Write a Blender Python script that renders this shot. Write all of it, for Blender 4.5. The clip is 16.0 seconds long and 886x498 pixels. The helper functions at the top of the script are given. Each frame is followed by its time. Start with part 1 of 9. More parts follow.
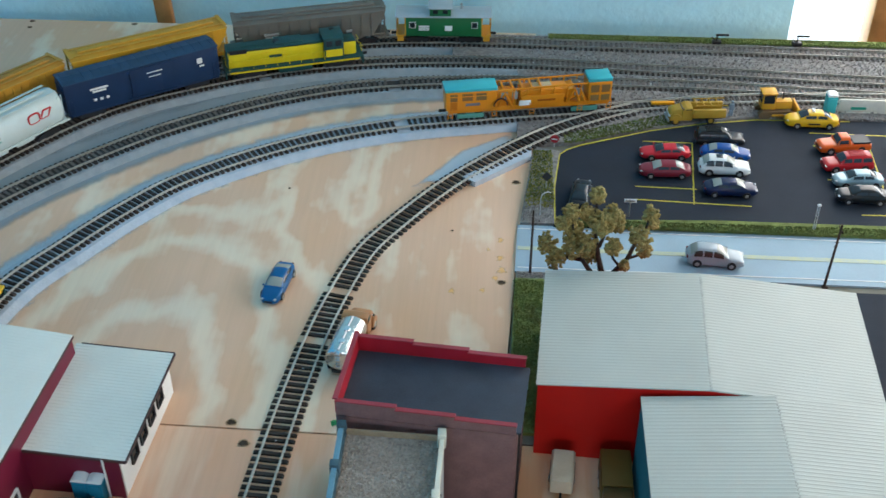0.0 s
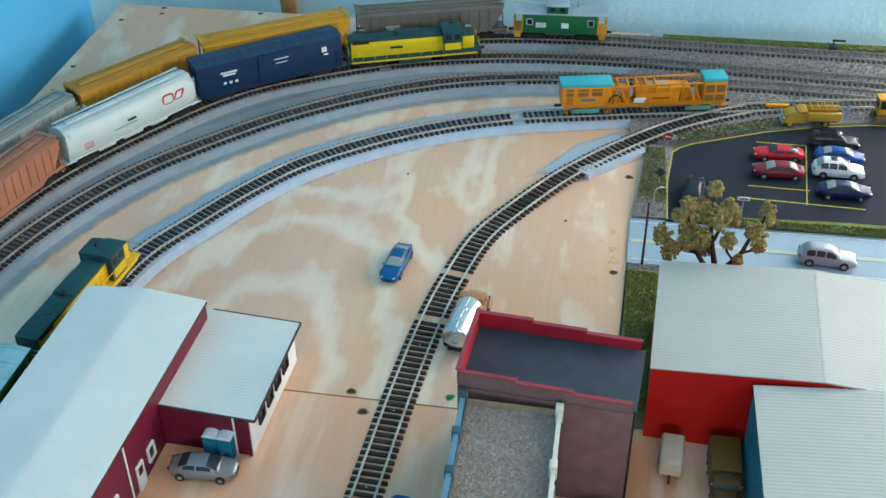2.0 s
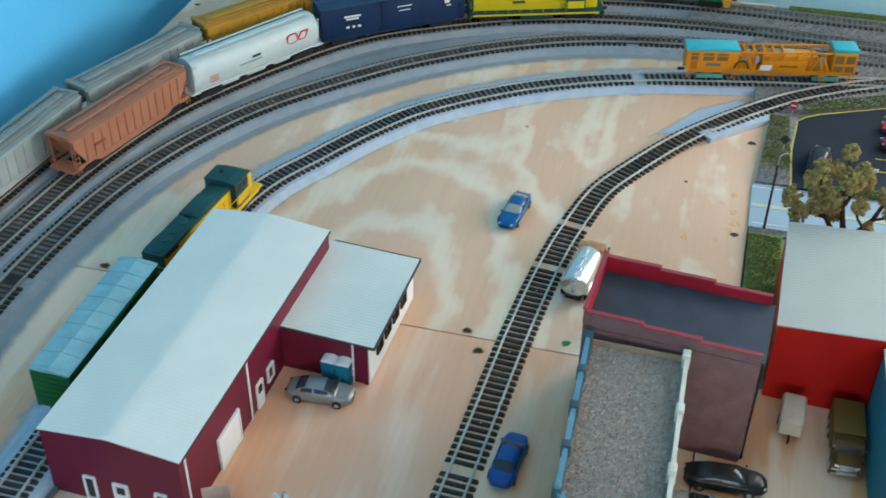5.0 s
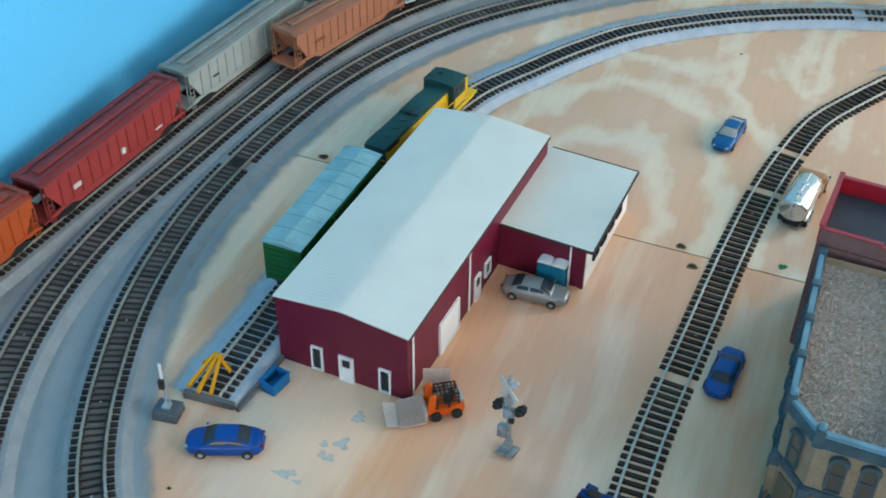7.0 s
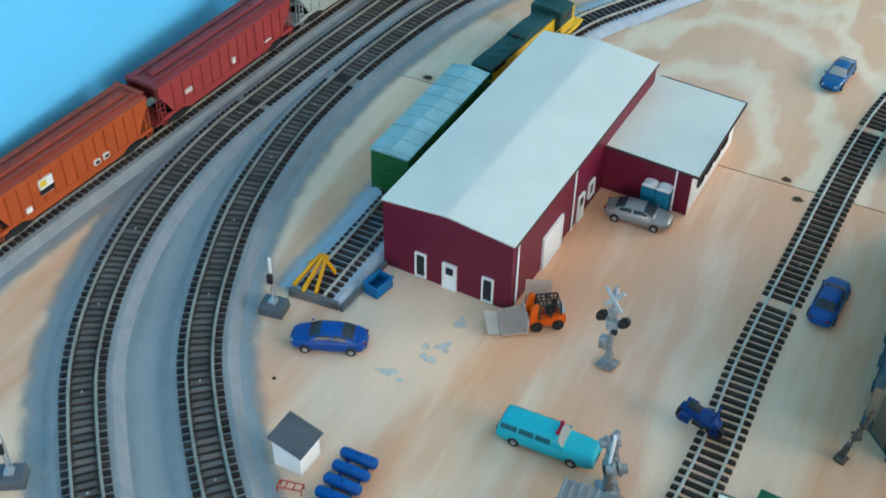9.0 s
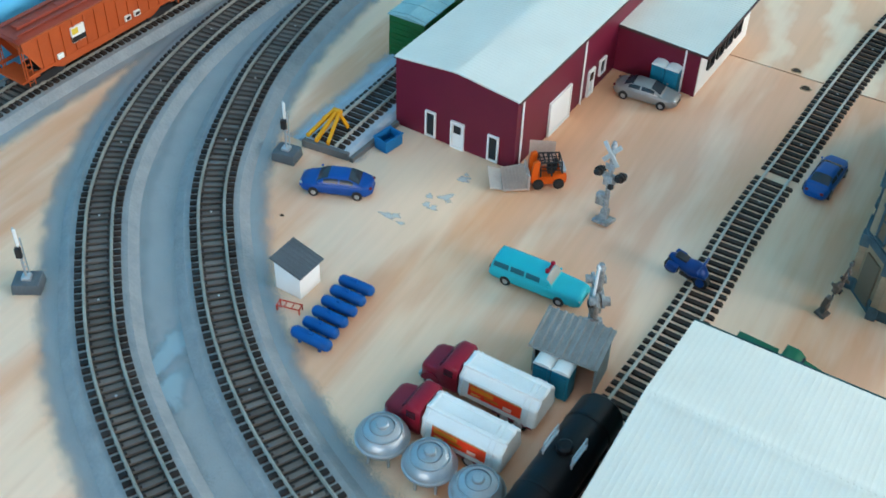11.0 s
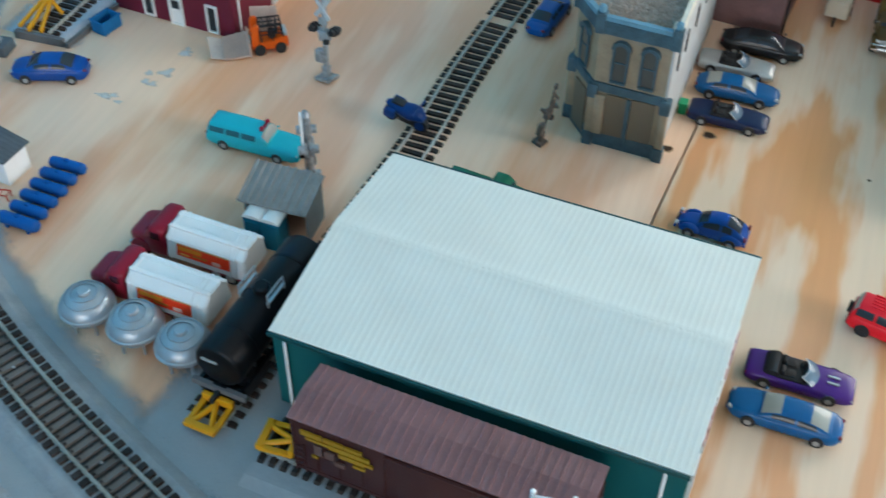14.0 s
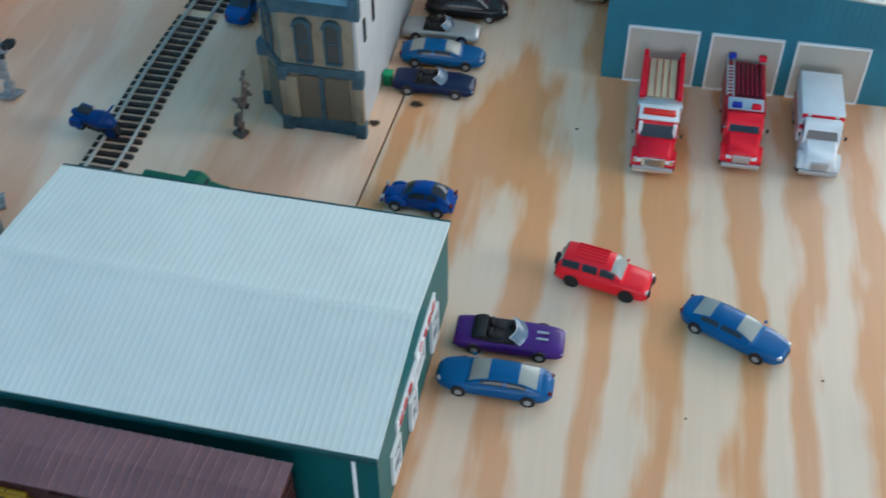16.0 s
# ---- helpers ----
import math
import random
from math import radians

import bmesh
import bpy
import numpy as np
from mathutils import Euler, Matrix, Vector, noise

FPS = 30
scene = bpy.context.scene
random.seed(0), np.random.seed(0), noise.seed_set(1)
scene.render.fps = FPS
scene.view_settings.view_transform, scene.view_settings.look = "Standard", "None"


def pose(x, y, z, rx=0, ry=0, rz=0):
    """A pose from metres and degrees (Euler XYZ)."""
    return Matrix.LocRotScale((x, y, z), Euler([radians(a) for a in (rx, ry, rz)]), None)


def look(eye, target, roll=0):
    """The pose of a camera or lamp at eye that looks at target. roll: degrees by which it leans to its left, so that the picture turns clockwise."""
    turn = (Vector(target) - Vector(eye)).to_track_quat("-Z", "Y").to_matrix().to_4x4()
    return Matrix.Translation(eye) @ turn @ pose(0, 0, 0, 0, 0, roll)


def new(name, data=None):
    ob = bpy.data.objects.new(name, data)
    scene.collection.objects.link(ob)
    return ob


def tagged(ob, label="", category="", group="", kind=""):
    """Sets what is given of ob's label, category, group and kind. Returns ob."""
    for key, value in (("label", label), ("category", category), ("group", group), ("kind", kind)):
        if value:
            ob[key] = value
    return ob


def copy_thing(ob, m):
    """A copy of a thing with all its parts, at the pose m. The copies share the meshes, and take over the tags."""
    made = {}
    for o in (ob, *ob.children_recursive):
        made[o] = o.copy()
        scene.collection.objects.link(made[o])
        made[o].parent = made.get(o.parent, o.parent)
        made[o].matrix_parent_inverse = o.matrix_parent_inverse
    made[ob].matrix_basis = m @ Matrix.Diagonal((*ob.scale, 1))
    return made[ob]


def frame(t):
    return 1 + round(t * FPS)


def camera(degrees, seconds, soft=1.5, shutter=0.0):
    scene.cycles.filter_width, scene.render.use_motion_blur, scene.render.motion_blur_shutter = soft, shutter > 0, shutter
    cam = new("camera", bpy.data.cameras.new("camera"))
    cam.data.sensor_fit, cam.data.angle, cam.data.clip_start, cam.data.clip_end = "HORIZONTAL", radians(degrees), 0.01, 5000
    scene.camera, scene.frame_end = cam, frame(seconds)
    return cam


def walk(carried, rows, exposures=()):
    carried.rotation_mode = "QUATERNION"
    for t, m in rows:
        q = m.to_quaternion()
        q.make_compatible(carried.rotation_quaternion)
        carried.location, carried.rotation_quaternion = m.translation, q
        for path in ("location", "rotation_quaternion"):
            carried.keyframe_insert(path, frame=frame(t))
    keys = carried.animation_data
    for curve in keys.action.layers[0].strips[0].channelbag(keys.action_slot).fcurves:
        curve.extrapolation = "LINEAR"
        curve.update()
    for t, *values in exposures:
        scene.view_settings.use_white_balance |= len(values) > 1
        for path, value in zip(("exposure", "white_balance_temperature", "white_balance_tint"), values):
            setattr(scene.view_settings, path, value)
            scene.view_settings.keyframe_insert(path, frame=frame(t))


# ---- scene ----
cam = camera(42.4, 16.0, 1.5, 0.5)
PATH = [
    (0, (0.079, 0.078, 0.645), (-0.01, 1.685, -0.543), 0.1),
    (0.5, (0.068, 0.069, 0.646), (-0.052, 1.675, -0.541), 0.3),
    (1, (0.063, 0.059, 0.648), (-0.101, 1.662, -0.536), -0.1),
    (1.5, (0.061, 0.048, 0.648), (-0.127, 1.652, -0.532), -0.1),
    (2, (0.054, 0.039, 0.649), (-0.183, 1.637, -0.531), -0.5),
    (2.5, (0.058, 0.037, 0.646), (-0.186, 1.631, -0.538), -0.3),
    (3, (0.057, 0.03, 0.649), (-0.193, 1.628, -0.526), -0.1),
    (3.2, (0.054, 0.027, 0.649), (-0.202, 1.626, -0.523), 0.1),
    (5.3, (0.005, 0.004, 0.616), (-0.374, 1.55, -0.594), 0.7),
    (5.5, (-0.003, -0.005, 0.615), (-0.399, 1.531, -0.604), 0.6),
    (6, (-0.02, -0.013, 0.602), (-0.481, 1.478, -0.649), 0.0),
    (6.5, (-0.035, -0.025, 0.597), (-0.547, 1.44, -0.664), 0.2),
    (7, (-0.044, -0.037, 0.59), (-0.6, 1.408, -0.677), 0.4),
    (7.5, (-0.061, -0.044, 0.584), (-0.634, 1.383, -0.695), 0.6),
    (8, (-0.065, -0.048, 0.579), (-0.671, 1.355, -0.711), 0.2),
    (8.5, (-0.071, -0.058, 0.571), (-0.691, 1.334, -0.725), 0.8),
    (9, (-0.06, -0.078, 0.56), (-0.703, 1.294, -0.747), 0.8),
    (9.2, (-0.057, -0.083, 0.555), (-0.712, 1.276, -0.758), 0.7),
    (11.3, (0.014, -0.144, 0.511), (-0.684, 1.169, -0.827), 2.0),
    (11.5, (0.022, -0.147, 0.509), (-0.667, 1.168, -0.832), 2.2),
    (12, (0.041, -0.147, 0.5), (-0.629, 1.153, -0.864), 1.3),
    (12.5, (0.054, -0.144, 0.498), (-0.583, 1.153, -0.884), 1.5),
    (13, (0.07, -0.141, 0.49), (-0.518, 1.164, -0.907), 1.4),
    (13.5, (0.093, -0.131, 0.482), (-0.466, 1.181, -0.92), 0.3),
    (14, (0.111, -0.12, 0.476), (-0.373, 1.206, -0.941), 0.8),
    (14.5, (0.132, -0.11, 0.469), (-0.284, 1.215, -0.971), 0.9),
    (15, (0.158, -0.095, 0.462), (-0.197, 1.242, -0.983), 0.5),
    (15.5, (0.177, -0.083, 0.459), (-0.13, 1.259, -0.992), -0.1),
    (16, (0.191, -0.08, 0.452), (-0.054, 1.307, -0.968), -0.2),
]
walk(cam, [(t, look(eye, target, roll)) for t, eye, target, roll in PATH],
     [(0, -0.35, 6350, 10), (1, -0.2, 6350, 10), (3, -0.1, 6350, 10), (6, -0.15, 6400, 10), (9, -0.08, 6350, 10), (12.5, 0.09, 6460, 10), (14, -0.19, 6370, 10), (16, -0.50, 5860, 10)])

# ---------------------------------------------------------------- light
world = bpy.data.worlds.new("world")
scene.world = world
world.use_nodes = True
sky = world.node_tree.nodes.new("ShaderNodeTexSky")
sky.sky_type, sky.sun_disc = "NISHITA", False
sky.sun_elevation, sky.sun_rotation = radians(38), radians(60)
world.node_tree.links.new(sky.outputs[0], world.node_tree.nodes["Background"].inputs[0])
world.node_tree.nodes["Background"].inputs[1].default_value = 0.1


def area_lamp(name, m, wide, high, power, colour):
    lamp = bpy.data.lights.new(name, "AREA")
    lamp.shape, lamp.size, lamp.size_y = "RECTANGLE", wide, high
    lamp.energy, lamp.color = power, colour
    new(name, lamp).matrix_world = m


# daylight in the openings of the east and north windows; the south lamp behind the camera is added fill
area_lamp("east_window_light", look((4.05, 0.34, 1.42), (0.0, 0.34, 0.1)), 2.14, 1.04, 105, (1.0, 0.94, 0.88))
area_lamp("north_window_light", look((0.95, 1.60, 0.45), (0.95, 0.0, 0.30)), 0.98, 1.2, 32, (1.0, 0.94, 0.88))
area_lamp("south_window_light", look((0.3, -2.64, 0.85), (0.3, 0.0, 0.5)), 1.7, 1.0, 38, (1.0, 0.94, 0.88))
scene.view_settings.exposure = 0.0

# ---------------------------------------------------------------- materials
def mat(name, colour, rough=0.5, metal=0.0, var=0.12, size=0.02, bump=0.0, grain=0.0012, second=None, spec=0.3, coat=0.0):
    """Painted, moulded or natural surface: two scales of mottling towards `second`, and fine relief."""
    m = bpy.data.materials.new(name)
    m.use_nodes = True
    nt = m.node_tree
    bsdf = nt.nodes["Principled BSDF"]
    bsdf.inputs["Roughness"].default_value = rough
    bsdf.inputs["Metallic"].default_value = metal
    bsdf.inputs["Specular IOR Level"].default_value = spec
    bsdf.inputs["Coat Weight"].default_value = coat
    tex = nt.nodes.new("ShaderNodeTexCoord")
    big, fine = nt.nodes.new("ShaderNodeTexNoise"), nt.nodes.new("ShaderNodeTexNoise")
    big.inputs["Scale"].default_value, fine.inputs["Scale"].default_value = 1 / size, 1 / grain
    big.inputs["Detail"].default_value = 4
    for n in (big, fine):
        nt.links.new(tex.outputs["Object"], n.inputs["Vector"])
    mixf = nt.nodes.new("ShaderNodeMath")
    mixf.operation = "MULTIPLY_ADD"
    nt.links.new(fine.outputs["Fac"], mixf.inputs[0])
    mixf.inputs[1].default_value = 0.45
    nt.links.new(big.outputs["Fac"], mixf.inputs[2])
    ramp = nt.nodes.new("ShaderNodeMapRange")
    ramp.inputs["From Min"].default_value, ramp.inputs["From Max"].default_value = 0.45, 1.0
    nt.links.new(mixf.outputs[0], ramp.inputs["Value"])
    mix = nt.nodes.new("ShaderNodeMix")
    mix.data_type = "RGBA"
    mix.inputs["A"].default_value = (*colour, 1)
    mix.inputs["B"].default_value = (*(second or [c * (1 - 2.2 * var) for c in colour]), 1)
    nt.links.new(ramp.outputs[0], mix.inputs["Factor"])
    nt.links.new(mix.outputs["Result"], bsdf.inputs["Base Color"])
    if bump:
        b = nt.nodes.new("ShaderNodeBump")
        b.inputs["Strength"].default_value, b.inputs["Distance"].default_value = 0.6, bump
        nt.links.new(fine.outputs["Fac"], b.inputs["Height"])
        nt.links.new(b.outputs[0], bsdf.inputs["Normal"])
    return m


def plywood(name, pale, tan, arch, grain, rings, seed, soft, bias=0.1, ripple=2.6, fine=5.0, detail=2.0, reach=None, feather=0.5, warmer=0.0, middle=0.0, axis="X"):
    """Rotary-cut softwood plywood: cream and tan figure, either in nested ovals (centre x, y, narrowness, spacing, first ring) or in long streaks, bent by stretched noise, with fine fibre along y. Past reach = (from, to) the ovals give way to faint streaks; warmer: how fast the board turns from cream to tan along an axis, about middle."""
    m = bpy.data.materials.new(name)
    m.use_nodes = True
    nt = m.node_tree
    link = nt.links.new
    bsdf = nt.nodes["Principled BSDF"]
    bsdf.inputs["Roughness"].default_value = 0.6
    bsdf.inputs["Specular IOR Level"].default_value = 0.35

    def op(kind, a, b=None, c=None):
        n = nt.nodes.new("ShaderNodeMath")
        n.operation = kind
        for i, v in enumerate((a, b, c)):
            if v is None:
                continue
            if isinstance(v, (int, float)):
                n.inputs[i].default_value = v
            else:
                link(v, n.inputs[i])
        return n.outputs[0]

    def cloud(scale, detail, shift=0.0):
        mp, n = nt.nodes.new("ShaderNodeMapping"), nt.nodes.new("ShaderNodeTexNoise")
        mp.inputs["Scale"].default_value, mp.inputs["Location"].default_value = (*scale, 1), (seed + shift, seed * 1.7 + shift, 0)
        n.inputs["Scale"].default_value, n.inputs["Detail"].default_value = 1.0, detail
        link(tex.outputs["Object"], mp.inputs["Vector"])
        link(mp.outputs[0], n.inputs["Vector"])
        return n.outputs["Fac"]

    tex, sep = nt.nodes.new("ShaderNodeTexCoord"), nt.nodes.new("ShaderNodeSeparateXYZ")
    link(tex.outputs["Object"], sep.inputs[0])
    field = op("MULTIPLY", op("SUBTRACT", cloud(grain, detail), 0.5), rings)
    field = op("MULTIPLY_ADD", cloud((grain[0] * fine, grain[1] * fine), 2.5, 4.0), ripple, op("SUBTRACT", field, ripple / 2))
    depth = 0.5
    if arch:
        dx = op("MULTIPLY", op("SUBTRACT", sep.outputs["X"], arch[0]), arch[2])
        dy = op("SUBTRACT", sep.outputs["Y"], arch[1])
        oval = op("SQRT", op("MULTIPLY_ADD", dx, dx, op("MULTIPLY", dy, dy)))
        turn = 2 * math.pi / arch[3]
        ovals = op("MULTIPLY_ADD", oval, turn, -turn * arch[4] - math.pi / 2)
        if reach:
            far = nt.nodes.new("ShaderNodeMapRange")
            far.interpolation_type = "SMOOTHSTEP"
            far.inputs["From Min"].default_value, far.inputs["From Max"].default_value = reach
            link(oval, far.inputs["Value"])
            streaks = op("MULTIPLY", op("SUBTRACT", cloud((13.0, 5.0), 4.0, 6.0), 0.44), 19.0)
            ovals = op("MULTIPLY_ADD", far.outputs[0], op("SUBTRACT", streaks, ovals), ovals)
            depth = op("MULTIPLY_ADD", far.outputs[0], -0.06, 0.5)
        field = op("ADD", field, ovals)
    wave = op("SINE", field)
    fibre = cloud((420, 14), 4.0)
    strand = cloud((150, 7), 3.0, 5.0)
    tone = op("MULTIPLY_ADD", wave, depth, 0.5)
    tone = op("MULTIPLY_ADD", fibre, 0.18, op("SUBTRACT", tone, 0.09))
    tone = op("MULTIPLY_ADD", strand, feather, op("SUBTRACT", tone, feather / 2))
    if warmer:
        tone = op("MULTIPLY_ADD", sep.outputs[axis], warmer, op("SUBTRACT", tone, warmer * middle))
    ramp = nt.nodes.new("ShaderNodeValToRGB")
    ramp.color_ramp.elements[0].position, ramp.color_ramp.elements[0].color = max(0.0, 0.5 - soft / 2 + bias), (*pale, 1)
    ramp.color_ramp.elements[1].position, ramp.color_ramp.elements[1].color = min(1.0, 0.5 + soft / 2 + bias), (*tan, 1)
    link(tone, ramp.inputs["Fac"])
    hsv = nt.nodes.new("ShaderNodeHueSaturation")
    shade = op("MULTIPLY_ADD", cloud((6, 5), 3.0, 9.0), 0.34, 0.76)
    link(op("MULTIPLY_ADD", cloud((210, 9), 3.0, 3.0), 0.14, shade), hsv.inputs["Value"])
    link(op("MULTIPLY_ADD", cloud((9, 3), 3.0, 2.0), 0.5, 0.76), hsv.inputs["Saturation"])
    link(ramp.outputs["Color"], hsv.inputs["Color"])
    link(hsv.outputs[0], bsdf.inputs["Base Color"])
    b = nt.nodes.new("ShaderNodeBump")
    b.inputs["Strength"].default_value, b.inputs["Distance"].default_value = 0.35, 0.0003
    link(fibre, b.inputs["Height"])
    link(b.outputs[0], bsdf.inputs["Normal"])
    return m


def film(name, colour, second, ragged=1.2, size=0.014):
    """A thin coat of sprayed paint: full where the mesh's "cover" is 1, thinning out in fine grit towards 0."""
    m = mat(name, colour, 0.85, var=0.1, size=0.03, second=second)
    nt = m.node_tree
    bsdf, out = nt.nodes["Principled BSDF"], nt.nodes["Material Output"]
    att, clear, mixs = nt.nodes.new("ShaderNodeAttribute"), nt.nodes.new("ShaderNodeBsdfTransparent"), nt.nodes.new("ShaderNodeMixShader")
    att.attribute_name = "cover"
    tex, n = nt.nodes.new("ShaderNodeTexCoord"), nt.nodes.new("ShaderNodeTexNoise")
    n.inputs["Scale"].default_value, n.inputs["Detail"].default_value = 1 / size, 6
    nt.links.new(tex.outputs["Object"], n.inputs["Vector"])
    a, b = nt.nodes.new("ShaderNodeMath"), nt.nodes.new("ShaderNodeMath")
    a.operation = b.operation = "MULTIPLY_ADD"
    nt.links.new(att.outputs["Fac"], a.inputs[0])
    a.inputs[1].default_value, a.inputs[2].default_value = 1.2 + ragged * .45, -0.2 - ragged * .72
    nt.links.new(n.outputs["Fac"], b.inputs[0])
    b.inputs[1].default_value = ragged
    nt.links.new(a.outputs[0], b.inputs[2])
    grit, c, d = nt.nodes.new("ShaderNodeTexNoise"), nt.nodes.new("ShaderNodeMath"), nt.nodes.new("ShaderNodeMath")
    grit.inputs["Scale"].default_value, grit.inputs["Detail"].default_value = 1 / 0.00045, 2
    nt.links.new(tex.outputs["Object"], grit.inputs["Vector"])
    c.operation = d.operation = "MULTIPLY_ADD"
    nt.links.new(grit.outputs["Fac"], c.inputs[0])
    c.inputs[1].default_value = 2.6
    nt.links.new(b.outputs[0], c.inputs[2])
    nt.links.new(c.outputs[0], d.inputs[0])
    d.inputs[1].default_value, d.inputs[2].default_value = 1.9, -2.92
    d.use_clamp = True
    nt.links.new(d.outputs[0], mixs.inputs[0])
    nt.links.new(clear.outputs[0], mixs.inputs[1])
    nt.links.new(bsdf.outputs[0], mixs.inputs[2])
    nt.links.new(mixs.outputs[0], out.inputs["Surface"])
    return m


def glass(name, colour, rough=0.05):
    m = bpy.data.materials.new(name)
    m.use_nodes = True
    bsdf = m.node_tree.nodes["Principled BSDF"]
    bsdf.inputs["Base Color"].default_value = (*colour, 1)
    bsdf.inputs["Roughness"].default_value = rough
    bsdf.inputs["Specular IOR Level"].default_value = 0.28
    return m


def varied(name, colour, spread, rough=0.7, bump=0.0003, grain=0.0008):
    """Like mat, with a tone of its own on every object."""
    m = mat(name, colour, rough, bump=bump, grain=grain)
    nt = m.node_tree
    info = nt.nodes.new("ShaderNodeObjectInfo")
    hsv = nt.nodes.new("ShaderNodeHueSaturation")
    rng = nt.nodes.new("ShaderNodeMapRange")
    rng.inputs["To Min"].default_value, rng.inputs["To Max"].default_value = 1 - spread, 1 + spread
    nt.links.new(info.outputs["Random"], rng.inputs["Value"])
    nt.links.new(rng.outputs[0], hsv.inputs["Value"])
    bsdf = nt.nodes["Principled BSDF"]
    src = bsdf.inputs["Base Color"].links[0].from_socket
    nt.links.new(src, hsv.inputs["Color"])
    nt.links.new(hsv.outputs[0], bsdf.inputs["Base Color"])
    return m


_paints = {}


def paint(r, g, b, rough=0.34, metal=0.0):
    """Toy-car and plastic paint of one colour."""
    key = (r, g, b, rough, metal)
    if key not in _paints:
        _paints[key] = mat("paint", (r, g, b), rough, metal, var=0.05, size=0.012, bump=0.00006, grain=0.0009, spec=0.2)
    return _paints[key]


def car_paint(r, g, b, rough=0.34, metal=0.0):
    """Lacquered toy-car paint: colour under a thin clear coat."""
    key = (r, g, b, rough, metal, "lacquer")
    if key not in _paints:
        _paints[key] = mat("lacquer", (r, g, b), rough, metal, var=0.05, size=0.012, bump=0.00004, grain=0.0009, spec=0.2, coat=0.2)
    return _paints[key]


# ---------------------------------------------------------------- mesh tools
def box(bm, c, s, bevel=0.0, rz=0.0, taper=1.0):
    """A box of size s about c; taper narrows its top."""
    r = bmesh.ops.create_cube(bm, size=1.0)
    vs = r["verts"]
    for v in vs:
        k = taper if v.co.z > 0 else 1.0
        v.co = Vector((v.co.x * s[0] * k, v.co.y * s[1] * k, v.co.z * s[2]))
    if bevel:
        es = list({e for v in vs for e in v.link_edges})
        vs = bmesh.ops.bevel(bm, geom=es, offset=bevel, segments=2, affect="EDGES", profile=0.5)["verts"]
    rot = Matrix.Rotation(rz, 3, "Z")
    for v in vs:
        v.co = rot @ v.co + Vector(c)
    return vs


def rod(bm, p, q, r, r2=None, seg=10, caps=True):
    """A round bar from p to q."""
    p, q = Vector(p), Vector(q)
    d = q - p
    m = Matrix.Translation((p + q) / 2) @ d.to_track_quat("Z", "Y").to_matrix().to_4x4()
    return bmesh.ops.create_cone(bm, cap_ends=caps, segments=seg, radius1=r, radius2=r if r2 is None else r2, depth=d.length, matrix=m)["verts"]


def prism(bm, pts, z0, z1):
    """An upright prism over the outline pts."""
    lo = [bm.verts.new((x, y, z0)) for x, y in pts]
    hi = [bm.verts.new((x, y, z1)) for x, y in pts]
    n = len(pts)
    area = sum(pts[i][0] * pts[(i + 1) % n][1] - pts[(i + 1) % n][0] * pts[i][1] for i in range(n))
    if area < 0:
        lo.reverse(), hi.reverse()
    bm.faces.new(lo[::-1]), bm.faces.new(hi)
    for i in range(n):
        j = (i + 1) % n
        bm.faces.new((lo[i], lo[j], hi[j], hi[i]))
    return lo + hi


def side_prism(bm, pts, y0, y1):
    """A prism whose outline pts lies in the x-z plane, from y0 to y1."""
    before = set(bm.verts)
    prism(bm, pts, y0, y1)
    vs = [v for v in bm.verts if v not in before]
    for v in vs:
        v.co = Vector((v.co.x, v.co.z, v.co.y))
    bmesh.ops.reverse_faces(bm, faces=list({f for v in vs for f in v.link_faces}))
    return vs


def loft(bm, rings, cap=True):
    """Skin over rings of equally many points."""
    vr = [[bm.verts.new(p) for p in r] for r in rings]
    n = len(vr[0])
    for a, b in zip(vr, vr[1:]):
        for i in range(n):
            j = (i + 1) % n
            bm.faces.new((a[i], a[j], b[j], b[i]))
    if cap:
        bm.faces.new(vr[0][::-1]), bm.faces.new(vr[-1])


def turned(bm, profile, seg=20, centre=(0, 0)):
    """A turned solid: profile of (radius, z)."""
    rings = [[(centre[0] + max(r, 1e-5) * math.cos(2 * math.pi * i / seg), centre[1] + max(r, 1e-5) * math.sin(2 * math.pi * i / seg), z)
              for i in range(seg)] for r, z in profile]
    loft(bm, rings)


def mesh_of(bm, name, smooth=35):
    bmesh.ops.recalc_face_normals(bm, faces=bm.faces)
    me = bpy.data.meshes.new(name)
    bm.to_mesh(me)
    bm.free()
    if smooth:
        me.shade_smooth()
        me.set_sharp_from_angle(angle=radians(smooth))
    return me


def part(name, bm, material, parent, label="", smooth=35):
    """One mesh object under a thing or under a part; bm may also be a mesh that is shared."""
    me = mesh_of(bm, name, smooth) if isinstance(bm, bmesh.types.BMesh) else bm
    if material is not None and not me.materials:
        me.materials.append(material)
    ob = new(name, me)
    ob.parent = parent
    if label:
        ob["label"] = label
    return ob


def thing(name, m, label, category, group="", kind=""):
    ob = new(name)
    ob.empty_display_size = 0.01
    ob.matrix_world = m
    return tagged(ob, label, category, group, kind)


def solid(name, bm, material, label, category, kind="", m=None, smooth=35):
    """A thing of one mesh."""
    me = mesh_of(bm, name, smooth)
    me.materials.append(material)
    ob = new(name, me)
    if m is not None:
        ob.matrix_world = m
    return tagged(ob, label, category, "", kind)


def boxpart(name, c, s, material, parent, bevel=0.0, label="", rz=0.0, taper=1.0):
    bm = bmesh.new()
    box(bm, c, s, bevel, rz, taper)
    return part(name, bm, material, parent, label)


def rodpart(name, p, q, r, material, parent, label="", r2=None, seg=10):
    bm = bmesh.new()
    rod(bm, p, q, r, r2, seg)
    return part(name, bm, material, parent, label)

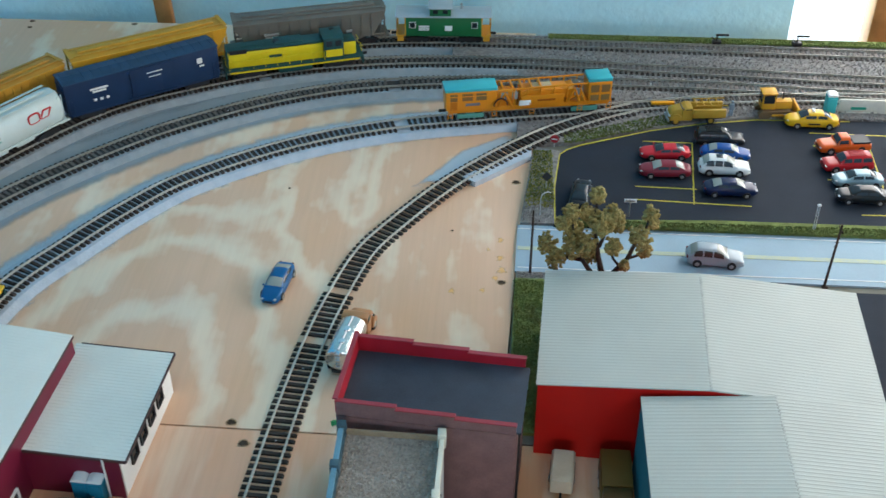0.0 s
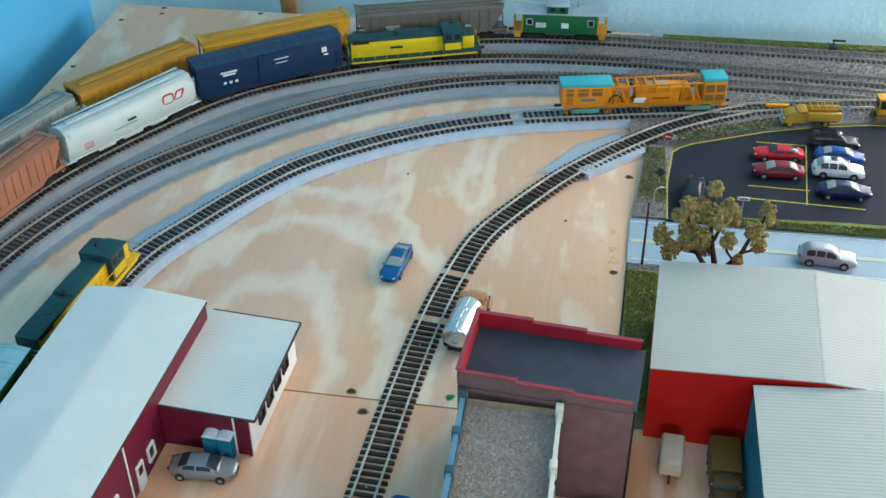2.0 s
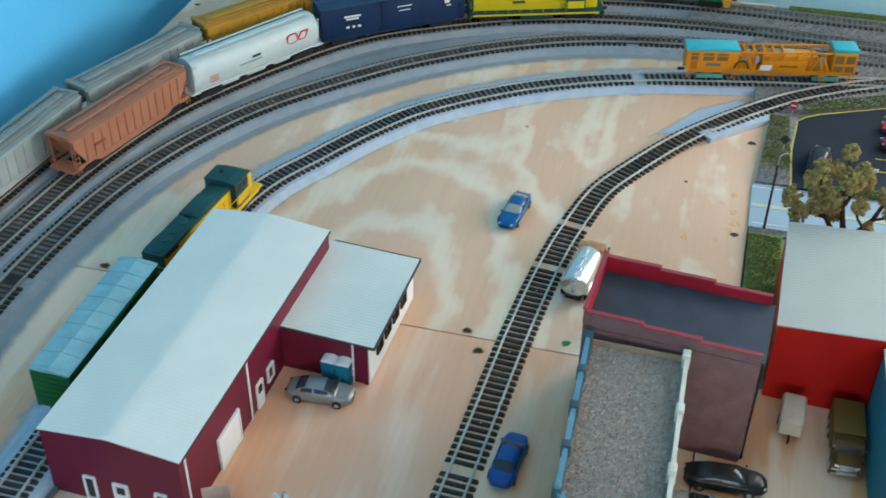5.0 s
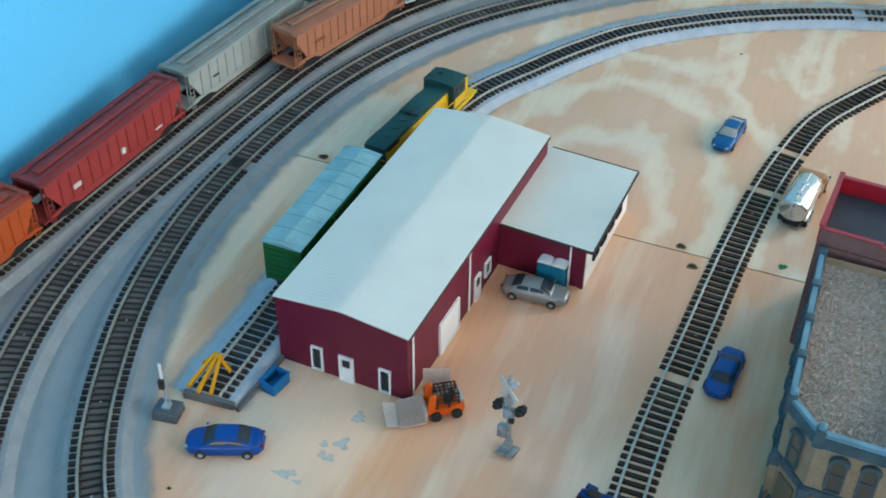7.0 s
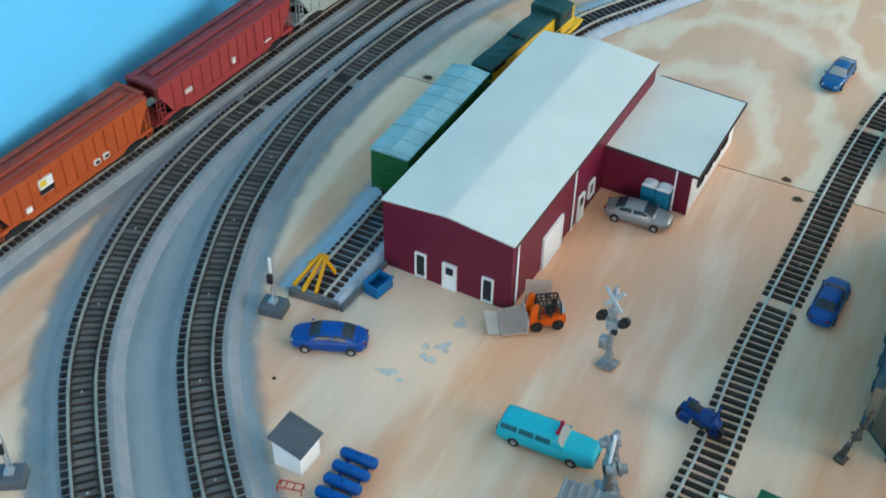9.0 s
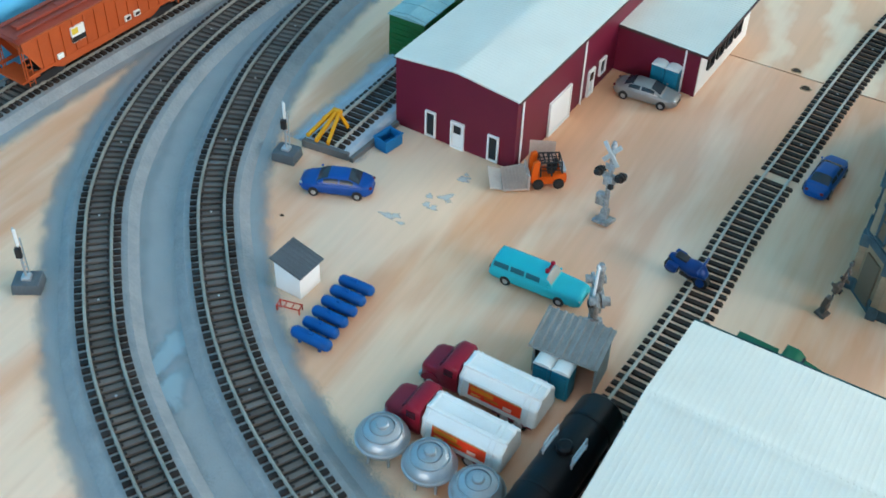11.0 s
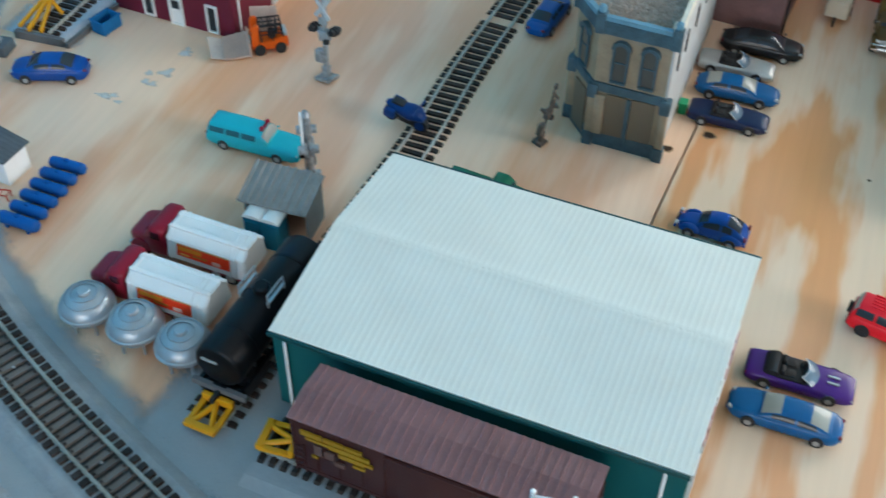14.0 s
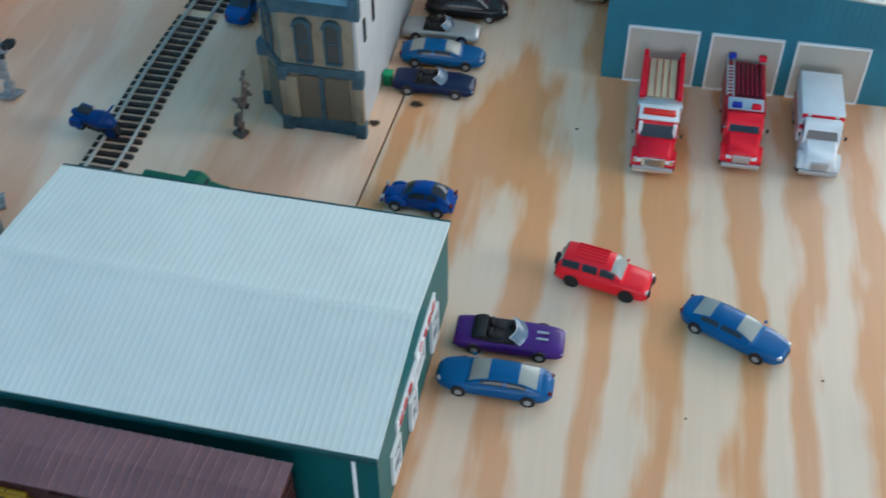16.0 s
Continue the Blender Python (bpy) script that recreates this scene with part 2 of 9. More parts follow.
# ---------------------------------------------------------------- surfaces
PLY_NW = plywood("plywood_swirled", (0.75, 0.595, 0.44), (0.67, 0.42, 0.275), (-0.215, 0.72, 1.9, 0.084, 0.137), (7.0, 4.5), 9.0, 3.1, 0.60, -0.17, 4.6, reach=(0.24, 0.34), feather=0.35)
PLY_SW = plywood("plywood_pale", (0.80, 0.555, 0.39), (0.71, 0.385, 0.235), None, (13.0, 2.6), 15.0, 7.7, 0.80, -0.02, 3.4, feather=0.6, warmer=0.55, middle=-0.22)
PLY_SE = plywood("plywood_striped", (0.73, 0.55, 0.395), (0.66, 0.335, 0.165), (0.140, 0.30, 9.5, 0.34, 0.065), (15.0, 3.6), 10.0, 1.3, 0.55, 0.07, 4.0, 4.5, 2.0, feather=0.6, warmer=1.1, middle=0.33, axis="Y")
# wall paint with brighter light put into its colour, for the north wall
WALL_BLUE_LIT = mat("wall_blue_lit", (0.60, 0.89, 0.95), 0.8, var=0.05, size=0.05, bump=0.0015, grain=0.008)
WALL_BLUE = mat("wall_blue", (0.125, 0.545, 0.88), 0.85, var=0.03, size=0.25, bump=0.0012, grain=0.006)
WHITE = mat("white_plastic", (0.78, 0.78, 0.76), 0.5, var=0.04)
RIDGE = mat("roof_ridge", (0.50, 0.49, 0.44), 0.6, var=0.25, size=0.012)
ROOF_WHITE = mat("roof_white", (0.46, 0.46, 0.41), 0.5, var=0.05, size=0.05)
ROOF_BRIGHT = mat("roof_bright_white", (0.655, 0.665, 0.605), 0.62, var=0.05, size=0.05)
MAROON = mat("maroon_siding", (0.135, 0.0078, 0.0280), 0.45, var=0.06)
RED = mat("red_siding", (0.42, 0.006, 0.004), 0.45, var=0.06)
TEAL = mat("teal_siding", (0.032, 0.180, 0.240), 0.5, var=0.08)
TEAL_GREEN = mat("teal_green_siding", (0.004, 0.100, 0.102), 0.42, var=0.06)
GREY_PAINT = mat("grey_paint", (0.285, 0.308, 0.318), 0.75, var=0.10, size=0.05, second=(0.235, 0.26, 0.275), bump=0.0003, grain=0.003)
CORK = mat("painted_cork", (0.285, 0.305, 0.315), 0.9, var=0.2, size=0.012, second=(0.215, 0.235, 0.25), bump=0.0009, grain=0.0022)
CORK_PALE = mat("pale_blue_cork", (0.45, 0.49, 0.54), 0.9, var=0.2, size=0.012, second=(0.34, 0.39, 0.45), bump=0.0009, grain=0.0022)
BLUE_STAIN = film("blue_grey_stain", (0.36, 0.45, 0.52), (0.42, 0.47, 0.50))
GREY_COAT = film("grey_coat", (0.285, 0.308, 0.318), (0.235, 0.26, 0.275), 1.0)
TIE = varied("tie_brown", (0.034, 0.025, 0.022), 0.45)
TIE_DARK = varied("tie_dark", (0.036, 0.026, 0.022), 0.45)
TIE_WORN = varied("tie_worn", (0.125, 0.108, 0.098), 0.30)
BED_DARK = mat("dark_bed", (0.045, 0.044, 0.044), 0.9, var=0.25, size=0.008)
RAIL = mat("nickel_rail", (0.54, 0.52, 0.46), 0.42, 0.25, var=0.15, size=0.02)
RAIL_DULL = mat("dull_rail", (0.36, 0.345, 0.30), 0.45, 0.25, var=0.2, size=0.02)
BALLAST = mat("ballast", (0.29, 0.27, 0.255), 0.95, var=0.3, size=0.006, second=(0.12, 0.11, 0.105), bump=0.0015, grain=0.0022)
ASPHALT = mat("asphalt", (0.010, 0.017, 0.030), 0.85, var=0.15, size=0.03, bump=0.0003)
ROADWAY = mat("roadway", (0.31, 0.415, 0.485), 0.7, var=0.08, size=0.05)
YELLOW_LINE = mat("yellow_line", (0.66, 0.55, 0.05), 0.6)
WHITE_LINE = mat("white_line", (0.75, 0.76, 0.74), 0.6)
GRASS = mat("grass_flock", (0.175, 0.215, 0.055), 0.95, var=0.35, size=0.012, second=(0.095, 0.115, 0.035), bump=0.002, grain=0.0025)
DARK = mat("black_plastic", (0.02, 0.02, 0.022), 0.5, var=0.1)
CHROME = mat("chrome", (0.75, 0.76, 0.78), 0.12, 1.0, var=0.03)
SILVER = mat("silver_paint", (0.50, 0.51, 0.52), 0.32, 0.6, var=0.05)
TYRE = mat("tyre_rubber", (0.022, 0.022, 0.022), 0.8)
WINDOW = glass("dark_window", (0.02, 0.025, 0.03))
CARGLASS = glass("car_glass", (0.03, 0.04, 0.05), 0.08)
PALEGLASS = glass("pale_car_glass", (0.30, 0.31, 0.28), 0.12)
GOLD = paint(0.72, 0.31, 0.008, 0.4)
WOODTRIM = mat("orange_wood", (0.50, 0.22, 0.07), 0.5, var=0.2)
FLOOR = mat("floor_boards", (0.26, 0.19, 0.13), 0.6, var=0.2, size=0.1)
CEIL = mat("ceiling_white", (0.80, 0.80, 0.78), 0.9, var=0.03, size=0.3)

# ---------------------------------------------------------------- the room round the layout
X0, X1, Y0, Y1, Z0, Z1 = -0.665, 4.0, -2.6, 1.475, -0.92, 2.05


def wall(name, cuts, along, at, lo, hi, out, material=None):
    """A wall with real openings: along 'x' or 'y' from lo to hi, its inner face at `at`, 0.12 thick outwards."""
    bm = bmesh.new()
    edges = sorted({lo, hi, *[c[0] for c in cuts], *[c[1] for c in cuts]})
    mid = at + out * 0.06
    for a, b in zip(edges, edges[1:]):
        holes = [c for c in cuts if c[0] <= a and c[1] >= b]
        spans = [(Z0, Z1)]
        for c in holes:
            spans = [(Z0, c[2]), (c[3], Z1)]
        for z0, z1 in spans:
            if along == "x":
                box(bm, ((a + b) / 2, mid, (z0 + z1) / 2), (b - a, 0.12, z1 - z0))
            else:
                box(bm, (mid, (a + b) / 2, (z0 + z1) / 2), (0.12, b - a, z1 - z0))
    solid(name, bm, material or WALL_BLUE, "light blue painted plaster wall of the train room", "wall", "structure", smooth=0)


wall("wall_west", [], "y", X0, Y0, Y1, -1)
wall("wall_north", [(0.455, 1.45, -0.18, 1.06)], "x", Y1, X0 - 0.12, X1 + 0.12, 1, WALL_BLUE_LIT)
wall("wall_east", [(-0.75, 1.42, 0.88, 1.96)], "y", X1, Y0, Y1, 1)
# the south opening is unseen, cut only for the added fill lamp
wall("wall_south", [(-0.55, 1.15, 0.35, 1.35)], "x", Y0, X0 - 0.12, X1 + 0.12, -1)
for nm, z, mt, lb in (("floor", Z0 - 0.03, FLOOR, "brown floor boards under the layout"), ("ceiling", Z1 + 0.03, CEIL, "plain white ceiling")):
    bm = bmesh.new()
    box(bm, ((X0 + X1) / 2, (Y0 + Y1) / 2, z), (X1 - X0 + 0.24, Y1 - Y0 + 0.24, 0.06))
    solid(nm, bm, mt, lb, nm, "structure", smooth=0)

win = thing("window_1", pose(0.455, Y1 + 0.02, -0.18), "bright daylit window with an orange wood frame", "window", kind="structure")
for x in (0.125, 0.975):
    boxpart("window_frame", (x, 0.02, 0.62), (0.03, 0.04, 1.24), WOODTRIM, win, 0.003)
boxpart("window_frame", (0.55, 0.02, 1.22), (0.82, 0.04, 0.04), WOODTRIM, win, 0.003)
boxpart("window_frame", (0.55, 0.02, 0.02), (0.82, 0.04, 0.04), WOODTRIM, win, 0.003)

glow = bpy.data.materials.new("outdoor_sky")
glow.use_nodes = True
glow.node_tree.nodes["Principled BSDF"].inputs["Emission Color"].default_value = (0.93, 0.97, 1.0, 1)
glow.node_tree.nodes["Principled BSDF"].inputs["Emission Strength"].default_value = 1.6
bm = bmesh.new()
box(bm, (1.1, 2.1, 0.3), (3.4, 0.02, 2.6))
solid("backdrop", bm, glow, "bright overcast sky outside the window", "sky", "structure", smooth=0)

stick = bmesh.new()
box(stick, (0, 0, 0), (0.022, 0.012, 0.70), 0.002)
solid("wooden_post", stick, WOODTRIM, "pale wooden post standing behind the board", "post", m=pose(-0.352, 1.452, -0.25, 0, -3, 0))

# ---------------------------------------------------------------- the layout board: four plywood sheets butted together
SEAM_W, SEAM_M, SEAM_E = (X0, 0.716), (0.058, 0.7005), (0.98, 0.690)
sheets = [
    ("plywood_sheet", [(X0, 0.717), (0.0915, 0.7008), (0.0935, 0.802), (0.0985, 0.911), (0.118, 1.140), (0.123, 1.42), (-0.594, 1.424), (-0.602, 0.985), (X0, 0.86)],
     PLY_NW, "pale plywood sheet with swirling cream and tan grain"),
    ("plywood_sheet", [(X0, 0.7155), (0.0685, 0.6995), (0.0635, 0.489), (0.0565, 0.385), (0.030, -0.10), (X0, -0.10)],
     PLY_SW, "smooth pale plywood sheet, stained grey beside the tracks"),
    ("plywood_sheet", [(0.0698, 0.6995), (0.98, 0.690), (0.98, -0.10), (0.0316, -0.10), (0.0581, 0.385), (0.0650, 0.489)],
     PLY_SE, "plywood sheet with long orange-brown grain stripes"),
    ("scenery_base", [(0.0930, 0.7008), (0.98, 0.6912), (0.98, 1.405), (0.1245, 1.405), (0.1195, 1.140), (0.1000, 0.911), (0.0950, 0.802)],
     mat("painted_base", (0.20, 0.19, 0.15), 0.9), "painted board under the road and parking lot"),
]
for nm, pts, mt, lb in sheets:
    bm = bmesh.new()
    prism(bm, pts, -0.018, 0.0)
    solid(nm, bm, mt, lb, "board", "structure", smooth=0)
bm = bmesh.new()
box(bm, (0.15, 0.66, -0.058), (1.5, 1.40, 0.06))
for x in (-0.5, 0.85):
    for y in (0.05, 1.25):
        box(bm, (x, y, (Z0 - 0.088) / 2), (0.06, 0.06, -0.088 - Z0))
solid("bench_frame", bm, mat("pine_frame", (0.42, 0.29, 0.16), 0.7), "pine frame carrying the layout", "frame", "structure", smooth=0)


# ---------------------------------------------------------------- track
def curve_through(ctrl, step=0.004):
    """Points at even steps along a smooth line through a few places, with the unit normals to its left."""
    p = [Vector((*c, 0)) for c in ctrl]
    p = [2 * p[0] - p[1], *p, 2 * p[-1] - p[-2]]
    fine = []
    for a, b, c, d in zip(p, p[1:], p[2:], p[3:]):
        for i in range(40):
            t = i / 40
            fine.append(0.5 * ((2 * b) + (c - a) * t + (2 * a - 5 * b + 4 * c - d) * t * t + (3 * b - a - 3 * c + d) * t ** 3))
    fine.append(p[-2])
    run = [0.0]
    for a, b in zip(fine, fine[1:]):
        run.append(run[-1] + (b - a).length)
    n = max(2, int(run[-1] / step))
    s = np.linspace(0, run[-1], n + 1)
    xs, ys = np.interp(s, run, [v.x for v in fine]), np.interp(s, run, [v.y for v in fine])
    tx, ty = np.gradient(xs, s), np.gradient(ys, s)
    k = np.hypot(tx, ty)
    return s, xs, ys, tx / k, ty / k


def sweep(bm, line, section, lift=None, s0=None, s1=None, cap=True):
    """A closed section of (left offset, height) along a line."""
    s, xs, ys, tx, ty = line
    rings = []
    for i in range(len(s)):
        if (s0 is not None and s[i] < s0) or (s1 is not None and s[i] > s1):
            continue
        z = lift(s[i]) if lift else 0.0
        rings.append([(xs[i] - o * ty[i], ys[i] + o * tx[i], h + z) for o, h in section])
    loft(bm, rings, cap)


def at_s(line, d):
    s, xs, ys, tx, ty = line
    return float(np.interp(d, s, xs)), float(np.interp(d, s, ys)), math.atan2(float(np.interp(d, s, ty)), float(np.interp(d, s, tx)))


def tie_mesh(name, material, wide, worn=None, ln=0.0295):
    """A sleeper with its chairs; worn: the paler stretch between the rails."""
    bm = bmesh.new()
    cuts = [(-ln / 2, -.0083), (-.0083, .0083), (.0083, ln / 2)] if worn else [(-ln / 2, ln / 2)]
    for k, (p, q) in enumerate(cuts):
        first = len(bm.faces)
        box(bm, (0, (p + q) / 2, 0.0009), (wide, q - p, 0.0018), 0.0, 0, 1.0 if worn else 0.93)
        bm.faces.ensure_lookup_table()
        for f in bm.faces[first:]:
            f.material_index = 1 if k == 1 else 0
    for y in (-0.0103, -0.0065, 0.0065, 0.0103):
        box(bm, (0, y, 0.0021), (0.0014, 0.0012, 0.0007))
    me = mesh_of(bm, name, 0)
    me.materials.append(material)
    if worn:
        me.materials.append(worn)
    return me


TIE_A, TIE_B = tie_mesh("tie", TIE, 0.0034, TIE_WORN), tie_mesh("tie", TIE_DARK, 0.0034)
GAUGE = 0.0088


def track(label, ctrl, base, tie_me, rail_mat, roadbed=None, wide=0.026, lift=None, gaps=(), wash=None, wash_z=0.0004, first=0.0, last=None, pitch=0.0063):
    line = curve_through(ctrl)
    total = line[0][-1]
    x, y, a = at_s(line, 0)
    tr = thing("railway_track", pose(0, 0, 0), label, "track", "model railway tracks")
    if wash:
        bm = bmesh.new()
        w0, w1 = wash[0], wash[1]
        s, xs, ys, tx, ty = line
        rings = []
        for i in range(len(s)):
            lo, hi = [w * (1 + .02 * math.sin(s[i] * 23 + k) + .013 * math.sin(s[i] * 71 + 2 * k)) for k, w in ((1.0, -w0), (3.0, w1))]
            offs = (lo - .013, lo + .006, hi - .006, hi + .013)
            rings.append([(xs[i] - o * ty[i], ys[i] + o * tx[i], -0.0005) for o in offs] + [(xs[i] - o * ty[i], ys[i] + o * tx[i], wash_z) for o in offs[::-1]])
        loft(bm, rings)
        cover = bm.verts.layers.float.new("cover")
        for i, v in enumerate(bm.verts):
            v[cover] = (0, 1, 1, 0)[i % 4]
        part("painted_strip", bm, wash[2], tr, smooth=0)
    if roadbed:
        bm = bmesh.new()
        sweep(bm, line, [(-wide, 0.0), (wide, 0.0), (wide - 0.007, base), (wide - 0.009, base + 0.0001), (-wide + 0.009, base + 0.0001), (-wide + 0.007, base)])
        part("roadbed", bm, roadbed, tr, smooth=0)
        if tie_me is TIE_A:
            bm = bmesh.new()
            sweep(bm, line, [(-.0086, base - .0005), (.0086, base - .0005), (.0086, base + .0004), (-.0086, base + .0004)])
            part("bed_strip", bm, BED_DARK, tr, smooth=0)
    f = lift or (lambda s: 0.0)
    z = base + 0.0018
    for side in (-1, 1):
        bm = bmesh.new()
        o = side * GAUGE
        sweep(bm, line, [(o - 0.0011, z), (o + 0.0011, z), (o + 0.0011, z + 0.0004), (o + 0.0003, z + 0.0007), (o + 0.0005, z + 0.0015),
                         (o + 0.0005, z + 0.0022), (o - 0.0005, z + 0.0022), (o - 0.0005, z + 0.0015), (o - 0.0003, z + 0.0007), (o - 0.0011, z + 0.0004)], f)
        part("rail", bm, rail_mat, tr, smooth=0)
    pin = bmesh.new()
    rod(pin, (0, 0, 0), (0, 0, .0005), .0008, .0006, seg=8)
    pin = mesh_of(pin, "track_pin", 0)
    pin.materials.append(SILVER)
    for k in range(int(total / .083)):
        x, y, a = at_s(line, .03 + k * .083)
        part("track_pin", pin, None, tr).location = (x, y, z + f(.03 + k * .083))
    rnd = random.Random(len(ctrl))
    d, count = first + 0.004, 0
    rest = []
    while d < (last or total) - 0.003:
        if not any(g[0] < d < g[1] for g in gaps):
            x, y, a = at_s(line, d)
            m = Matrix.Translation((x, y, base + 0.0001 + f(d))) @ Matrix.Rotation(a + rnd.uniform(-0.015, 0.015), 4, "Z")
            if count < 300:
                ob = new("tie", tie_me)
                ob.parent = tr
                ob.matrix_basis = m
            else:
                rest.append(m)
            count += 1
        d += pitch
    if rest:
        vs, fs = [], []
        for m in rest:
            n = len(vs)
            vs += [m @ v.co for v in tie_me.vertices]
            fs += [[i + n for i in p.vertices] for p in tie_me.polygons]
        me = bpy.data.meshes.new("tie_run")
        me.from_pydata(vs, [], fs)
        for m in tie_me.materials:
            me.materials.append(m)
        me.polygons.foreach_set("material_index", [p.material_index for p in tie_me.polygons] * len(rest))
        ob = new("tie_run", me)
        ob.parent = tr
        tagged(ob, kind="stuff")
    return line


A_PTS = [(-0.640, 0.20), (-0.634, 0.36), (-0.621, 0.50), (-0.610, 0.62), (-0.597, 0.76), (-0.577, 0.90), (-0.532, 1.035), (-0.462, 1.160),
         (-0.375, 1.240), (-0.256, 1.313), (-0.127, 1.361), (0.0, 1.380), (0.20, 1.378), (0.56, 1.369), (0.96, 1.355)]
B_PTS = [(-0.03, 0.018), (-0.130, 0.045), (-0.242, 0.088), (-0.311, 0.122), (-0.392, 0.178), (-0.469, 0.259), (-0.510, 0.318), (-0.541, 0.390), (-0.560, 0.470), (-0.566, 0.560),
         (-0.559, 0.660), (-0.549, 0.760), (-0.533, 0.865), (-0.495, 0.985), (-0.420, 1.112), (-0.356, 1.190), (-0.280, 1.242), (-0.179, 1.290), (-0.066, 1.318), (0.078, 1.327),
         (0.30, 1.315), (0.56, 1.300), (0.96, 1.285)]
C_PTS = [(0.03, 0.050), (-0.060, 0.083), (-0.123, 0.109), (-0.205, 0.145), (-0.282, 0.186), (-0.345, 0.234), (-0.403, 0.296), (-0.441, 0.349), (-0.472, 0.415), (-0.497, 0.490), (-0.512, 0.580),
         (-0.514, 0.660), (-0.508, 0.740), (-0.493, 0.830), (-0.462, 0.920), (-0.411, 1.010), (-0.330, 1.103), (-0.262, 1.163), (-0.168, 1.223), (-0.066, 1.260), (0.079, 1.278),
         (0.30, 1.279), (0.56, 1.262), (0.96, 1.245)]
D_PTS = [(-0.3942, 0.4195), (-0.392, 0.500), (-0.387, 0.640), (-0.379, 0.760), (-0.359, 0.858), (-0.324, 0.926), (-0.286, 0.990), (-0.238, 1.050), (-0.150, 1.117),
         (-0.051, 1.164), (0.060, 1.192), (0.222, 1.223), (0.36, 1.250), (0.55, 1.262)]
E_PTS = [(-0.119, 0.165), (-0.110, 0.280), (-0.100, 0.400), (-0.098, 0.500), (-0.090, 0.610), (-0.082, 0.715), (-0.072, 0.805), (-0.0605, 0.870), (-0.0430, 0.9365),
         (-0.0185, 0.984), (0.0235, 1.047), (0.0615, 1.091), (0.101, 1.1315), (0.143, 1.169), (0.190, 1.200), (0.232, 1.222)]
F_PTS = [(-0.086, 0.1665), (0.02, 0.1610), (0.14, 0.1550), (0.30, 0.1480)]


def e_lift(s):
    k = min(1.0, max(0.0, (s - 0.80) / 0.22))
    return 0.0055 * k * k * (3 - 2 * k)


def near_s(ctrl, x, y):
    s, xs, ys, _, _ = curve_through(ctrl)
    return float(s[int(np.argmin(np.hypot(xs - x, ys - y)))])


def gap(ctrl, x, y, half=0.006):
    d = near_s(ctrl, x, y)
    return (d - half, d + half)


LINE_A = track("outer main track on grey painted cork, carrying the hopper train", A_PTS, 0.005, TIE_A, RAIL_DULL, CORK, wash=(0.034, 0.03, GREY_COAT), wash_z=0.00004)
LINE_B = track("second main track, brown ties on grey roadbed", B_PTS, 0.005, TIE_A, RAIL_DULL, CORK, wash=(0.044, 0.034, GREY_COAT), wash_z=0.00008,
               gaps=[gap(B_PTS, -0.565, 0.608, 0.0045), gap(B_PTS, -0.20, 1.281, 0.005)])
track("inner main track, brown ties on grey roadbed", C_PTS, 0.005, TIE_A, RAIL_DULL, CORK, wash=(0.033, 0.044, GREY_COAT), wash_z=0.00012,
               gaps=[gap(C_PTS, -0.511, 0.675, 0.008), gap(C_PTS, -0.046, 1.264)])
LINE_D = track("siding curving past the maroon shed to a yellow bumper", D_PTS, 0.005, TIE_B, RAIL, CORK_PALE, wash=(0.022, 0.030, BLUE_STAIN), wash_z=0.00016,
               gaps=[gap(D_PTS, -0.03, 1.172)])
LINE_E = track("bare sectional track laid straight on the plywood", E_PTS, 0.0, TIE_B, RAIL, None, lift=e_lift,
               gaps=[gap(E_PTS, -0.0632, 0.880, 0.0055), gap(E_PTS, -0.0748, 0.810, 0.0055), gap(E_PTS, -0.0895, 0.562, 0.0065)], pitch=0.0070)
LINE_F = track("short spur ending in a yellow bumper beside the warehouse", F_PTS, 0.002, TIE_B, RAIL_DULL, GREY_PAINT, wide=0.030)


# ---------------------------------------------------------------- north-east scenery: ballast, lot, road, grass
def slab(name, pts, z0, z1, material, label, category, smooth=0):
    bm = bmesh.new()
    prism(bm, pts, z0, z1)
    return solid(name, bm, material, label, category, "structure", smooth=smooth)


slab("ballast_bed", [(0.100, 1.150), (0.122, 1.142), (0.150, 1.145), (0.24, 1.180), (0.36, 1.212), (0.47, 1.214), (0.98, 1.214), (0.98, 1.402), (0.13, 1.402), (0.02, 1.402),
                     (0.02, 1.34), (0.10, 1.335), (0.10, 1.235)], -0.001, 0.0057, BALLAST, "grey ballast round the yard tracks", "ballast")
slab("grass_strip", [(0.138, 1.394), (0.98, 1.386), (0.98, 1.404), (0.138, 1.404)], 0.004, 0.0085, GRASS, "thin green grass strip along the back edge", "grass")
lot = [(0.136, 0.990), (0.137, 1.06), (0.144, 1.122), (0.152, 1.132), (0.168, 1.143), (0.246, 1.178), (0.306, 1.197), (0.366, 1.209), (0.47, 1.211), (0.98, 1.205), (0.98, 0.990)]
slab("parking_lot", lot, 0.0, 0.004, ASPHALT, "black asphalt parking lot with yellow lines", "parking lot")
slab("road", [(0.1012, 0.992), (0.0990, 0.9175), (0.98, 0.905), (0.98, 0.982)], 0.0, 0.002, ROADWAY, "pale blue-grey two-lane road", "road")
slab("grass_verge", [(0.150, 0.9905), (0.150, 0.9995), (0.30, 1.006), (0.98, 1.004), (0.98, 0.983)], 0.0, 0.0052, GRASS, "low grass verge between road and lot", "grass")
slab("grass_patch", [(0.0965, 0.8030), (0.0995, 0.906), (0.130, 0.906), (0.128, 0.71), (0.0945, 0.71)], 0.0, 0.003, GRASS, "mown grass beside the red building", "grass")
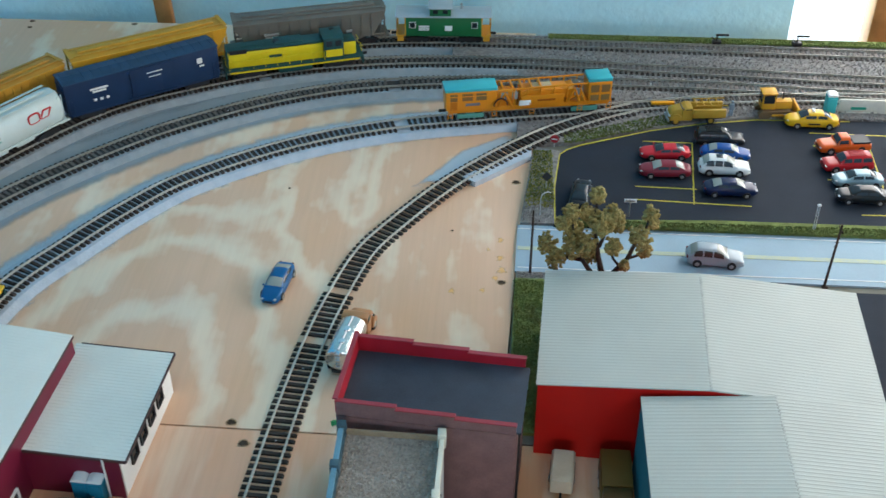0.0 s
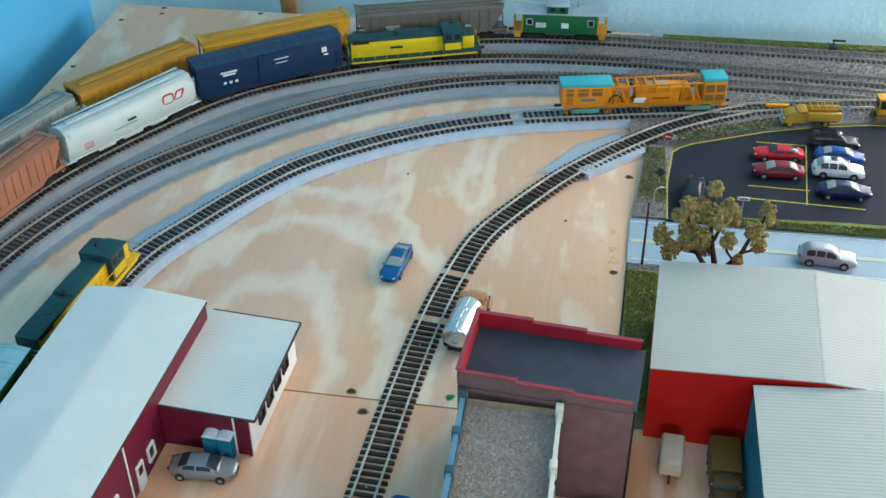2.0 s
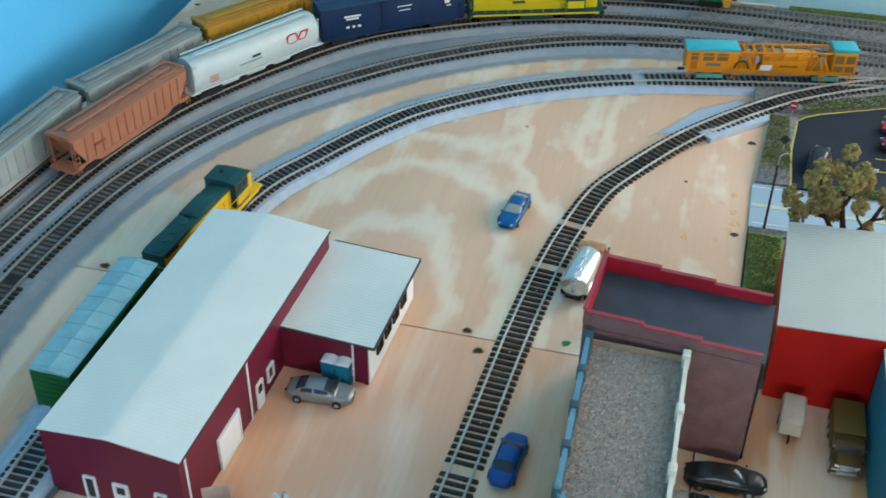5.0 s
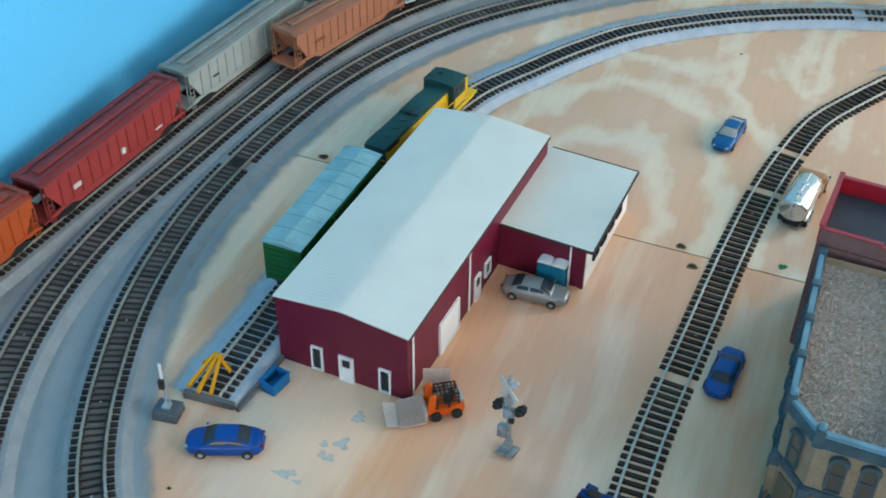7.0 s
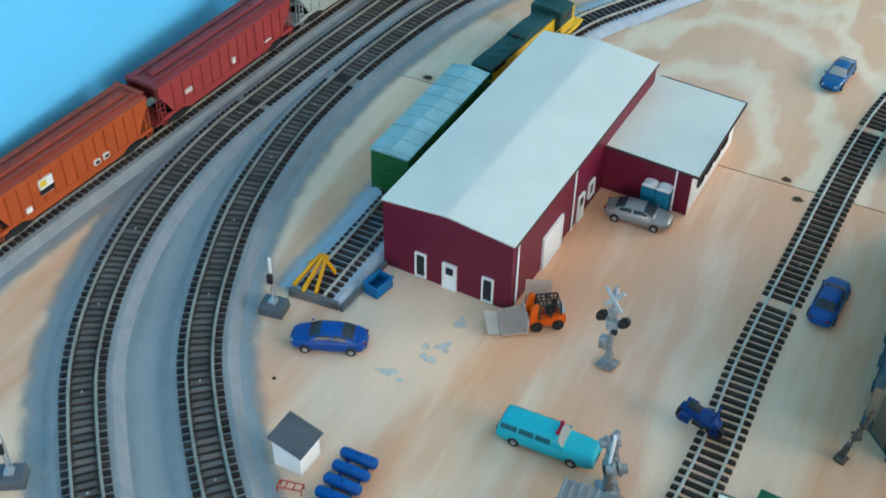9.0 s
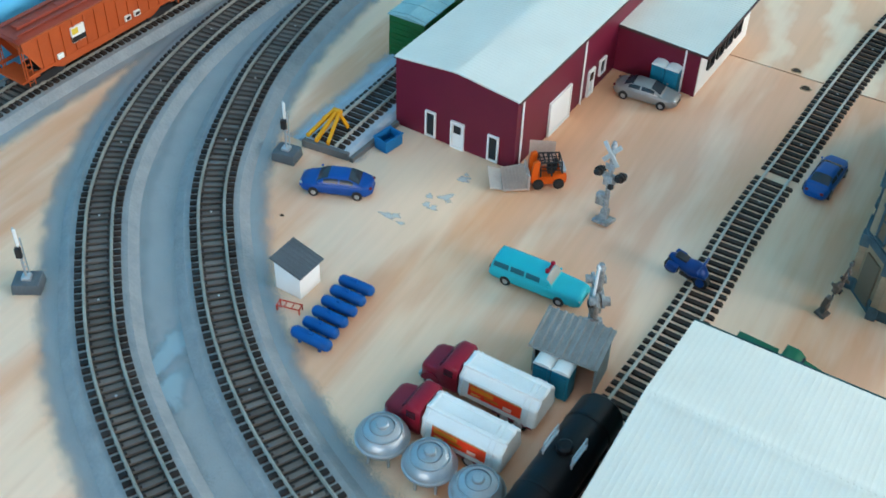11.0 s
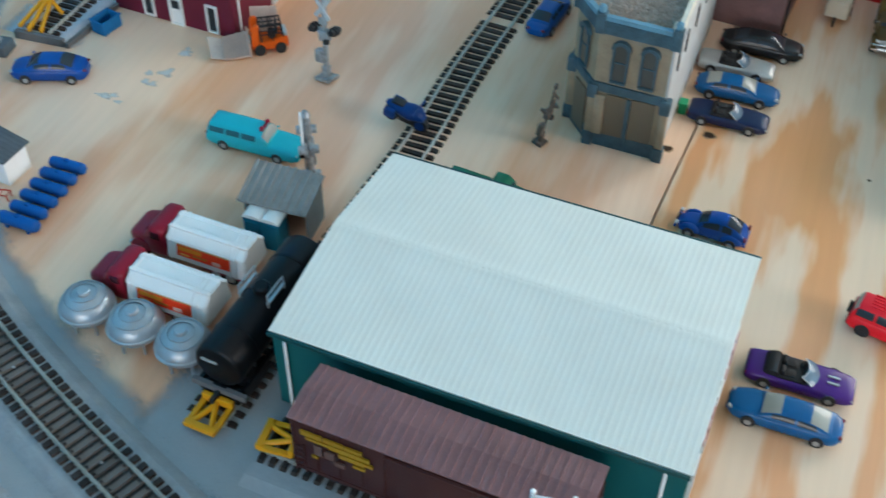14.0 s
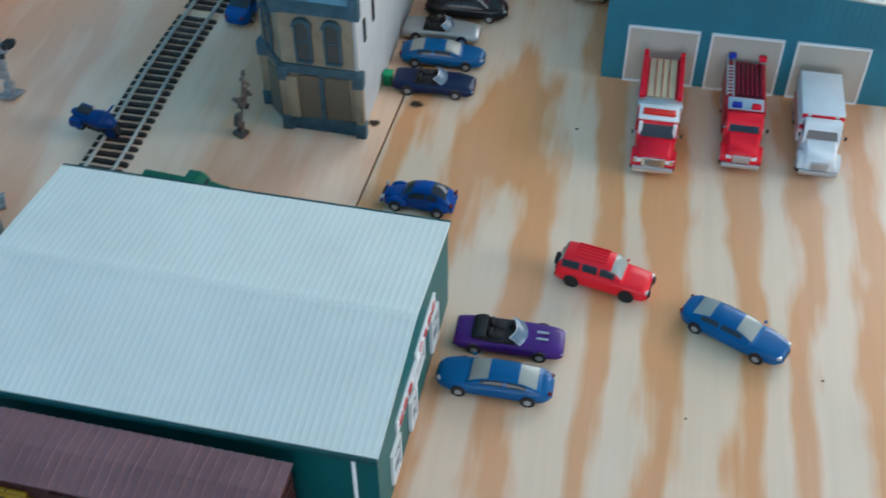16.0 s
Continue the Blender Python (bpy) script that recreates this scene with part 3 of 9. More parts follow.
slab("gravel_patch", [(0.0999, 0.9065), (0.1001, 0.917), (0.15, 0.9165), (0.20, 0.9155), (0.20, 0.9055)], 0.0, 0.0025, BALLAST, "grey gravel shoulder under the tree", "gravel")
slab("gravel_patch", [(0.1035, 0.9930), (0.1180, 1.136), (0.146, 1.128), (0.1395, 1.06), (0.1380, 0.993)], 0.0, 0.0043, BALLAST, "grassy gravel strip beside the lot", "gravel")
slab("asphalt_yard", [(0.385, 0.70), (0.388, 0.903), (0.98, 0.895), (0.98, 0.695)], 0.0, 0.002, ASPHALT, "dark asphalt beside the red building", "parking lot")


def film_patch(name, pts, z, material, label, category, inset=0.4):
    """A patch of thin paint that fades out towards its outline."""
    n = len(pts)
    cx, cy = sum(p[0] for p in pts) / n, sum(p[1] for p in pts) / n
    rings = [[(cx + (x - cx) * k, cy + (y - cy) * k, h) for x, y in pts] for k, h in ((1.0, -0.0004), (1.0, z), (1 - inset, z), (0.02, z))]
    bm = bmesh.new()
    loft(bm, rings)
    cover = bm.verts.layers.float.new("cover")
    for i, v in enumerate(bm.verts):
        v[cover] = (0, 0, 1, 1)[i // n]
    return solid(name, bm, material, label, category, "structure", smooth=0)


def line_mark(p, q, wide, material, z, parent):
    bm = bmesh.new()
    d = Vector((q[0] - p[0], q[1] - p[1], 0)).normalized()
    n = Vector((-d.y, d.x, 0)) * wide / 2
    a, b = Vector((*p, 0)), Vector((*q, 0))
    prism(bm, [(v.x, v.y) for v in (a - n, b - n, b + n, a + n)], z, z + 0.00035)
    return part("painted_line", bm, material, parent, smooth=0)


marks = thing("lot_markings", pose(0, 0, 0), "yellow painted lines on the parking lot", "markings", kind="structure")
for p, q in (((0.1375, 0.992), (0.1385, 1.06)), ((0.1385, 1.06), (0.1455, 1.1215)), ((0.1455, 1.1215), (0.1535, 1.1315)), ((0.1535, 1.1315), (0.169, 1.142)), ((0.169, 1.142), (0.246, 1.1765)),
             ((0.246, 1.1765), (0.306, 1.1955)), ((0.306, 1.1955), (0.366, 1.2075)), ((0.366, 1.2075), (0.47, 1.2095)),
             ((0.277, 1.034), (0.289, 1.153)), ((0.221, 1.064), (0.283, 1.062)), ((0.219, 1.040), (0.334, 1.034)), ((0.228, 1.100), (0.285, 1.101)), ((0.232, 1.132), (0.287, 1.134)), ((0.236, 1.154), (0.289, 1.153)),
             ((0.420, 1.182), (0.520, 1.180)), ((0.419, 1.155), (0.47, 1.155)), ((0.440, 1.025), (0.52, 1.026)), ((0.470, 1.026), (0.480, 1.182)), ((0.42, 1.088), (0.476, 1.088))):
    line_mark(p, q, 0.0012, YELLOW_LINE, 0.004, marks)
FADED_YELLOW = mat("faded_yellow_line", (0.50, 0.50, 0.27), 0.7, var=0.2, size=0.006, second=(0.36, 0.43, 0.42))
rmarks = thing("road_markings", pose(0, 0, 0), "faded yellow centre line and white edge lines on the road", "markings", kind="structure")
for y, mt, w in ((0.9235, WHITE_LINE, 0.0012), (0.9538, FADED_YELLOW, 0.0058), (0.9855, WHITE_LINE, 0.0012)):
    line_mark((0.1015, y), (0.97, y - 0.008), w, mt, 0.002, rmarks)
slab("cork_ramp", [(0.044, 1.069), (0.0575, 1.0590), (0.1150, 1.1135), (0.1160, 1.1345), (0.106, 1.130)], 0.0, 0.0062, CORK_PALE, "pale blue cork strip beside the rising track", "roadbed")
film_patch("paint_wash", [(-0.012, 1.052), (0.012, 1.055), (0.066, 1.112), (0.118, 1.158), (0.096, 1.176), (0.038, 1.132)], 0.0001, BLUE_STAIN, "blue-grey paint wash beside the rising track", "paint wash")


# ---------------------------------------------------------------- buildings
def corrugated(wide, run, rise, pitch, depth=0.00005, thick=0.0012, bend=0.0):
    """One roof slope: x along the ridge, from y = 0 at the ridge to y = run at the eave, falling by rise, with ribs down the slope; bend rounds it off towards the ridge."""
    bm = bmesh.new()
    n = int(wide / pitch)
    xs, hs = [], []
    for i in range(n):
        x = -wide / 2 + i * wide / n
        for f, h in ((0.0, 0), (0.50, 0), (0.62, 1), (0.88, 1)):
            xs.append(x + f * wide / n), hs.append(h * depth)
    xs.append(wide / 2), hs.append(0)
    fall = rise / run
    steps = [(0, 0)] if not bend else [(y, -fall * y * y / (2 * bend)) for y in (0, bend * .25, bend * .5, bend * .75, bend)]
    steps.append((run, -fall * (run - bend / 2)))
    top = [[bm.verts.new((x, y, z + h)) for x, h in zip(xs, hs)] for y, z in steps]
    bot = [[bm.verts.new((x, y, z - thick)) for x in (xs[0], xs[-1])] for y, z in steps]
    for p, q in zip(top, top[1:]):
        for i in range(len(xs) - 1):
            bm.faces.new((p[i], p[i + 1], q[i + 1], q[i]))
    for k in range(len(steps) - 1):
        bm.faces.new((bot[k][0], bot[k][1], bot[k + 1][1], bot[k + 1][0]))
        bm.faces.new((bot[k][0], bot[k + 1][0], top[k + 1][0], top[k][0]))
        bm.faces.new((bot[k + 1][1], bot[k][1], top[k][-1], top[k + 1][-1]))
    bm.faces.new([bot[-1][0], bot[-1][1], *top[-1][::-1]])
    bm.faces.new([bot[0][1], bot[0][0], *top[0]])
    return bm


def gable_walls(parent, hw, hl, eave, ridge, material, thick=0.0015, along="y"):
    """Four walls of a gabled block; the ridge runs along y (or x)."""
    for s in (-1, 1):
        bm = bmesh.new()
        pts = [(-hw, 0), (hw, 0), (hw, eave), (0, ridge), (-hw, eave)]
        side_prism(bm, pts, s * hl - thick / 2, s * hl + thick / 2)
        o = part("wall", bm, material, parent, smooth=0)
        if along == "x":
            o.matrix_basis = Matrix.Rotation(radians(90), 4, "Z")
        bm = bmesh.new()
        box(bm, (s * (hw - thick / 2), 0, eave / 2), (thick, 2 * hl - thick, eave))
        o = part("wall", bm, material, parent, smooth=0)
        if along == "x":
            o.matrix_basis = Matrix.Rotation(radians(90), 4, "Z")


def gable_roof(parent, hw, hl, eave, ridge, over, material, along="y", pitch=0.0034, label="", depth=0.00005, bend=0.008, cap=True):
    run = hw + over
    rise = (ridge - eave) * run / hw
    for s in (-1, 1):
        o = part("roof", corrugated(2 * hl + 2 * over, run, rise, pitch, depth=depth, bend=bend), material, parent, label, smooth=0)
        turn = {("y", 1): -90, ("y", -1): 90, ("x", 1): 0, ("x", -1): 180}[(along, s)]
        o.matrix_basis = Matrix.Translation((0, 0, ridge + 0.0014 - rise / run * bend / 2)) @ Matrix.Rotation(radians(turn), 4, "Z")
    if not cap:
        return
    bm = bmesh.new()
    top, w, h = ridge + 0.0014 - rise / run * bend, 0.0016, rise / run
    loft(bm, [[(-w, y, top - .0006), (-w, y, top + h * bend * .5 - h * w + .00002), (0, y, top + h * bend * .5 + .00012), (w, y, top + h * bend * .5 - h * w + .00002), (w, y, top - .0006)] for y in (-hl - over, hl + over)])
    o = part("ridge_cap", bm, RIDGE, parent, "dusty folded ridge", smooth=0)
    if along == "x":
        o.matrix_basis = Matrix.Rotation(radians(90), 4, "Z")


def framed(parent, name, c, wide, high, face, material=None, frame=None, bars=0, label=""):
    """A framed window or door at c (centre of its foot) on a wall that faces 's', 'e', 'w' or 'n'."""
    frame = frame or WHITE
    turn = {"s": 0, "e": 90, "n": 180, "w": -90}[face]
    hold = new(name)
    hold.empty_display_size = 0.005
    hold.parent = parent
    hold.matrix_basis = Matrix.Translation(c) @ Matrix.Rotation(radians(turn), 4, "Z")
    t = 0.0012
    bm = bmesh.new()
    box(bm, (-wide / 2 + t / 2, -0.0006, high / 2), (t, 0.002, high))
    box(bm, (wide / 2 - t / 2, -0.0006, high / 2), (t, 0.002, high))
    box(bm, (0, -0.0006, high - t / 2), (wide - 2 * t, 0.002, t))
    box(bm, (0, -0.0006, t / 2), (wide - 2 * t, 0.002, t))
    for i in range(bars):
        box(bm, (0, -0.0004, high * (i + 1) / (bars + 1)), (wide - 2 * t, 0.0014, 0.0006))
    part("frame", bm, frame, hold, smooth=0)
    boxpart("pane", (0, 0.0002, high / 2), (wide - 2 * t, 0.0008, high - 2 * t), material or WINDOW, hold, label=label)
    return hold


def small_door(parent, c, wide, high, face):
    d = framed(parent, "door", c, wide, high, face, WHITE, WHITE)
    boxpart("window", (0, -0.0010, high * 0.72), (wide * 0.5, 0.0008, high * 0.26), WINDOW, d)
    return d


def roller_door(parent, c, wide, high, face, material, frame, slats=9):
    d = framed(parent, "garage_door", c, wide, high, face, material, frame)
    for i in range(1, slats):
        boxpart("slat", (0, -0.0006, high * i / slats), (wide - 0.003, 0.0006, high / slats * 0.94), material, d)
    return d


# maroon metal shed with its side annex
shed = thing("metal_shed", pose(-0.3080, 0.6073, 0, 0, 0, -3.3), "maroon metal shed with white ribbed roof and side annex", "building")
gable_walls(shed, 0.0516, 0.1337, 0.0592, 0.0646, MAROON)
gable_roof(shed, 0.0516, 0.1337, 0.0592, 0.0646, 0.0012, ROOF_BRIGHT, depth=0.00009, bend=0.005, cap=False)
for x in (-0.0202, 0.0339):
    framed(shed, "window", (x, -0.1347, 0.0015), 0.0092, 0.0225, "s")
small_door(shed, (0.0034, -0.1347, 0.0), 0.0115, 0.0235, "s")
roller_door(shed, (0.0519, -0.0673, 0.0), 0.034, 0.030, "e", WHITE, WHITE)
small_door(shed, (0.0519, -0.0150, 0.0), 0.0105, 0.0235, "e")
framed(shed, "window", (0.0519, 0.0050, 0.0090), 0.0110, 0.0145, "e")
for y in (-0.1278, -0.0310):
    rodpart("downspout", (0.0526, y, 0.0), (0.0526, y, 0.0577), 0.0008, WHITE, shed, "white downspout")
annex = part("annex", corrugated(0.1165, 0.0800, 0.0030, 0.0034, depth=0.00030), ROOF_BRIGHT, shed, "white ribbed lean-to roof", smooth=0)
annex.matrix_basis = Matrix.Translation((0.0479, 0.0884, 0.0416)) @ Matrix.Rotation(radians(-90), 4, "Z")
for c, s in (((0.0867, 0.0309, 0.0194), (0.0712, 0.0015, 0.0388)), ((0.0867, 0.1429, 0.0194), (0.0712, 0.0015, 0.0388))):
    boxpart("annex_wall", c, s, MAROON, shed)
boxpart("annex_wall", (0.1224, 0.0869, 0.0189), (0.0015, 0.1105, 0.0378), WHITE, shed, label="white end wall of the annex")
boxpart("corner_trim", (0.1214, 0.0299, 0.0189), (0.0030, 0.0012, 0.0378), MAROON, shed)
for i in range(4):
    framed(shed, "window", (0.1233, 0.0549 + i * 0.0195, 0.0150), 0.0130, 0.0200, "e", bars=1, frame=DARK)
FASCIA = mat("dark_fascia", (0.07, 0.035, 0.035), 0.6)
boxpart("fascia", (0.1283, 0.0884, 0.0378), (0.0012, 0.1170, 0.0022), FASCIA, shed, label="dark eave edge")
for y in (0.0297, 0.1471):
    bm = bmesh.new()
    side_prism(bm, [(0.0520, 0.0396), (0.1283, 0.0368), (0.1283, 0.0388), (0.0520, 0.0417)], y - 0.0006, y + 0.0006)
    part("fascia", bm, FASCIA, shed, smooth=0)
for s in (-1, 1):
    boxpart("fascia", (s * 0.0531, 0, 0.0589), (0.0010, 0.2694, 0.0016), FASCIA, shed)
rodpart("downspout", (0.1109, 0.0294, 0.0), (0.1109, 0.0294, 0.039), 0.0008, WHITE, shed, "white downspout")

# green warehouse
ware = thing("green_warehouse", pose(0.0160, 0.2572, 0, 0, 0, -2.4), "teal-green metal warehouse with white ribbed roof", "building")
gable_walls(ware, 0.0702, 0.1028, 0.0560, 0.0655, TEAL_GREEN, along="x")
gable_roof(ware, 0.0702, 0.1028, 0.0560, 0.0655, 0.0016, ROOF_BRIGHT, along="x", pitch=0.00345, depth=0.00007, bend=0.003, cap=False)
GUTTER = mat("dark_teal_gutter", (0.004, 0.055, 0.058), 0.5, var=0.1)
for k in (-1, 1):
    boxpart("gutter", (0, k * 0.0728, 0.0558), (0.2090, 0.0016, 0.0026), GUTTER, ware, 0.0004, "dark teal eave gutter")
for x in (-0.096, 0.0935):
    rodpart("downspout", (x, -0.0719, 0), (x, -0.0719, 0.053), 0.0009, WHITE, ware, "white downspout")
for y, z, w, h in ((-0.045, 0.008, 0.014, 0.022), (0.034, 0.008, 0.014, 0.024), (0.0, 0.026, 0.022, 0.014), (-0.012, 0.003, 0.012, 0.022)):
    framed(ware, "window", (0.1036, y, z), w, h, "e", bars=1)
for y, z, w, h in ((0.016, 0.0395, 0.040, 0.009), (-0.026, 0.0365, 0.030, 0.008)):
    boxpart("sign_board", (0.1040, y, z), (0.0012, w, h), WHITE, ware, label="white sign board with red marks")
for i, y in enumerate((0.030, 0.022, 0.013, 0.004, -0.018, -0.027, -0.035)):
    boxpart("sign_mark", (0.1048, y, 0.0395 if y > 0 else 0.0365), (0.0006, 0.0055, 0.004), paint(0.45, 0.03, 0.03), ware)

# blue fire station
station = thing("fire_station", pose(0.2820, 0.6085, 0, 0, 0, -0.6), "teal metal fire station with three white garage doors", "building")
gable_walls(station, 0.0935, 0.0725, 0.0705, 0.0775, TEAL)
gable_roof(station, 0.0935, 0.0725, 0.0705, 0.0775, 0.0012, ROOF_WHITE, depth=0.00013, bend=0.003)
DOORCREAM = mat("garage_cream", (0.50, 0.445, 0.36), 0.5, var=0.05)
for x in (-0.0575, -0.0060, 0.0460):
    roller_door(station, (x, -0.0734, 0.0), 0.0445, 0.0420, "s", DOORCREAM, WHITE, 1)
for i in range(46):
    x = -0.092 + i * 0.0041
    boxpart("siding_rib", (x, -0.0734, 0.0575), (0.0008, 0.0004, 0.026), TEAL, station)
for i in range(30):
    boxpart("siding_rib", (-0.0938, -0.070 + i * 0.0048, 0.035), (0.0007, 0.0006, 0.070), TEAL, station)

# red building with a white roof
barn = thing("red_building", pose(0.2420, 0.7525, 0, 0, 0, -3.7), "red metal building with a white ribbed roof", "building")
gable_walls(barn, 0.1235, 0.0675, 0.0705, 0.0785, RED)
gable_roof(barn, 0.1235, 0.0675, 0.0705, 0.0785, 0.0012, ROOF_WHITE, depth=0.00012, bend=0.003)

# two-storey corner shop with gravel roof
CREAM = mat("cream_plaster", (0.33, 0.255, 0.17), 0.7, var=0.15, size=0.01)
BLUETRIM = mat("blue_grey_trim", (0.066, 0.125, 0.155), 0.55, var=0.25, size=0.008)
GRAVEL = mat("roof_gravel", (0.40, 0.345, 0.30), 0.95, var=0.5, size=0.004, second=(0.22, 0.18, 0.155), bump=0.0035, grain=0.0020)
PALEWALL = mat("pale_wall", (0.46, 0.47, 0.46), 0.6, var=0.08)
IVORY = mat("ivory_coping", (0.66, 0.63, 0.52), 0.6, var=0.1)
shop = thing("corner_shop", pose(0, 0, 0), "two-storey cream corner shop with blue-grey cornice", "building")
OUT = [(-0.0185, 0.6190), (-0.0185, 0.4740), (0.0005, 0.4520), (0.0470, 0.4500), (0.0500, 0.6160)]
H_SHOP = 0.0930


def ring_wall(name, a, b, z0, z1, thick, material, parent, label="", out=0.0):
    bm = bmesh.new()
    p, q = Vector((*a, 0)), Vector((*b, 0))
    d = (q - p).normalized()
    n = Vector((d.y, -d.x, 0))
    m = (p + q) / 2 - n * (thick / 2 - out)
    box(bm, (m.x, m.y, (z0 + z1) / 2), ((q - p).length, thick, z1 - z0), 0, math.atan2(d.y, d.x))
    return part(name, bm, material, parent, label, smooth=0)


for i in range(5):
    a, b = OUT[i], OUT[(i + 1) % 5]
    ring_wall("wall", a, b, 0, H_SHOP, 0.0015, PALEWALL if i in (3,) else CREAM, shop)
bm = bmesh.new()
prism(bm, [(-0.0165, 0.618), (-0.0165, 0.4745), (0.0015, 0.4535), (0.0460, 0.4515), (0.0490, 0.615)], 0.086, 0.0885)
part("gravel_roof", bm, GRAVEL, shop, "grey gravel roof", smooth=0)
for i in (0, 1, 2):
    a, b = OUT[i], OUT[i + 1]
    ring_wall("cornice", a, b, H_SHOP - 0.0075, H_SHOP + 0.0010, 0.0048, BLUETRIM, shop, "blue-grey cornice", 0.0022)
    ring_wall("coping", a, b, H_SHOP + 0.0011, H_SHOP + 0.0042, 0.0034, mat("pale_blue_coping", (0.15, 0.31, 0.40), 0.55, var=0.2) if i == 0 else bpy.data.materials["pale_blue_coping"], shop, "pale blue coping", 0.0018)
    ring_wall("string_course", a, b, 0.0430, 0.0490, 0.0035, BLUETRIM, shop, "blue-grey band", 0.0016)
    ring_wall("base_course", a, b, 0.0, 0.0105, 0.0025, BLUETRIM, shop, "", 0.0008)
ring_wall("coping", OUT[3], OUT[4], H_SHOP - 0.004, H_SHOP + 0.0035, 0.0030, IVORY, shop, "ivory parapet coping", 0.0008)
for k in range(4):
    f = 0.02 + 0.32 * k
    x, y = OUT[3][0] + (OUT[4][0] - OUT[3][0]) * f, OUT[3][1] + (OUT[4][1] - OUT[3][1]) * f
    boxpart("pier", (x - 0.001, y, H_SHOP + 0.0005), (0.0055, 0.0075, 0.0120), IVORY, shop, 0.0005)
for k in range(5):
    y = 0.6175 - 0.0355 * k
    boxpart("pier", (-0.0185, y, H_SHOP + 0.001), (0.0062, 0.0058, 0.0110), BLUETRIM, shop, 0.0005)
for x, y in (OUT[1], OUT[2], OUT[3]):
    boxpart("pier", (x, y, H_SHOP - 0.001), (0.0062, 0.0062, 0.0140), BLUETRIM, shop, 0.0006)
    boxpart("pilaster_base", (x, y, 0.0052), (0.0066, 0.0066, 0.0104), BLUETRIM, shop, 0.0005)
    boxpart("pilaster", (x, y, 0.0240), (0.0050, 0.0050, 0.0272), CREAM, shop, 0.0004, "cream pilaster")
    boxpart("pilaster_cap", (x, y, 0.0426), (0.0068, 0.0068, 0.0100), BLUETRIM, shop, 0.0006)
    boxpart("finial", (x, y, H_SHOP + 0.0082), (0.0046, 0.0046, 0.0050), bpy.data.materials["pale_blue_coping"], shop, 0.0016, "pale blue finial")


def arched(parent, c, wide, high, yaw, material, dark):
    hold = new("arched_window")
    hold.empty_display_size = 0.004
    hold.parent = parent
    hold.matrix_basis = Matrix.Translation(c) @ Matrix.Rotation(yaw, 4, "Z")
    bm = bmesh.new()
    pts = [(-wide / 2, 0), (wide / 2, 0), *[(wide / 2 * math.cos(math.pi * i / 8), high - wide / 2 + wide / 2 * math.sin(math.pi * i / 8)) for i in range(9)]]
    side_prism(bm, pts, -0.0006, 0.0004)
    part("pane", bm, dark, hold, smooth=0)
    bm = bmesh.new()
    arc = [(wide * .78 * math.cos(math.pi * i / 8), high - wide * .42 + wide * .72 * math.sin(math.pi * i / 8)) for i in range(9)]
    side_prism(bm, [*arc, (-wide * .5, high - wide * .46), *[(wide * .5 * math.cos(math.pi - math.pi * i / 6), high - wide * .5 + wide * .5 * math.sin(math.pi * i / 6)) for i in range(1, 6)], (wide * .5, high - wide * .46)], -0.0028, 0.0004)
    part("hood", bm, material, hold, smooth=0)
    boxpart("sill", (0, -0.0012, -0.0006), (wide * 1.3, 0.0026, 0.0015), material, hold, 0.0003)
    for s in (-1, 1):
        boxpart("jamb", (s * wide * 0.58, -0.0008, high * 0.48), (0.0014, 0.0018, high * 0.9), material, hold)
    boxpart("rail", (0, -0.0008, high * 0.5), (wide, 0.0010, 0.0007), material, hold)


DIMGLASS = glass("dim_window", (0.075, 0.075, 0.068), 0.25)
BROWNGLASS = glass("brown_shop_glass", (0.14, 0.11, 0.075), 0.3)
for f in (0.32, 0.70):
    x = OUT[2][0] + (OUT[3][0] - OUT[2][0]) * f
    arched(shop, (x, 0.4502, 0.0535), 0.0078, 0.0270, radians(-2.5), BLUETRIM, DIMGLASS)
arched(shop, (-0.0095, 0.4622, 0.0535), 0.0078, 0.0270, radians(-49), BLUETRIM, BROWNGLASS)
for y in (0.500, 0.525, 0.550, 0.575, 0.600):
    arched(shop, (-0.0190, y, 0.0535), 0.0078, 0.0270, radians(-90), BLUETRIM, BROWNGLASS)
    arched(shop, (-0.0190, y, 0.0110), 0.0090, 0.0270, radians(-90), BLUETRIM, BROWNGLASS)
for x, w in ((0.0165, 0.0130), (0.0335, 0.0150)):
    boxpart("shop_window", (x, 0.4500, 0.0265), (w, 0.0012, 0.0310), BROWNGLASS, shop)
boxpart("pilaster", (0.0060, 0.4496, 0.0258), (0.0066, 0.0026, 0.0300), CREAM, shop, 0.0004, "cream pilaster")
boxpart("mullion", (0.0242, 0.4494, 0.0245), (0.0026, 0.0020, 0.0340), BLUETRIM, shop)
bm = bmesh.new()
box(bm, (0, 0, 0), (0.0150, 0.0014, 0.0340), 0, radians(-49))
o = part("shop_door", bm, BROWNGLASS, shop)
o.location = (-0.0093, 0.4622, 0.0200)
for y in (0.468, 0.490, 0.52, 0.55, 0.58):
    boxpart("slit_window", (0.0470 + (y - 0.45) * 0.018 + 0.0005, y, 0.066), (0.0008, 0.0038, 0.0150), WINDOW, shop)

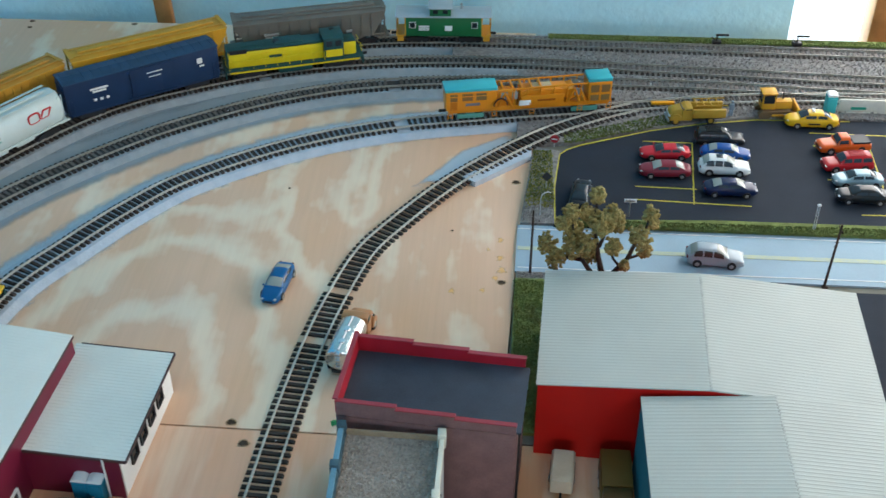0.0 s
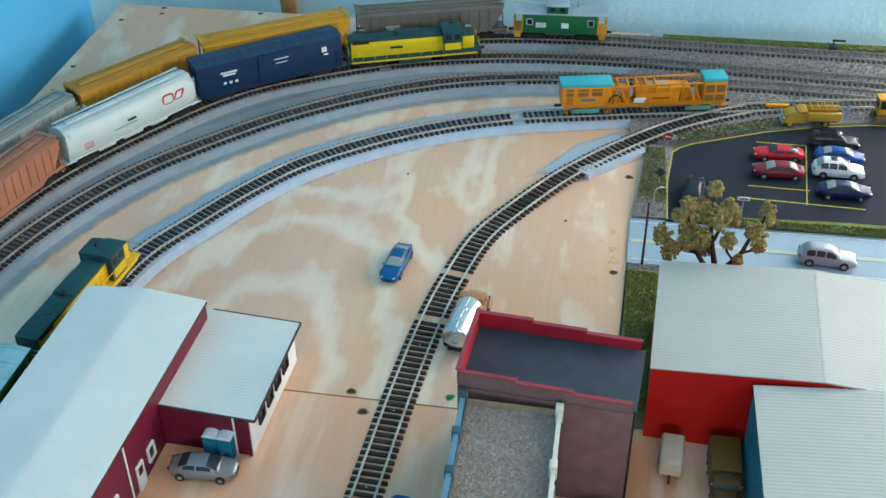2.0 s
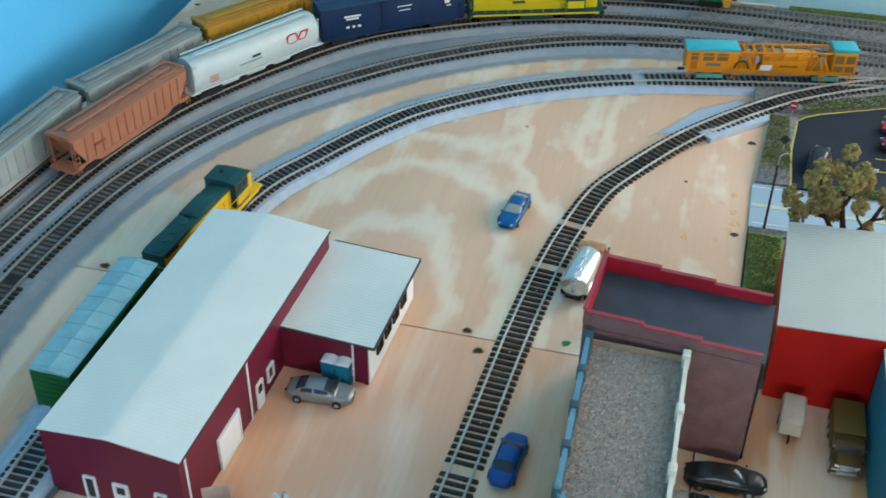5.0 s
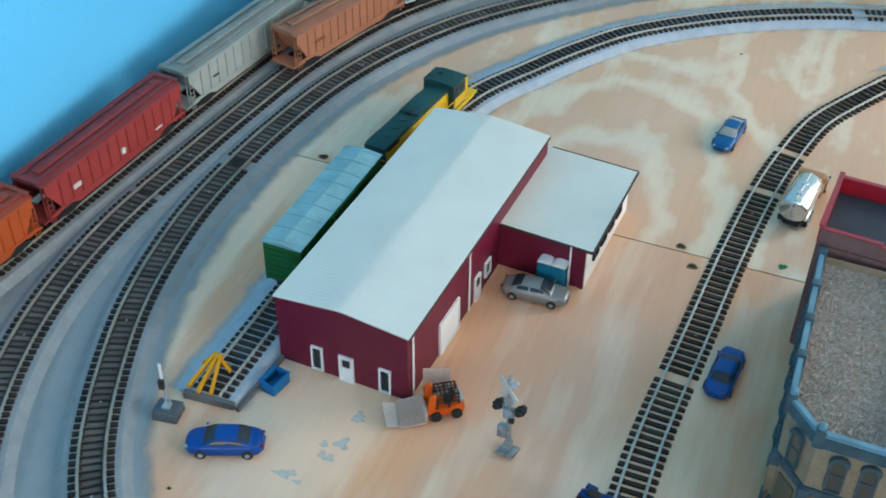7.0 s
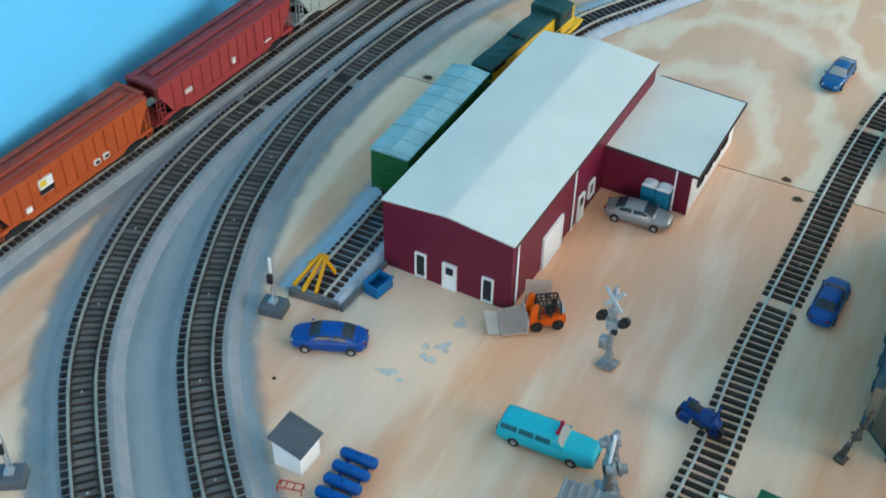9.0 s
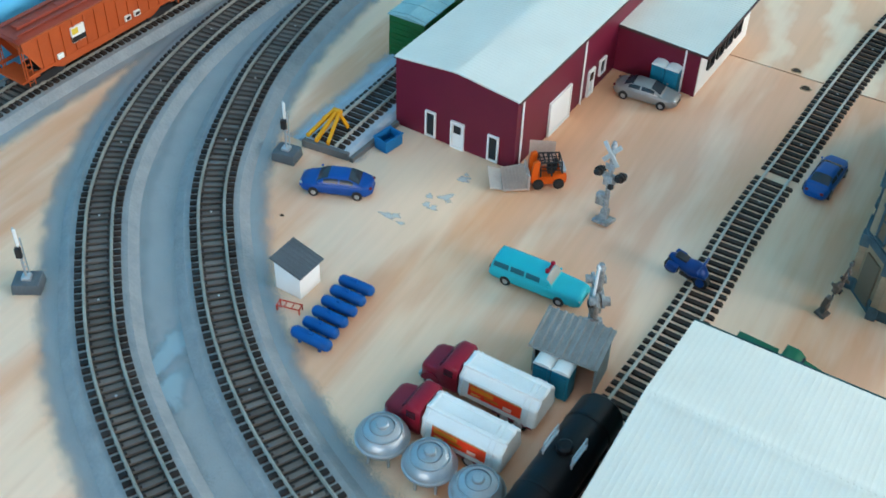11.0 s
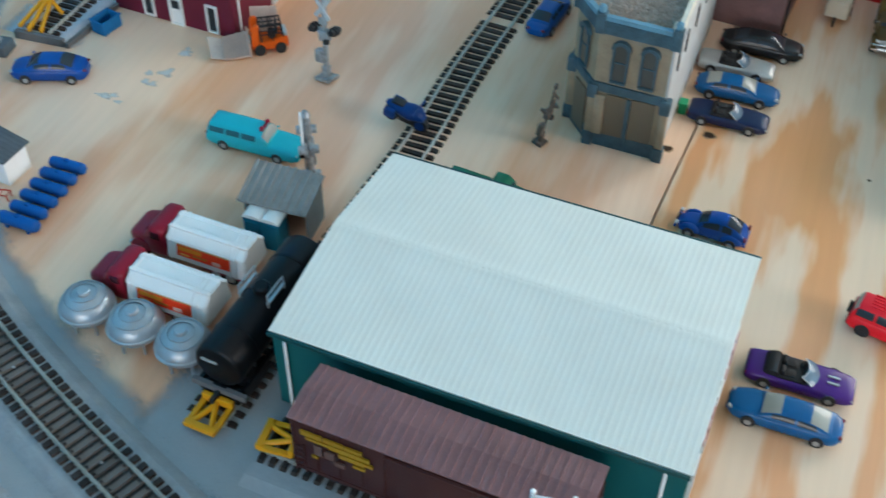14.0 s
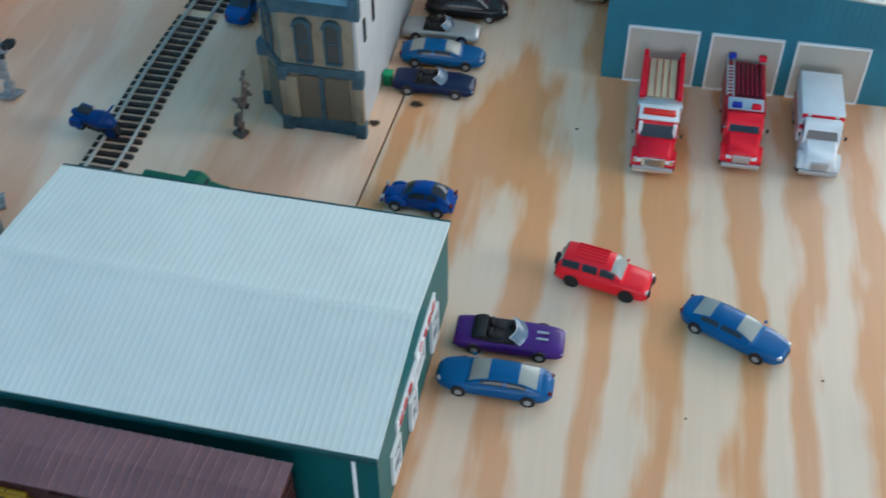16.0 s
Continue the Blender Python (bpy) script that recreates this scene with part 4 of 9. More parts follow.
# maroon parapet building behind it
BRICK = mat("mauve_brick", (0.215, 0.115, 0.108), 0.7, var=0.14, size=0.012, bump=0.0006, grain=0.0014)
PARAPET = mat("crimson_parapet", (0.36, 0.010, 0.024), 0.5, var=0.12)
ROOFDARK = mat("slate_roof", (0.045, 0.055, 0.075), 0.65, var=0.2, size=0.03)
block = thing("brick_building", pose(0.0405, 0.6565, 0, 0, 0, -5.6), "maroon brick building with crimson stepped parapets and dark roof", "building")
hx, hy = 0.0610, 0.0335
for c, s in (((0, -hy, 0.0475), (2 * hx, 0.0016, 0.095)), ((0, hy, 0.0475), (2 * hx, 0.0016, 0.095)), ((-hx, 0, 0.0475), (0.0016, 2 * hy - 0.002, 0.095)), ((hx, 0, 0.0475), (0.0016, 2 * hy - 0.002, 0.095))):
    boxpart("wall", c, s, BRICK, block)
boxpart("roof", (0.002, 0, 0.0950), (2 * hx + 0.003, 2 * hy - 0.002, 0.0016), ROOFDARK, block, label="dark slate-blue flat roof")
for s in (-1, 1):
    for i, (a, b, h) in enumerate(((-hx, -0.020, 0.0125), (-0.020, 0.020, 0.0100), (0.020, hx, 0.0075))):
        boxpart("parapet", ((a + b) / 2, s * hy, 0.0958 + h / 2), (b - a, 0.0022, h), PARAPET if s > 0 else BRICK, block, label="crimson stepped parapet" if s > 0 else "dusty mauve stepped parapet")
        boxpart("coping", ((a + b) / 2, s * hy, 0.0964 + h), (b - a + 0.001, 0.0034, 0.0010), mat("dusty_rose", (0.33, 0.045, 0.06), 0.5) if (s, i) == (-1, 0) else bpy.data.materials["dusty_rose"], block)
boxpart("parapet", (-hx, 0, 0.0958 + 0.0075), (0.0024, 2 * hy - 0.0024, 0.0150), PARAPET, block)
boxpart("coping", (-hx, 0, 0.1113), (0.0036, 2 * hy + 0.003, 0.0010), bpy.data.materials["dusty_rose"], block)
rodpart("drainpipe", (hx + 0.002, -hy + 0.004, 0.0), (hx + 0.002, -hy + 0.004, 0.094), 0.0009, DARK, block, "dark drainpipe")

# small white hut
hut = thing("white_hut", pose(-0.3300, 0.2910, 0, 0, 0, -4) @ Matrix.Scale(0.88, 4), "small white hut with dark grey pitched roof", "hut")
bm = bmesh.new()
side_prism(bm, [(-0.0115, 0), (0.0115, 0), (0.0115, 0.0215), (-0.0115, 0.0275)], -0.0115, 0.0115)
part("hut_body", bm, WHITE, hut, smooth=0)
HUTROOF = mat("hut_roof", (0.085, 0.10, 0.115), 0.7, var=0.2)
bm = corrugated(0.0275, 0.0275, 0.0070, 0.0039, depth=0.0003)
o = part("roof", bm, HUTROOF, hut, "dark grey panelled roof", smooth=0)
o.matrix_basis = Matrix.Translation((-0.0135, 0, 0.0298)) @ Matrix.Rotation(radians(-90), 4, "Z")

# grey corrugated shelter
shel = thing("shelter", pose(-0.1475, 0.3115, 0, 0, 0, 2), "weathered grey shelter with corrugated lean-to roof", "shelter")
SHELGREY = mat("weathered_grey", (0.25, 0.265, 0.265), 0.8, var=0.12, size=0.01)
o = part("roof", corrugated(0.0435, 0.0290, 0.0070, 0.0048, depth=0.0012), SHELGREY, shel, "grey corrugated roof", smooth=0)
o.matrix_basis = Matrix.Translation((0.0, 0.0140, 0.0330)) @ Matrix.Rotation(radians(180), 4, "Z")
boxpart("back_wall", (0, 0.0125, 0.0155), (0.040, 0.0014, 0.031), SHELGREY, shel)
for s in (-1, 1):
    bm = bmesh.new()
    prism(bm, [(0.0125, 0.0), (-0.0100, 0.0), (-0.0100, 0.0245), (0.0125, 0.0305)], -0.0007, 0.0007)
    o = part("side_wall", bm, SHELGREY, shel, smooth=0)
    o.matrix_basis = Matrix.Translation((s * 0.0195, 0, 0)) @ Matrix(((0, 0, 1, 0), (1, 0, 0, 0), (0, 1, 0, 0), (0, 0, 0, 1)))


# ---------------------------------------------------------------- toy cars
def wheel(parent, x, y, r, wide, side, rim_mat, name="wheel"):
    bm = bmesh.new()
    rod(bm, (0, -wide / 2, 0), (0, wide / 2, 0), r, seg=16)
    bmesh.ops.bevel(bm, geom=[e for e in bm.edges if len(e.link_faces) == 2 and max(len(f.verts) for f in e.link_faces) > 4], offset=r * 0.12, segments=1, affect="EDGES")
    w = part(name, bm, TYRE, parent)
    w.location = (x, y, r)
    bm = bmesh.new()
    rod(bm, (0, side * wide * 0.42, 0), (0, side * (wide / 2 + 0.0002), 0), r * 0.62, r * 0.56, seg=12)
    rod(bm, (0, side * wide * 0.5, 0), (0, side * (wide / 2 + 0.0005), 0), r * 0.20, seg=8)
    part("rim", bm, rim_mat, w)
    return w


SEAT = mat("black_seat", (0.012, 0.012, 0.013), 0.6)
DULL_RIM = mat("dull_rim", (0.44, 0.44, 0.43), 0.4, 0.4)
TEALGLASS = glass("teal_glass", (0.02, 0.11, 0.14), 0.12)
DUSKGLASS = glass("dusky_glass", (0.055, 0.045, 0.040), 0.15)
SKYGLASS = glass("sky_glass", (0.12, 0.17, 0.22), 0.05)
SHAPES = {
    # lower body line: (share of length from the tail, share of height, share of half width); cabin: tail foot, tail roof, front roof, front foot; belt
    "sedan": ([(0, .44, .44), (.015, .55, .66), (.05, .61, .83), (.12, .64, .95), (.45, .66, 1), (.64, .65, 1), (.76, .63, .985), (.88, .58, .92), (.955, .52, .76), (.985, .45, .60), (1, .34, .40)], (.11, .36, .55, .78)),
    "coupe": ([(0, .46, .46), (.015, .56, .68), (.05, .62, .84), (.12, .65, .95), (.45, .66, 1), (.60, .64, 1), (.74, .62, .985), (.88, .57, .92), (.955, .51, .76), (.985, .46, .62), (1, .36, .42)], (.07, .34, .50, .74)),
    "suv": ([(0, .40, .86), (.015, .54, .94), (.08, .57, .99), (.3, .57, 1), (.5, .57, 1), (.66, .57, 1), (.72, .55, 1), (.88, .52, .98), (.975, .46, .92), (1, .34, .82)], (.01, .09, .56, .74)),
    "crossover": ([(0, .42, .80), (.015, .54, .92), (.08, .58, .98), (.3, .57, 1), (.5, .56, 1), (.66, .56, 1), (.76, .55, 1), (.88, .52, .97), (.975, .45, .86), (1, .32, .70)], (.02, .21, .46, .75)),
    "wagon": ([(0, .44, .86), (.015, .58, .94), (.08, .60, .98), (.3, .60, 1), (.5, .60, 1), (.64, .60, 1), (.70, .58, 1), (.88, .54, .98), (.975, .48, .92), (1, .38, .82)], (.01, .05, .60, .69)),
    "beetle": ([(0, .22, .40), (.03, .36, .56), (.12, .48, .70), (.25, .52, .78), (.45, .50, .80), (.62, .50, .78), (.70, .52, .72), (.85, .48, .60), (.95, .36, .46), (1, .20, .32)], (.02, .36, .52, .72)),
    "pickup": ([(0, .50, .92), (.01, .56, .97), (.2, .57, 1), (.38, .57, 1), (.5, .57, 1), (.66, .57, 1), (.72, .56, 1), (.88, .53, .98), (.975, .47, .92), (1, .34, .82)], (.40, .44, .60, .70)),
    "convertible": ([(0, .56, .82), (.02, .66, .92), (.12, .70, .98), (.25, .71, 1), (.45, .70, 1), (.62, .70, 1), (.70, .68, 1), (.85, .62, .98), (.96, .54, .92), (1, .42, .80)], None),
}


def ring_body(x, w, z0, zt):
    h = zt - z0
    half = [(0.0, z0), (w * .84, z0), (w * .95, z0 + .10 * h), (w * .99, z0 + .28 * h), (w, z0 + .48 * h), (w * .985, z0 + .64 * h), (w * .955, z0 + .78 * h), (w * .90, z0 + .89 * h), (w * .80, z0 + .965 * h), (w * .55, zt + .01 * h), (0.0, zt + .03 * h)]
    return [(x, y, z) for y, z in half] + [(x, -y, z) for y, z in half[-2:0:-1]]


def eased(prof, n=30):
    """The body line taken at many stations, its corners rounded off."""
    f = (1 - np.cos(np.linspace(0, math.pi, n))) / 2
    rows = [np.interp(f, [p[0] for p in prof], [p[k] for p in prof]) for k in (1, 2)]
    for _ in range(2):
        rows = [np.concatenate(([r[0]], (r[:-2] + 2 * r[1:-1] + r[2:]) / 4, [r[-1]])) for r in rows]
    return [(float(a), float(b), float(c)) for a, b, c in zip(f, *rows)]


def car(shape, place, colour, label, length=0.055, wide=0.0205, high=0.0165, base=None, glass_mat=None, z=0.0, category="car", group="", rim=None, two_tone=None, extras=()):
    """A toy car; place = (x, y, heading in degrees), x of the car forwards."""
    glass_mat = glass_mat or CARGLASS
    body_mat = colour if isinstance(colour, bpy.types.Material) else car_paint(*colour)
    c = thing("pickup_truck" if shape == "pickup" else "toy_car", pose(place[0], place[1], z, 0, 0, place[2]), label, category, group)
    prof, cab = SHAPES[shape]
    z0, hw, L = 0.0021, wide / 2, length
    base = base or 0.60 * L
    r = 0.0033 if shape not in ("suv", "crossover", "pickup") else 0.0038
    bm = bmesh.new()
    loft(bm, [ring_body((f - .5) * L, hw * k, z0 + 0.0014 * max(0.0, 1 - min(f, 1 - f) / .06), z0 + (high - z0) * hh * .95) for f, hh, k in eased(prof)])
    part("body", bm, body_mat, c, smooth=50)
    belt = z0 + (high - z0) * (prof[4][1] - 0.05)
    axles = (-base / 2 - 0.01 * L, base / 2 - 0.01 * L)
    for x in axles:
        for s in (-1, 1):
            # flat dark discs stand in for the shaded hollows behind the wheels
            bm = bmesh.new()
            rod(bm, (x, s * (hw - 0.0012), r + 0.0005), (x, s * (hw + 0.0001), r + 0.0005), r * 1.14, seg=16)
            part("wheel_arch", bm, DARK, c)
            wheel(c, x, s * (hw - 0.0017), r, 0.0034, s, rim or DULL_RIM)
    if cab:
        a, b, d, e = [(f - .5) * L for f in cab]
        wb, wr = hw * (.96 if shape == "crossover" else .90), hw * (.66 if shape in ("sedan", "coupe") else .78)
        if shape == "beetle":
            wb, wr = hw * .80, hw * .58
        zr = high - 0.0006
        # rounded cabin with its windows let into it
        h0, fb, fd = belt - 0.0006, (b - a) / (e - a), (d - a) / (e - a)

        def skin(f, th, k=1.0):
            t = min(1.0, f / fb if f < fb else (1 - f) / (1 - fd) if f > fd else 1.0)
            lift = math.sin(t * math.pi / 2) ** (0.95 if shape in ("sedan", "coupe", "crossover") else 0.8) * (1.0 - 0.05 * abs(2 * f - fb - fd))
            if shape == "beetle":
                lift = math.sin(math.pi * min(1.0, max(0.0, f))) ** 0.6
            c0, s0 = math.cos(th), math.sin(th)
            up = max(0.0, s0) ** 0.62
            w = (wb + (wr - wb) * up * lift) * math.copysign(abs(c0) ** 0.5, c0) * (0.90 + 0.10 * lift)
            return ((a + e) / 2 + (a + (e - a) * f - (a + e) / 2) * (1 + (k - 1) * .4), w * k, h0 + (zr + 0.0004 - h0) * lift * up * k)

        def pane(f0, f1, t0, t1, material, name):
            bm = bmesh.new()
            n, q = 6, 6
            lay = [[[bm.verts.new(skin(f0 + (f1 - f0) * i / n, (t0 + (t1 - t0) * j / q) * math.pi, k)) for j in range(q + 1)] for i in range(n + 1)] for k in (0.97, 1.022)]
            for g in lay:
                for i in range(n):
                    for j in range(q):
                        bm.faces.new((g[i][j], g[i + 1][j], g[i + 1][j + 1], g[i][j + 1]))
            bmesh.ops.recalc_face_normals(bm, faces=bm.faces[:])
            part(name, bm, material, c, smooth=60)

        bm = bmesh.new()
        fs = sorted({*[fb * i / 6 for i in range(7)], fb + (fd - fb) * .33, fb + (fd - fb) * .67, *[fd + (1 - fd) * i / 6 for i in range(7)]})
        loft(bm, [[skin(f, math.pi * j / 18) for j in range(19)] for f in fs])
        part("cabin", bm, (car_paint(*two_tone) if two_tone else body_mat), c, smooth=60)
        g = 0.10 if shape != "beetle" else 0.16
        pane(fd + (1 - fd) * .18, 1 - (1 - fd) * .16, .22, .78, glass_mat if "pale" not in extras else PALEGLASS, "windscreen")
        pane(fb * .22, fb * .80, .22, .78, glass_mat if "pale" not in extras else PALEGLASS, "rear_window")
        cut = {"wagon": (.06, .30, .33, .55, .58, .80), "suv": (.08, .34, .38, .60, .64, .86), "crossover": (.14, .34, .37, .57, .60, .84), "pickup": (.22, .80)}.get(shape, (fb * .55, .47, .51, fd + (1 - fd) * .45))
        for p, q in zip(cut[::2], cut[1::2]):
            tall = .25 if shape == "crossover" else .20 if shape == "suv" else .175
            pane(p, q, .030, tall, glass_mat, "side_window")
            pane(p, q, 1 - tall, .970, glass_mat, "side_window")
    else:
        # open car: dark well, seats, windscreen
        bm = bmesh.new()
        box(bm, (-0.08 * L, 0, belt - 0.0006), (0.30 * L, wide * .80, 0.0028), 0.0008)
        part("cockpit", bm, SEAT, c)
        for s in (-1, 1):
            boxpart("seat", (-0.11 * L, s * wide * .18, belt + 0.0010), (0.0060, wide * .26, 0.0012), SEAT, c, 0.0006)
            boxpart("seat_back", (-0.17 * L, s * wide * .18, belt + 0.0022), (0.0022, wide * .26, 0.0034), SEAT, c, 0.0008)
        bm = bmesh.new()
        rod(bm, (-0.005 * L, wide * .18, belt + 0.0022), (0.004 * L, wide * .18, belt + 0.0018), 0.0018, seg=14)
        part("steering_wheel", bm, SEAT, c)
        boxpart("dashboard", (0.055 * L, 0, belt + 0.0010), (0.0040, wide * .72, 0.0016), SEAT, c, 0.0006)
        if "hood" in extras:
            bm = bmesh.new()
            loft(bm, [[(x * L, -wide * .38 * k, belt), (x * L, -wide * .36 * k, belt + h), (x * L, 0, belt + h * 1.15), (x * L, wide * .36 * k, belt + h), (x * L, wide * .38 * k, belt)]
                      for x, k, h in ((-.345, .84, .0010), (-.32, .96, .0026), (-.26, 1, .0034), (-.215, 1, .0030), (-.195, .98, .0012))])
            part("folded_hood", bm, SEAT, c, "folded black fabric hood", smooth=50)
        # bowed windscreen
        bm = bmesh.new()

        def bow(u, v, back):
            return (0.165 * L - 0.100 * L * v - 0.050 * L * u * u - back, u * wide * (.40 - .07 * v), belt + 0.0003 + (high - belt) * math.sin(v * 1.35))

        lay = [[[bm.verts.new(bow(i / 5 - 1, j / 4, k)) for j in range(5)] for i in range(11)] for k in (0.0, 0.0007)]
        for g in lay:
            for i in range(10):
                for j in range(4):
                    bm.faces.new((g[i][j], g[i + 1][j], g[i + 1][j + 1], g[i][j + 1]))
        bmesh.ops.recalc_face_normals(bm, faces=bm.faces[:])
        part("windscreen", bm, SKYGLASS, c, smooth=60)
        bm = bmesh.new()
        for i in range(10):
            rod(bm, bow(i / 5 - 1, 1, .0003), bow((i + 1) / 5 - 1, 1, .0003), 0.0003, seg=6)
        for u in (-1, 1):
            rod(bm, bow(u, 0, .0003), bow(u, 1, .0003), 0.0003, seg=6)
        part("windscreen_frame", bm, SILVER, c)
    if shape == "pickup":
        bm = bmesh.new()
        box(bm, (-0.31 * L, 0, belt + 0.0008), (0.33 * L, wide * .80, 0.0026))
        part("load_bed", bm, DARK, c, "dark open load bed")
    # lights, bumpers, mirrors
    for s in (-1, 1):
        if shape in ("sedan", "coupe"):
            boxpart("headlight", (0.470 * L, s * hw * .58, z0 + (high - z0) * .40), (0.0026, hw * .22, 0.0014), SILVER, c, 0.0005, "", -s * .6)
            boxpart("tail_light", (-0.484 * L, s * hw * .56, z0 + (high - z0) * .46), (0.0020, hw * .24, 0.0014), paint(.14, .006, .008), c, 0.0004, "", s * .5)
        else:
            boxpart("headlight", (0.482 * L, s * hw * .66, z0 + (high - z0) * .34), (0.0020, hw * .32, 0.0012), SILVER, c, 0.0003)
            boxpart("tail_light", (-0.492 * L, s * hw * .66, z0 + (high - z0) * .44), (0.0014, hw * .34, 0.0016), paint(.14, .006, .008), c, 0.0003)
        if cab and shape != "beetle":
            boxpart("mirror", (((cab[3] - .5) * L) - 0.002, s * (hw * .94), belt + 0.0010), (0.0014, 0.0014, 0.0011), body_mat, c, 0.0002)
    boxpart("bumper", (0.493 * L, 0, z0 + 0.0026), (0.0016, wide * (.52 if shape in ("sedan", "coupe") else .80), 0.0018), body_mat if "black" not in extras else DARK, c, 0.0005)
    boxpart("bumper", (-0.495 * L, 0, z0 + 0.0028), (0.0016, wide * (.56 if shape in ("sedan", "coupe") else .84), 0.0018), body_mat if "black" not in extras else DARK, c, 0.0005)
    boxpart("grille", (0.497 * L, 0, z0 + (high - z0) * .24), (0.0012, wide * .36, 0.0014), DARK, c)
    if shape == "beetle":
        for x in axles:
            for s in (-1, 1):
                bm = bmesh.new()
                bmesh.ops.create_uvsphere(bm, u_segments=14, v_segments=8, radius=1.0, matrix=Matrix.Translation((x, s * hw * .74, r * .9)) @ Matrix.Diagonal((0.0072, hw * .30, 0.0066, 1)))
                bmesh.ops.bisect_plane(bm, geom=bm.verts[:] + bm.edges[:] + bm.faces[:], plane_co=(0, 0, 0.0045), plane_no=(0, 0, -1), clear_outer=True)
                part("mudguard", bm, body_mat, c, smooth=60)
    if "rack" in extras:
        for k in range(5):
            boxpart("roof_rib", (-0.15 * L, (k - 2) * wide * .12, high - 0.0002), (0.34 * L, 0.0007, 0.0009), body_mat, c)
    if "spare" in extras:
        bm = bmesh.new()
        rod(bm, (-0.505 * L, 0, 0.009), (-0.54 * L, 0, 0.009), 0.0035, seg=14)
        part("spare_wheel", bm, TYRE, c)
        for s in (-1, 1):
            boxpart("bull_bar", (0.512 * L, s * hw * .55, 0.0065), (0.0018, 0.003, 0.003), DARK, c, 0.0004)
    if "sunroof" in extras:
        boxpart("sunroof", (-0.12 * L, 0, high - 0.0001), (0.0070, wide * .34, 0.0008), CARGLASS, c, 0.0002, "dark glass sunroof")
    if "vents" in extras:
        for s in (-1, 1):
            boxpart("bonnet_vent", (0.30 * L, s * 0.0022, belt + 0.0003), (0.006, 0.0012, 0.0008), SILVER, c)
    if "beacon" in extras:
        boxpart("light_bar", (0.10 * L, 0, high + 0.0006), (0.0022, wide * .50, 0.0012), paint(.20, .01, .03), c, 0.0004, "dark red roof light bar")
        for s in (-1, 1):
            bm = bmesh.new()
            turned(bm, [(.0, 0), (.0016, 0), (.0015, .0012), (.0008, .0019), (.0, .0021)], 12, (0.10 * L, s * wide * .19))
            part("beacon", bm, paint(.30, .008, .03), c).location = (0, 0, high + 0.0010)
    if "sign" in extras:
        boxpart("roof_sign", (0.0, 0, high + 0.0012), (0.0024, wide * .30, 0.0016), WHITE, c, 0.0002)
    if "stripe" in extras:
        for s in (-1, 1):
            boxpart("door_mark", (-0.02 * L, s * (hw * .995), z0 + (high - z0) * .30), (0.013, 0.0006, 0.0018), DARK, c)
    return c


def beside(p, q, wide=0.0205, side=1):
    """Centre and heading of a car whose near wheels stand at p (tail) and q (nose)."""
    dx, dy = q[0] - p[0], q[1] - p[1]
    k = math.hypot(dx, dy)
    a = math.degrees(math.atan2(dy, dx))
    n = (-dy / k * side, dx / k * side)
    o = wide / 2 - 0.0015
    return ((p[0] + q[0]) / 2 + n[0] * o, (p[1] + q[1]) / 2 + n[1] * o, a)


BLUE, ROYAL, NAVY = (0.0008, 0.088, 0.25), (0.003, 0.058, 0.27), (0.012, 0.018, 0.085)
# on the plywood
car("sedan", beside((-0.343, 0.384), (-0.375, 0.372), side=-1), ROYAL, "glossy royal blue toy sedan parked on the plywood", 0.0520, 0.0215, 0.0170)
car("sedan", beside((-0.233, 0.599), (-0.197, 0.600)), (0.26, 0.255, 0.25, 0.3, 0.3), "silver-grey toy sedan parked beside the maroon shed", 0.0520, 0.0210, 0.0165)
car("sedan", (-0.0625, 0.5745, 84), (0.002, 0.068, 0.27), "dark blue toy sedan parked beside the bare track", 0.0520, 0.0200, 0.0155)
car("coupe", (-0.1155, 0.8830, -98), BLUE, "bright blue toy coupe alone on the swirled plywood", 0.0560, 0.0200, 0.0150, extras=("pale",))
car("wagon", beside((-0.220, 0.360), (-0.170, 0.360), 0.022), (0.015, 0.40, 0.47), "turquoise toy station wagon with a red roof light", 0.0645, 0.0215, 0.0185, base=0.038, extras=("beacon", "pale"), glass_mat=TEALGLASS)
car("beetle", beside((0.105, 0.386), (0.080, 0.388), 0.019, -1), (0.002, 0.060, 0.28), "blue rounded toy beetle car beside the warehouse", 0.0420, 0.0180, 0.0175, base=0.0250)
car("suv", beside((0.185, 0.346), (0.217, 0.339)), (0.80, 0.012, 0.026), "bright red toy jeep wagon with ribbed roof", 0.0505, 0.0195, 0.0200, extras=("rack", "spare", "black", "pale"), rim=DARK)
car("coupe", beside((0.254, 0.323), (0.282, 0.309)), BLUE, "blue toy coupe parked at an angle", 0.0570, 0.0200, 0.0150, extras=("pale",))
car("convertible", beside((0.142, 0.291), (0.175, 0.291)), (0.055, 0.009, 0.16), "purple toy convertible with a black interior", 0.0555, 0.0205, 0.0125, extras=("vents", "hood"))
car("coupe", beside((0.171, 0.262), (0.138, 0.263), side=-1), BLUE, "blue toy coupe beside the purple convertible", 0.0575, 0.0200, 0.0150, extras=("pale",))
GR = "cars in a row by the corner shop"
car("convertible", beside((0.066, 0.496), (0.099, 0.496)), (0.003, 0.013, 0.055), "dark navy toy convertible parked by the shop", 0.0520, 0.0200, 0.0125, group=GR)
car("coupe", beside((0.063, 0.526), (0.103, 0.527)), (0.0008, 0.086, 0.24), "blue toy coupe parked by the shop", 0.0560, 0.0200, 0.0150, group=GR, extras=("pale",))
car("convertible", beside((0.061, 0.555), (0.093, 0.555)), (0.42, 0.42, 0.40, 0.3, 0.4), "silver toy convertible with a dark interior", 0.0520, 0.0200, 0.0125, group=GR)
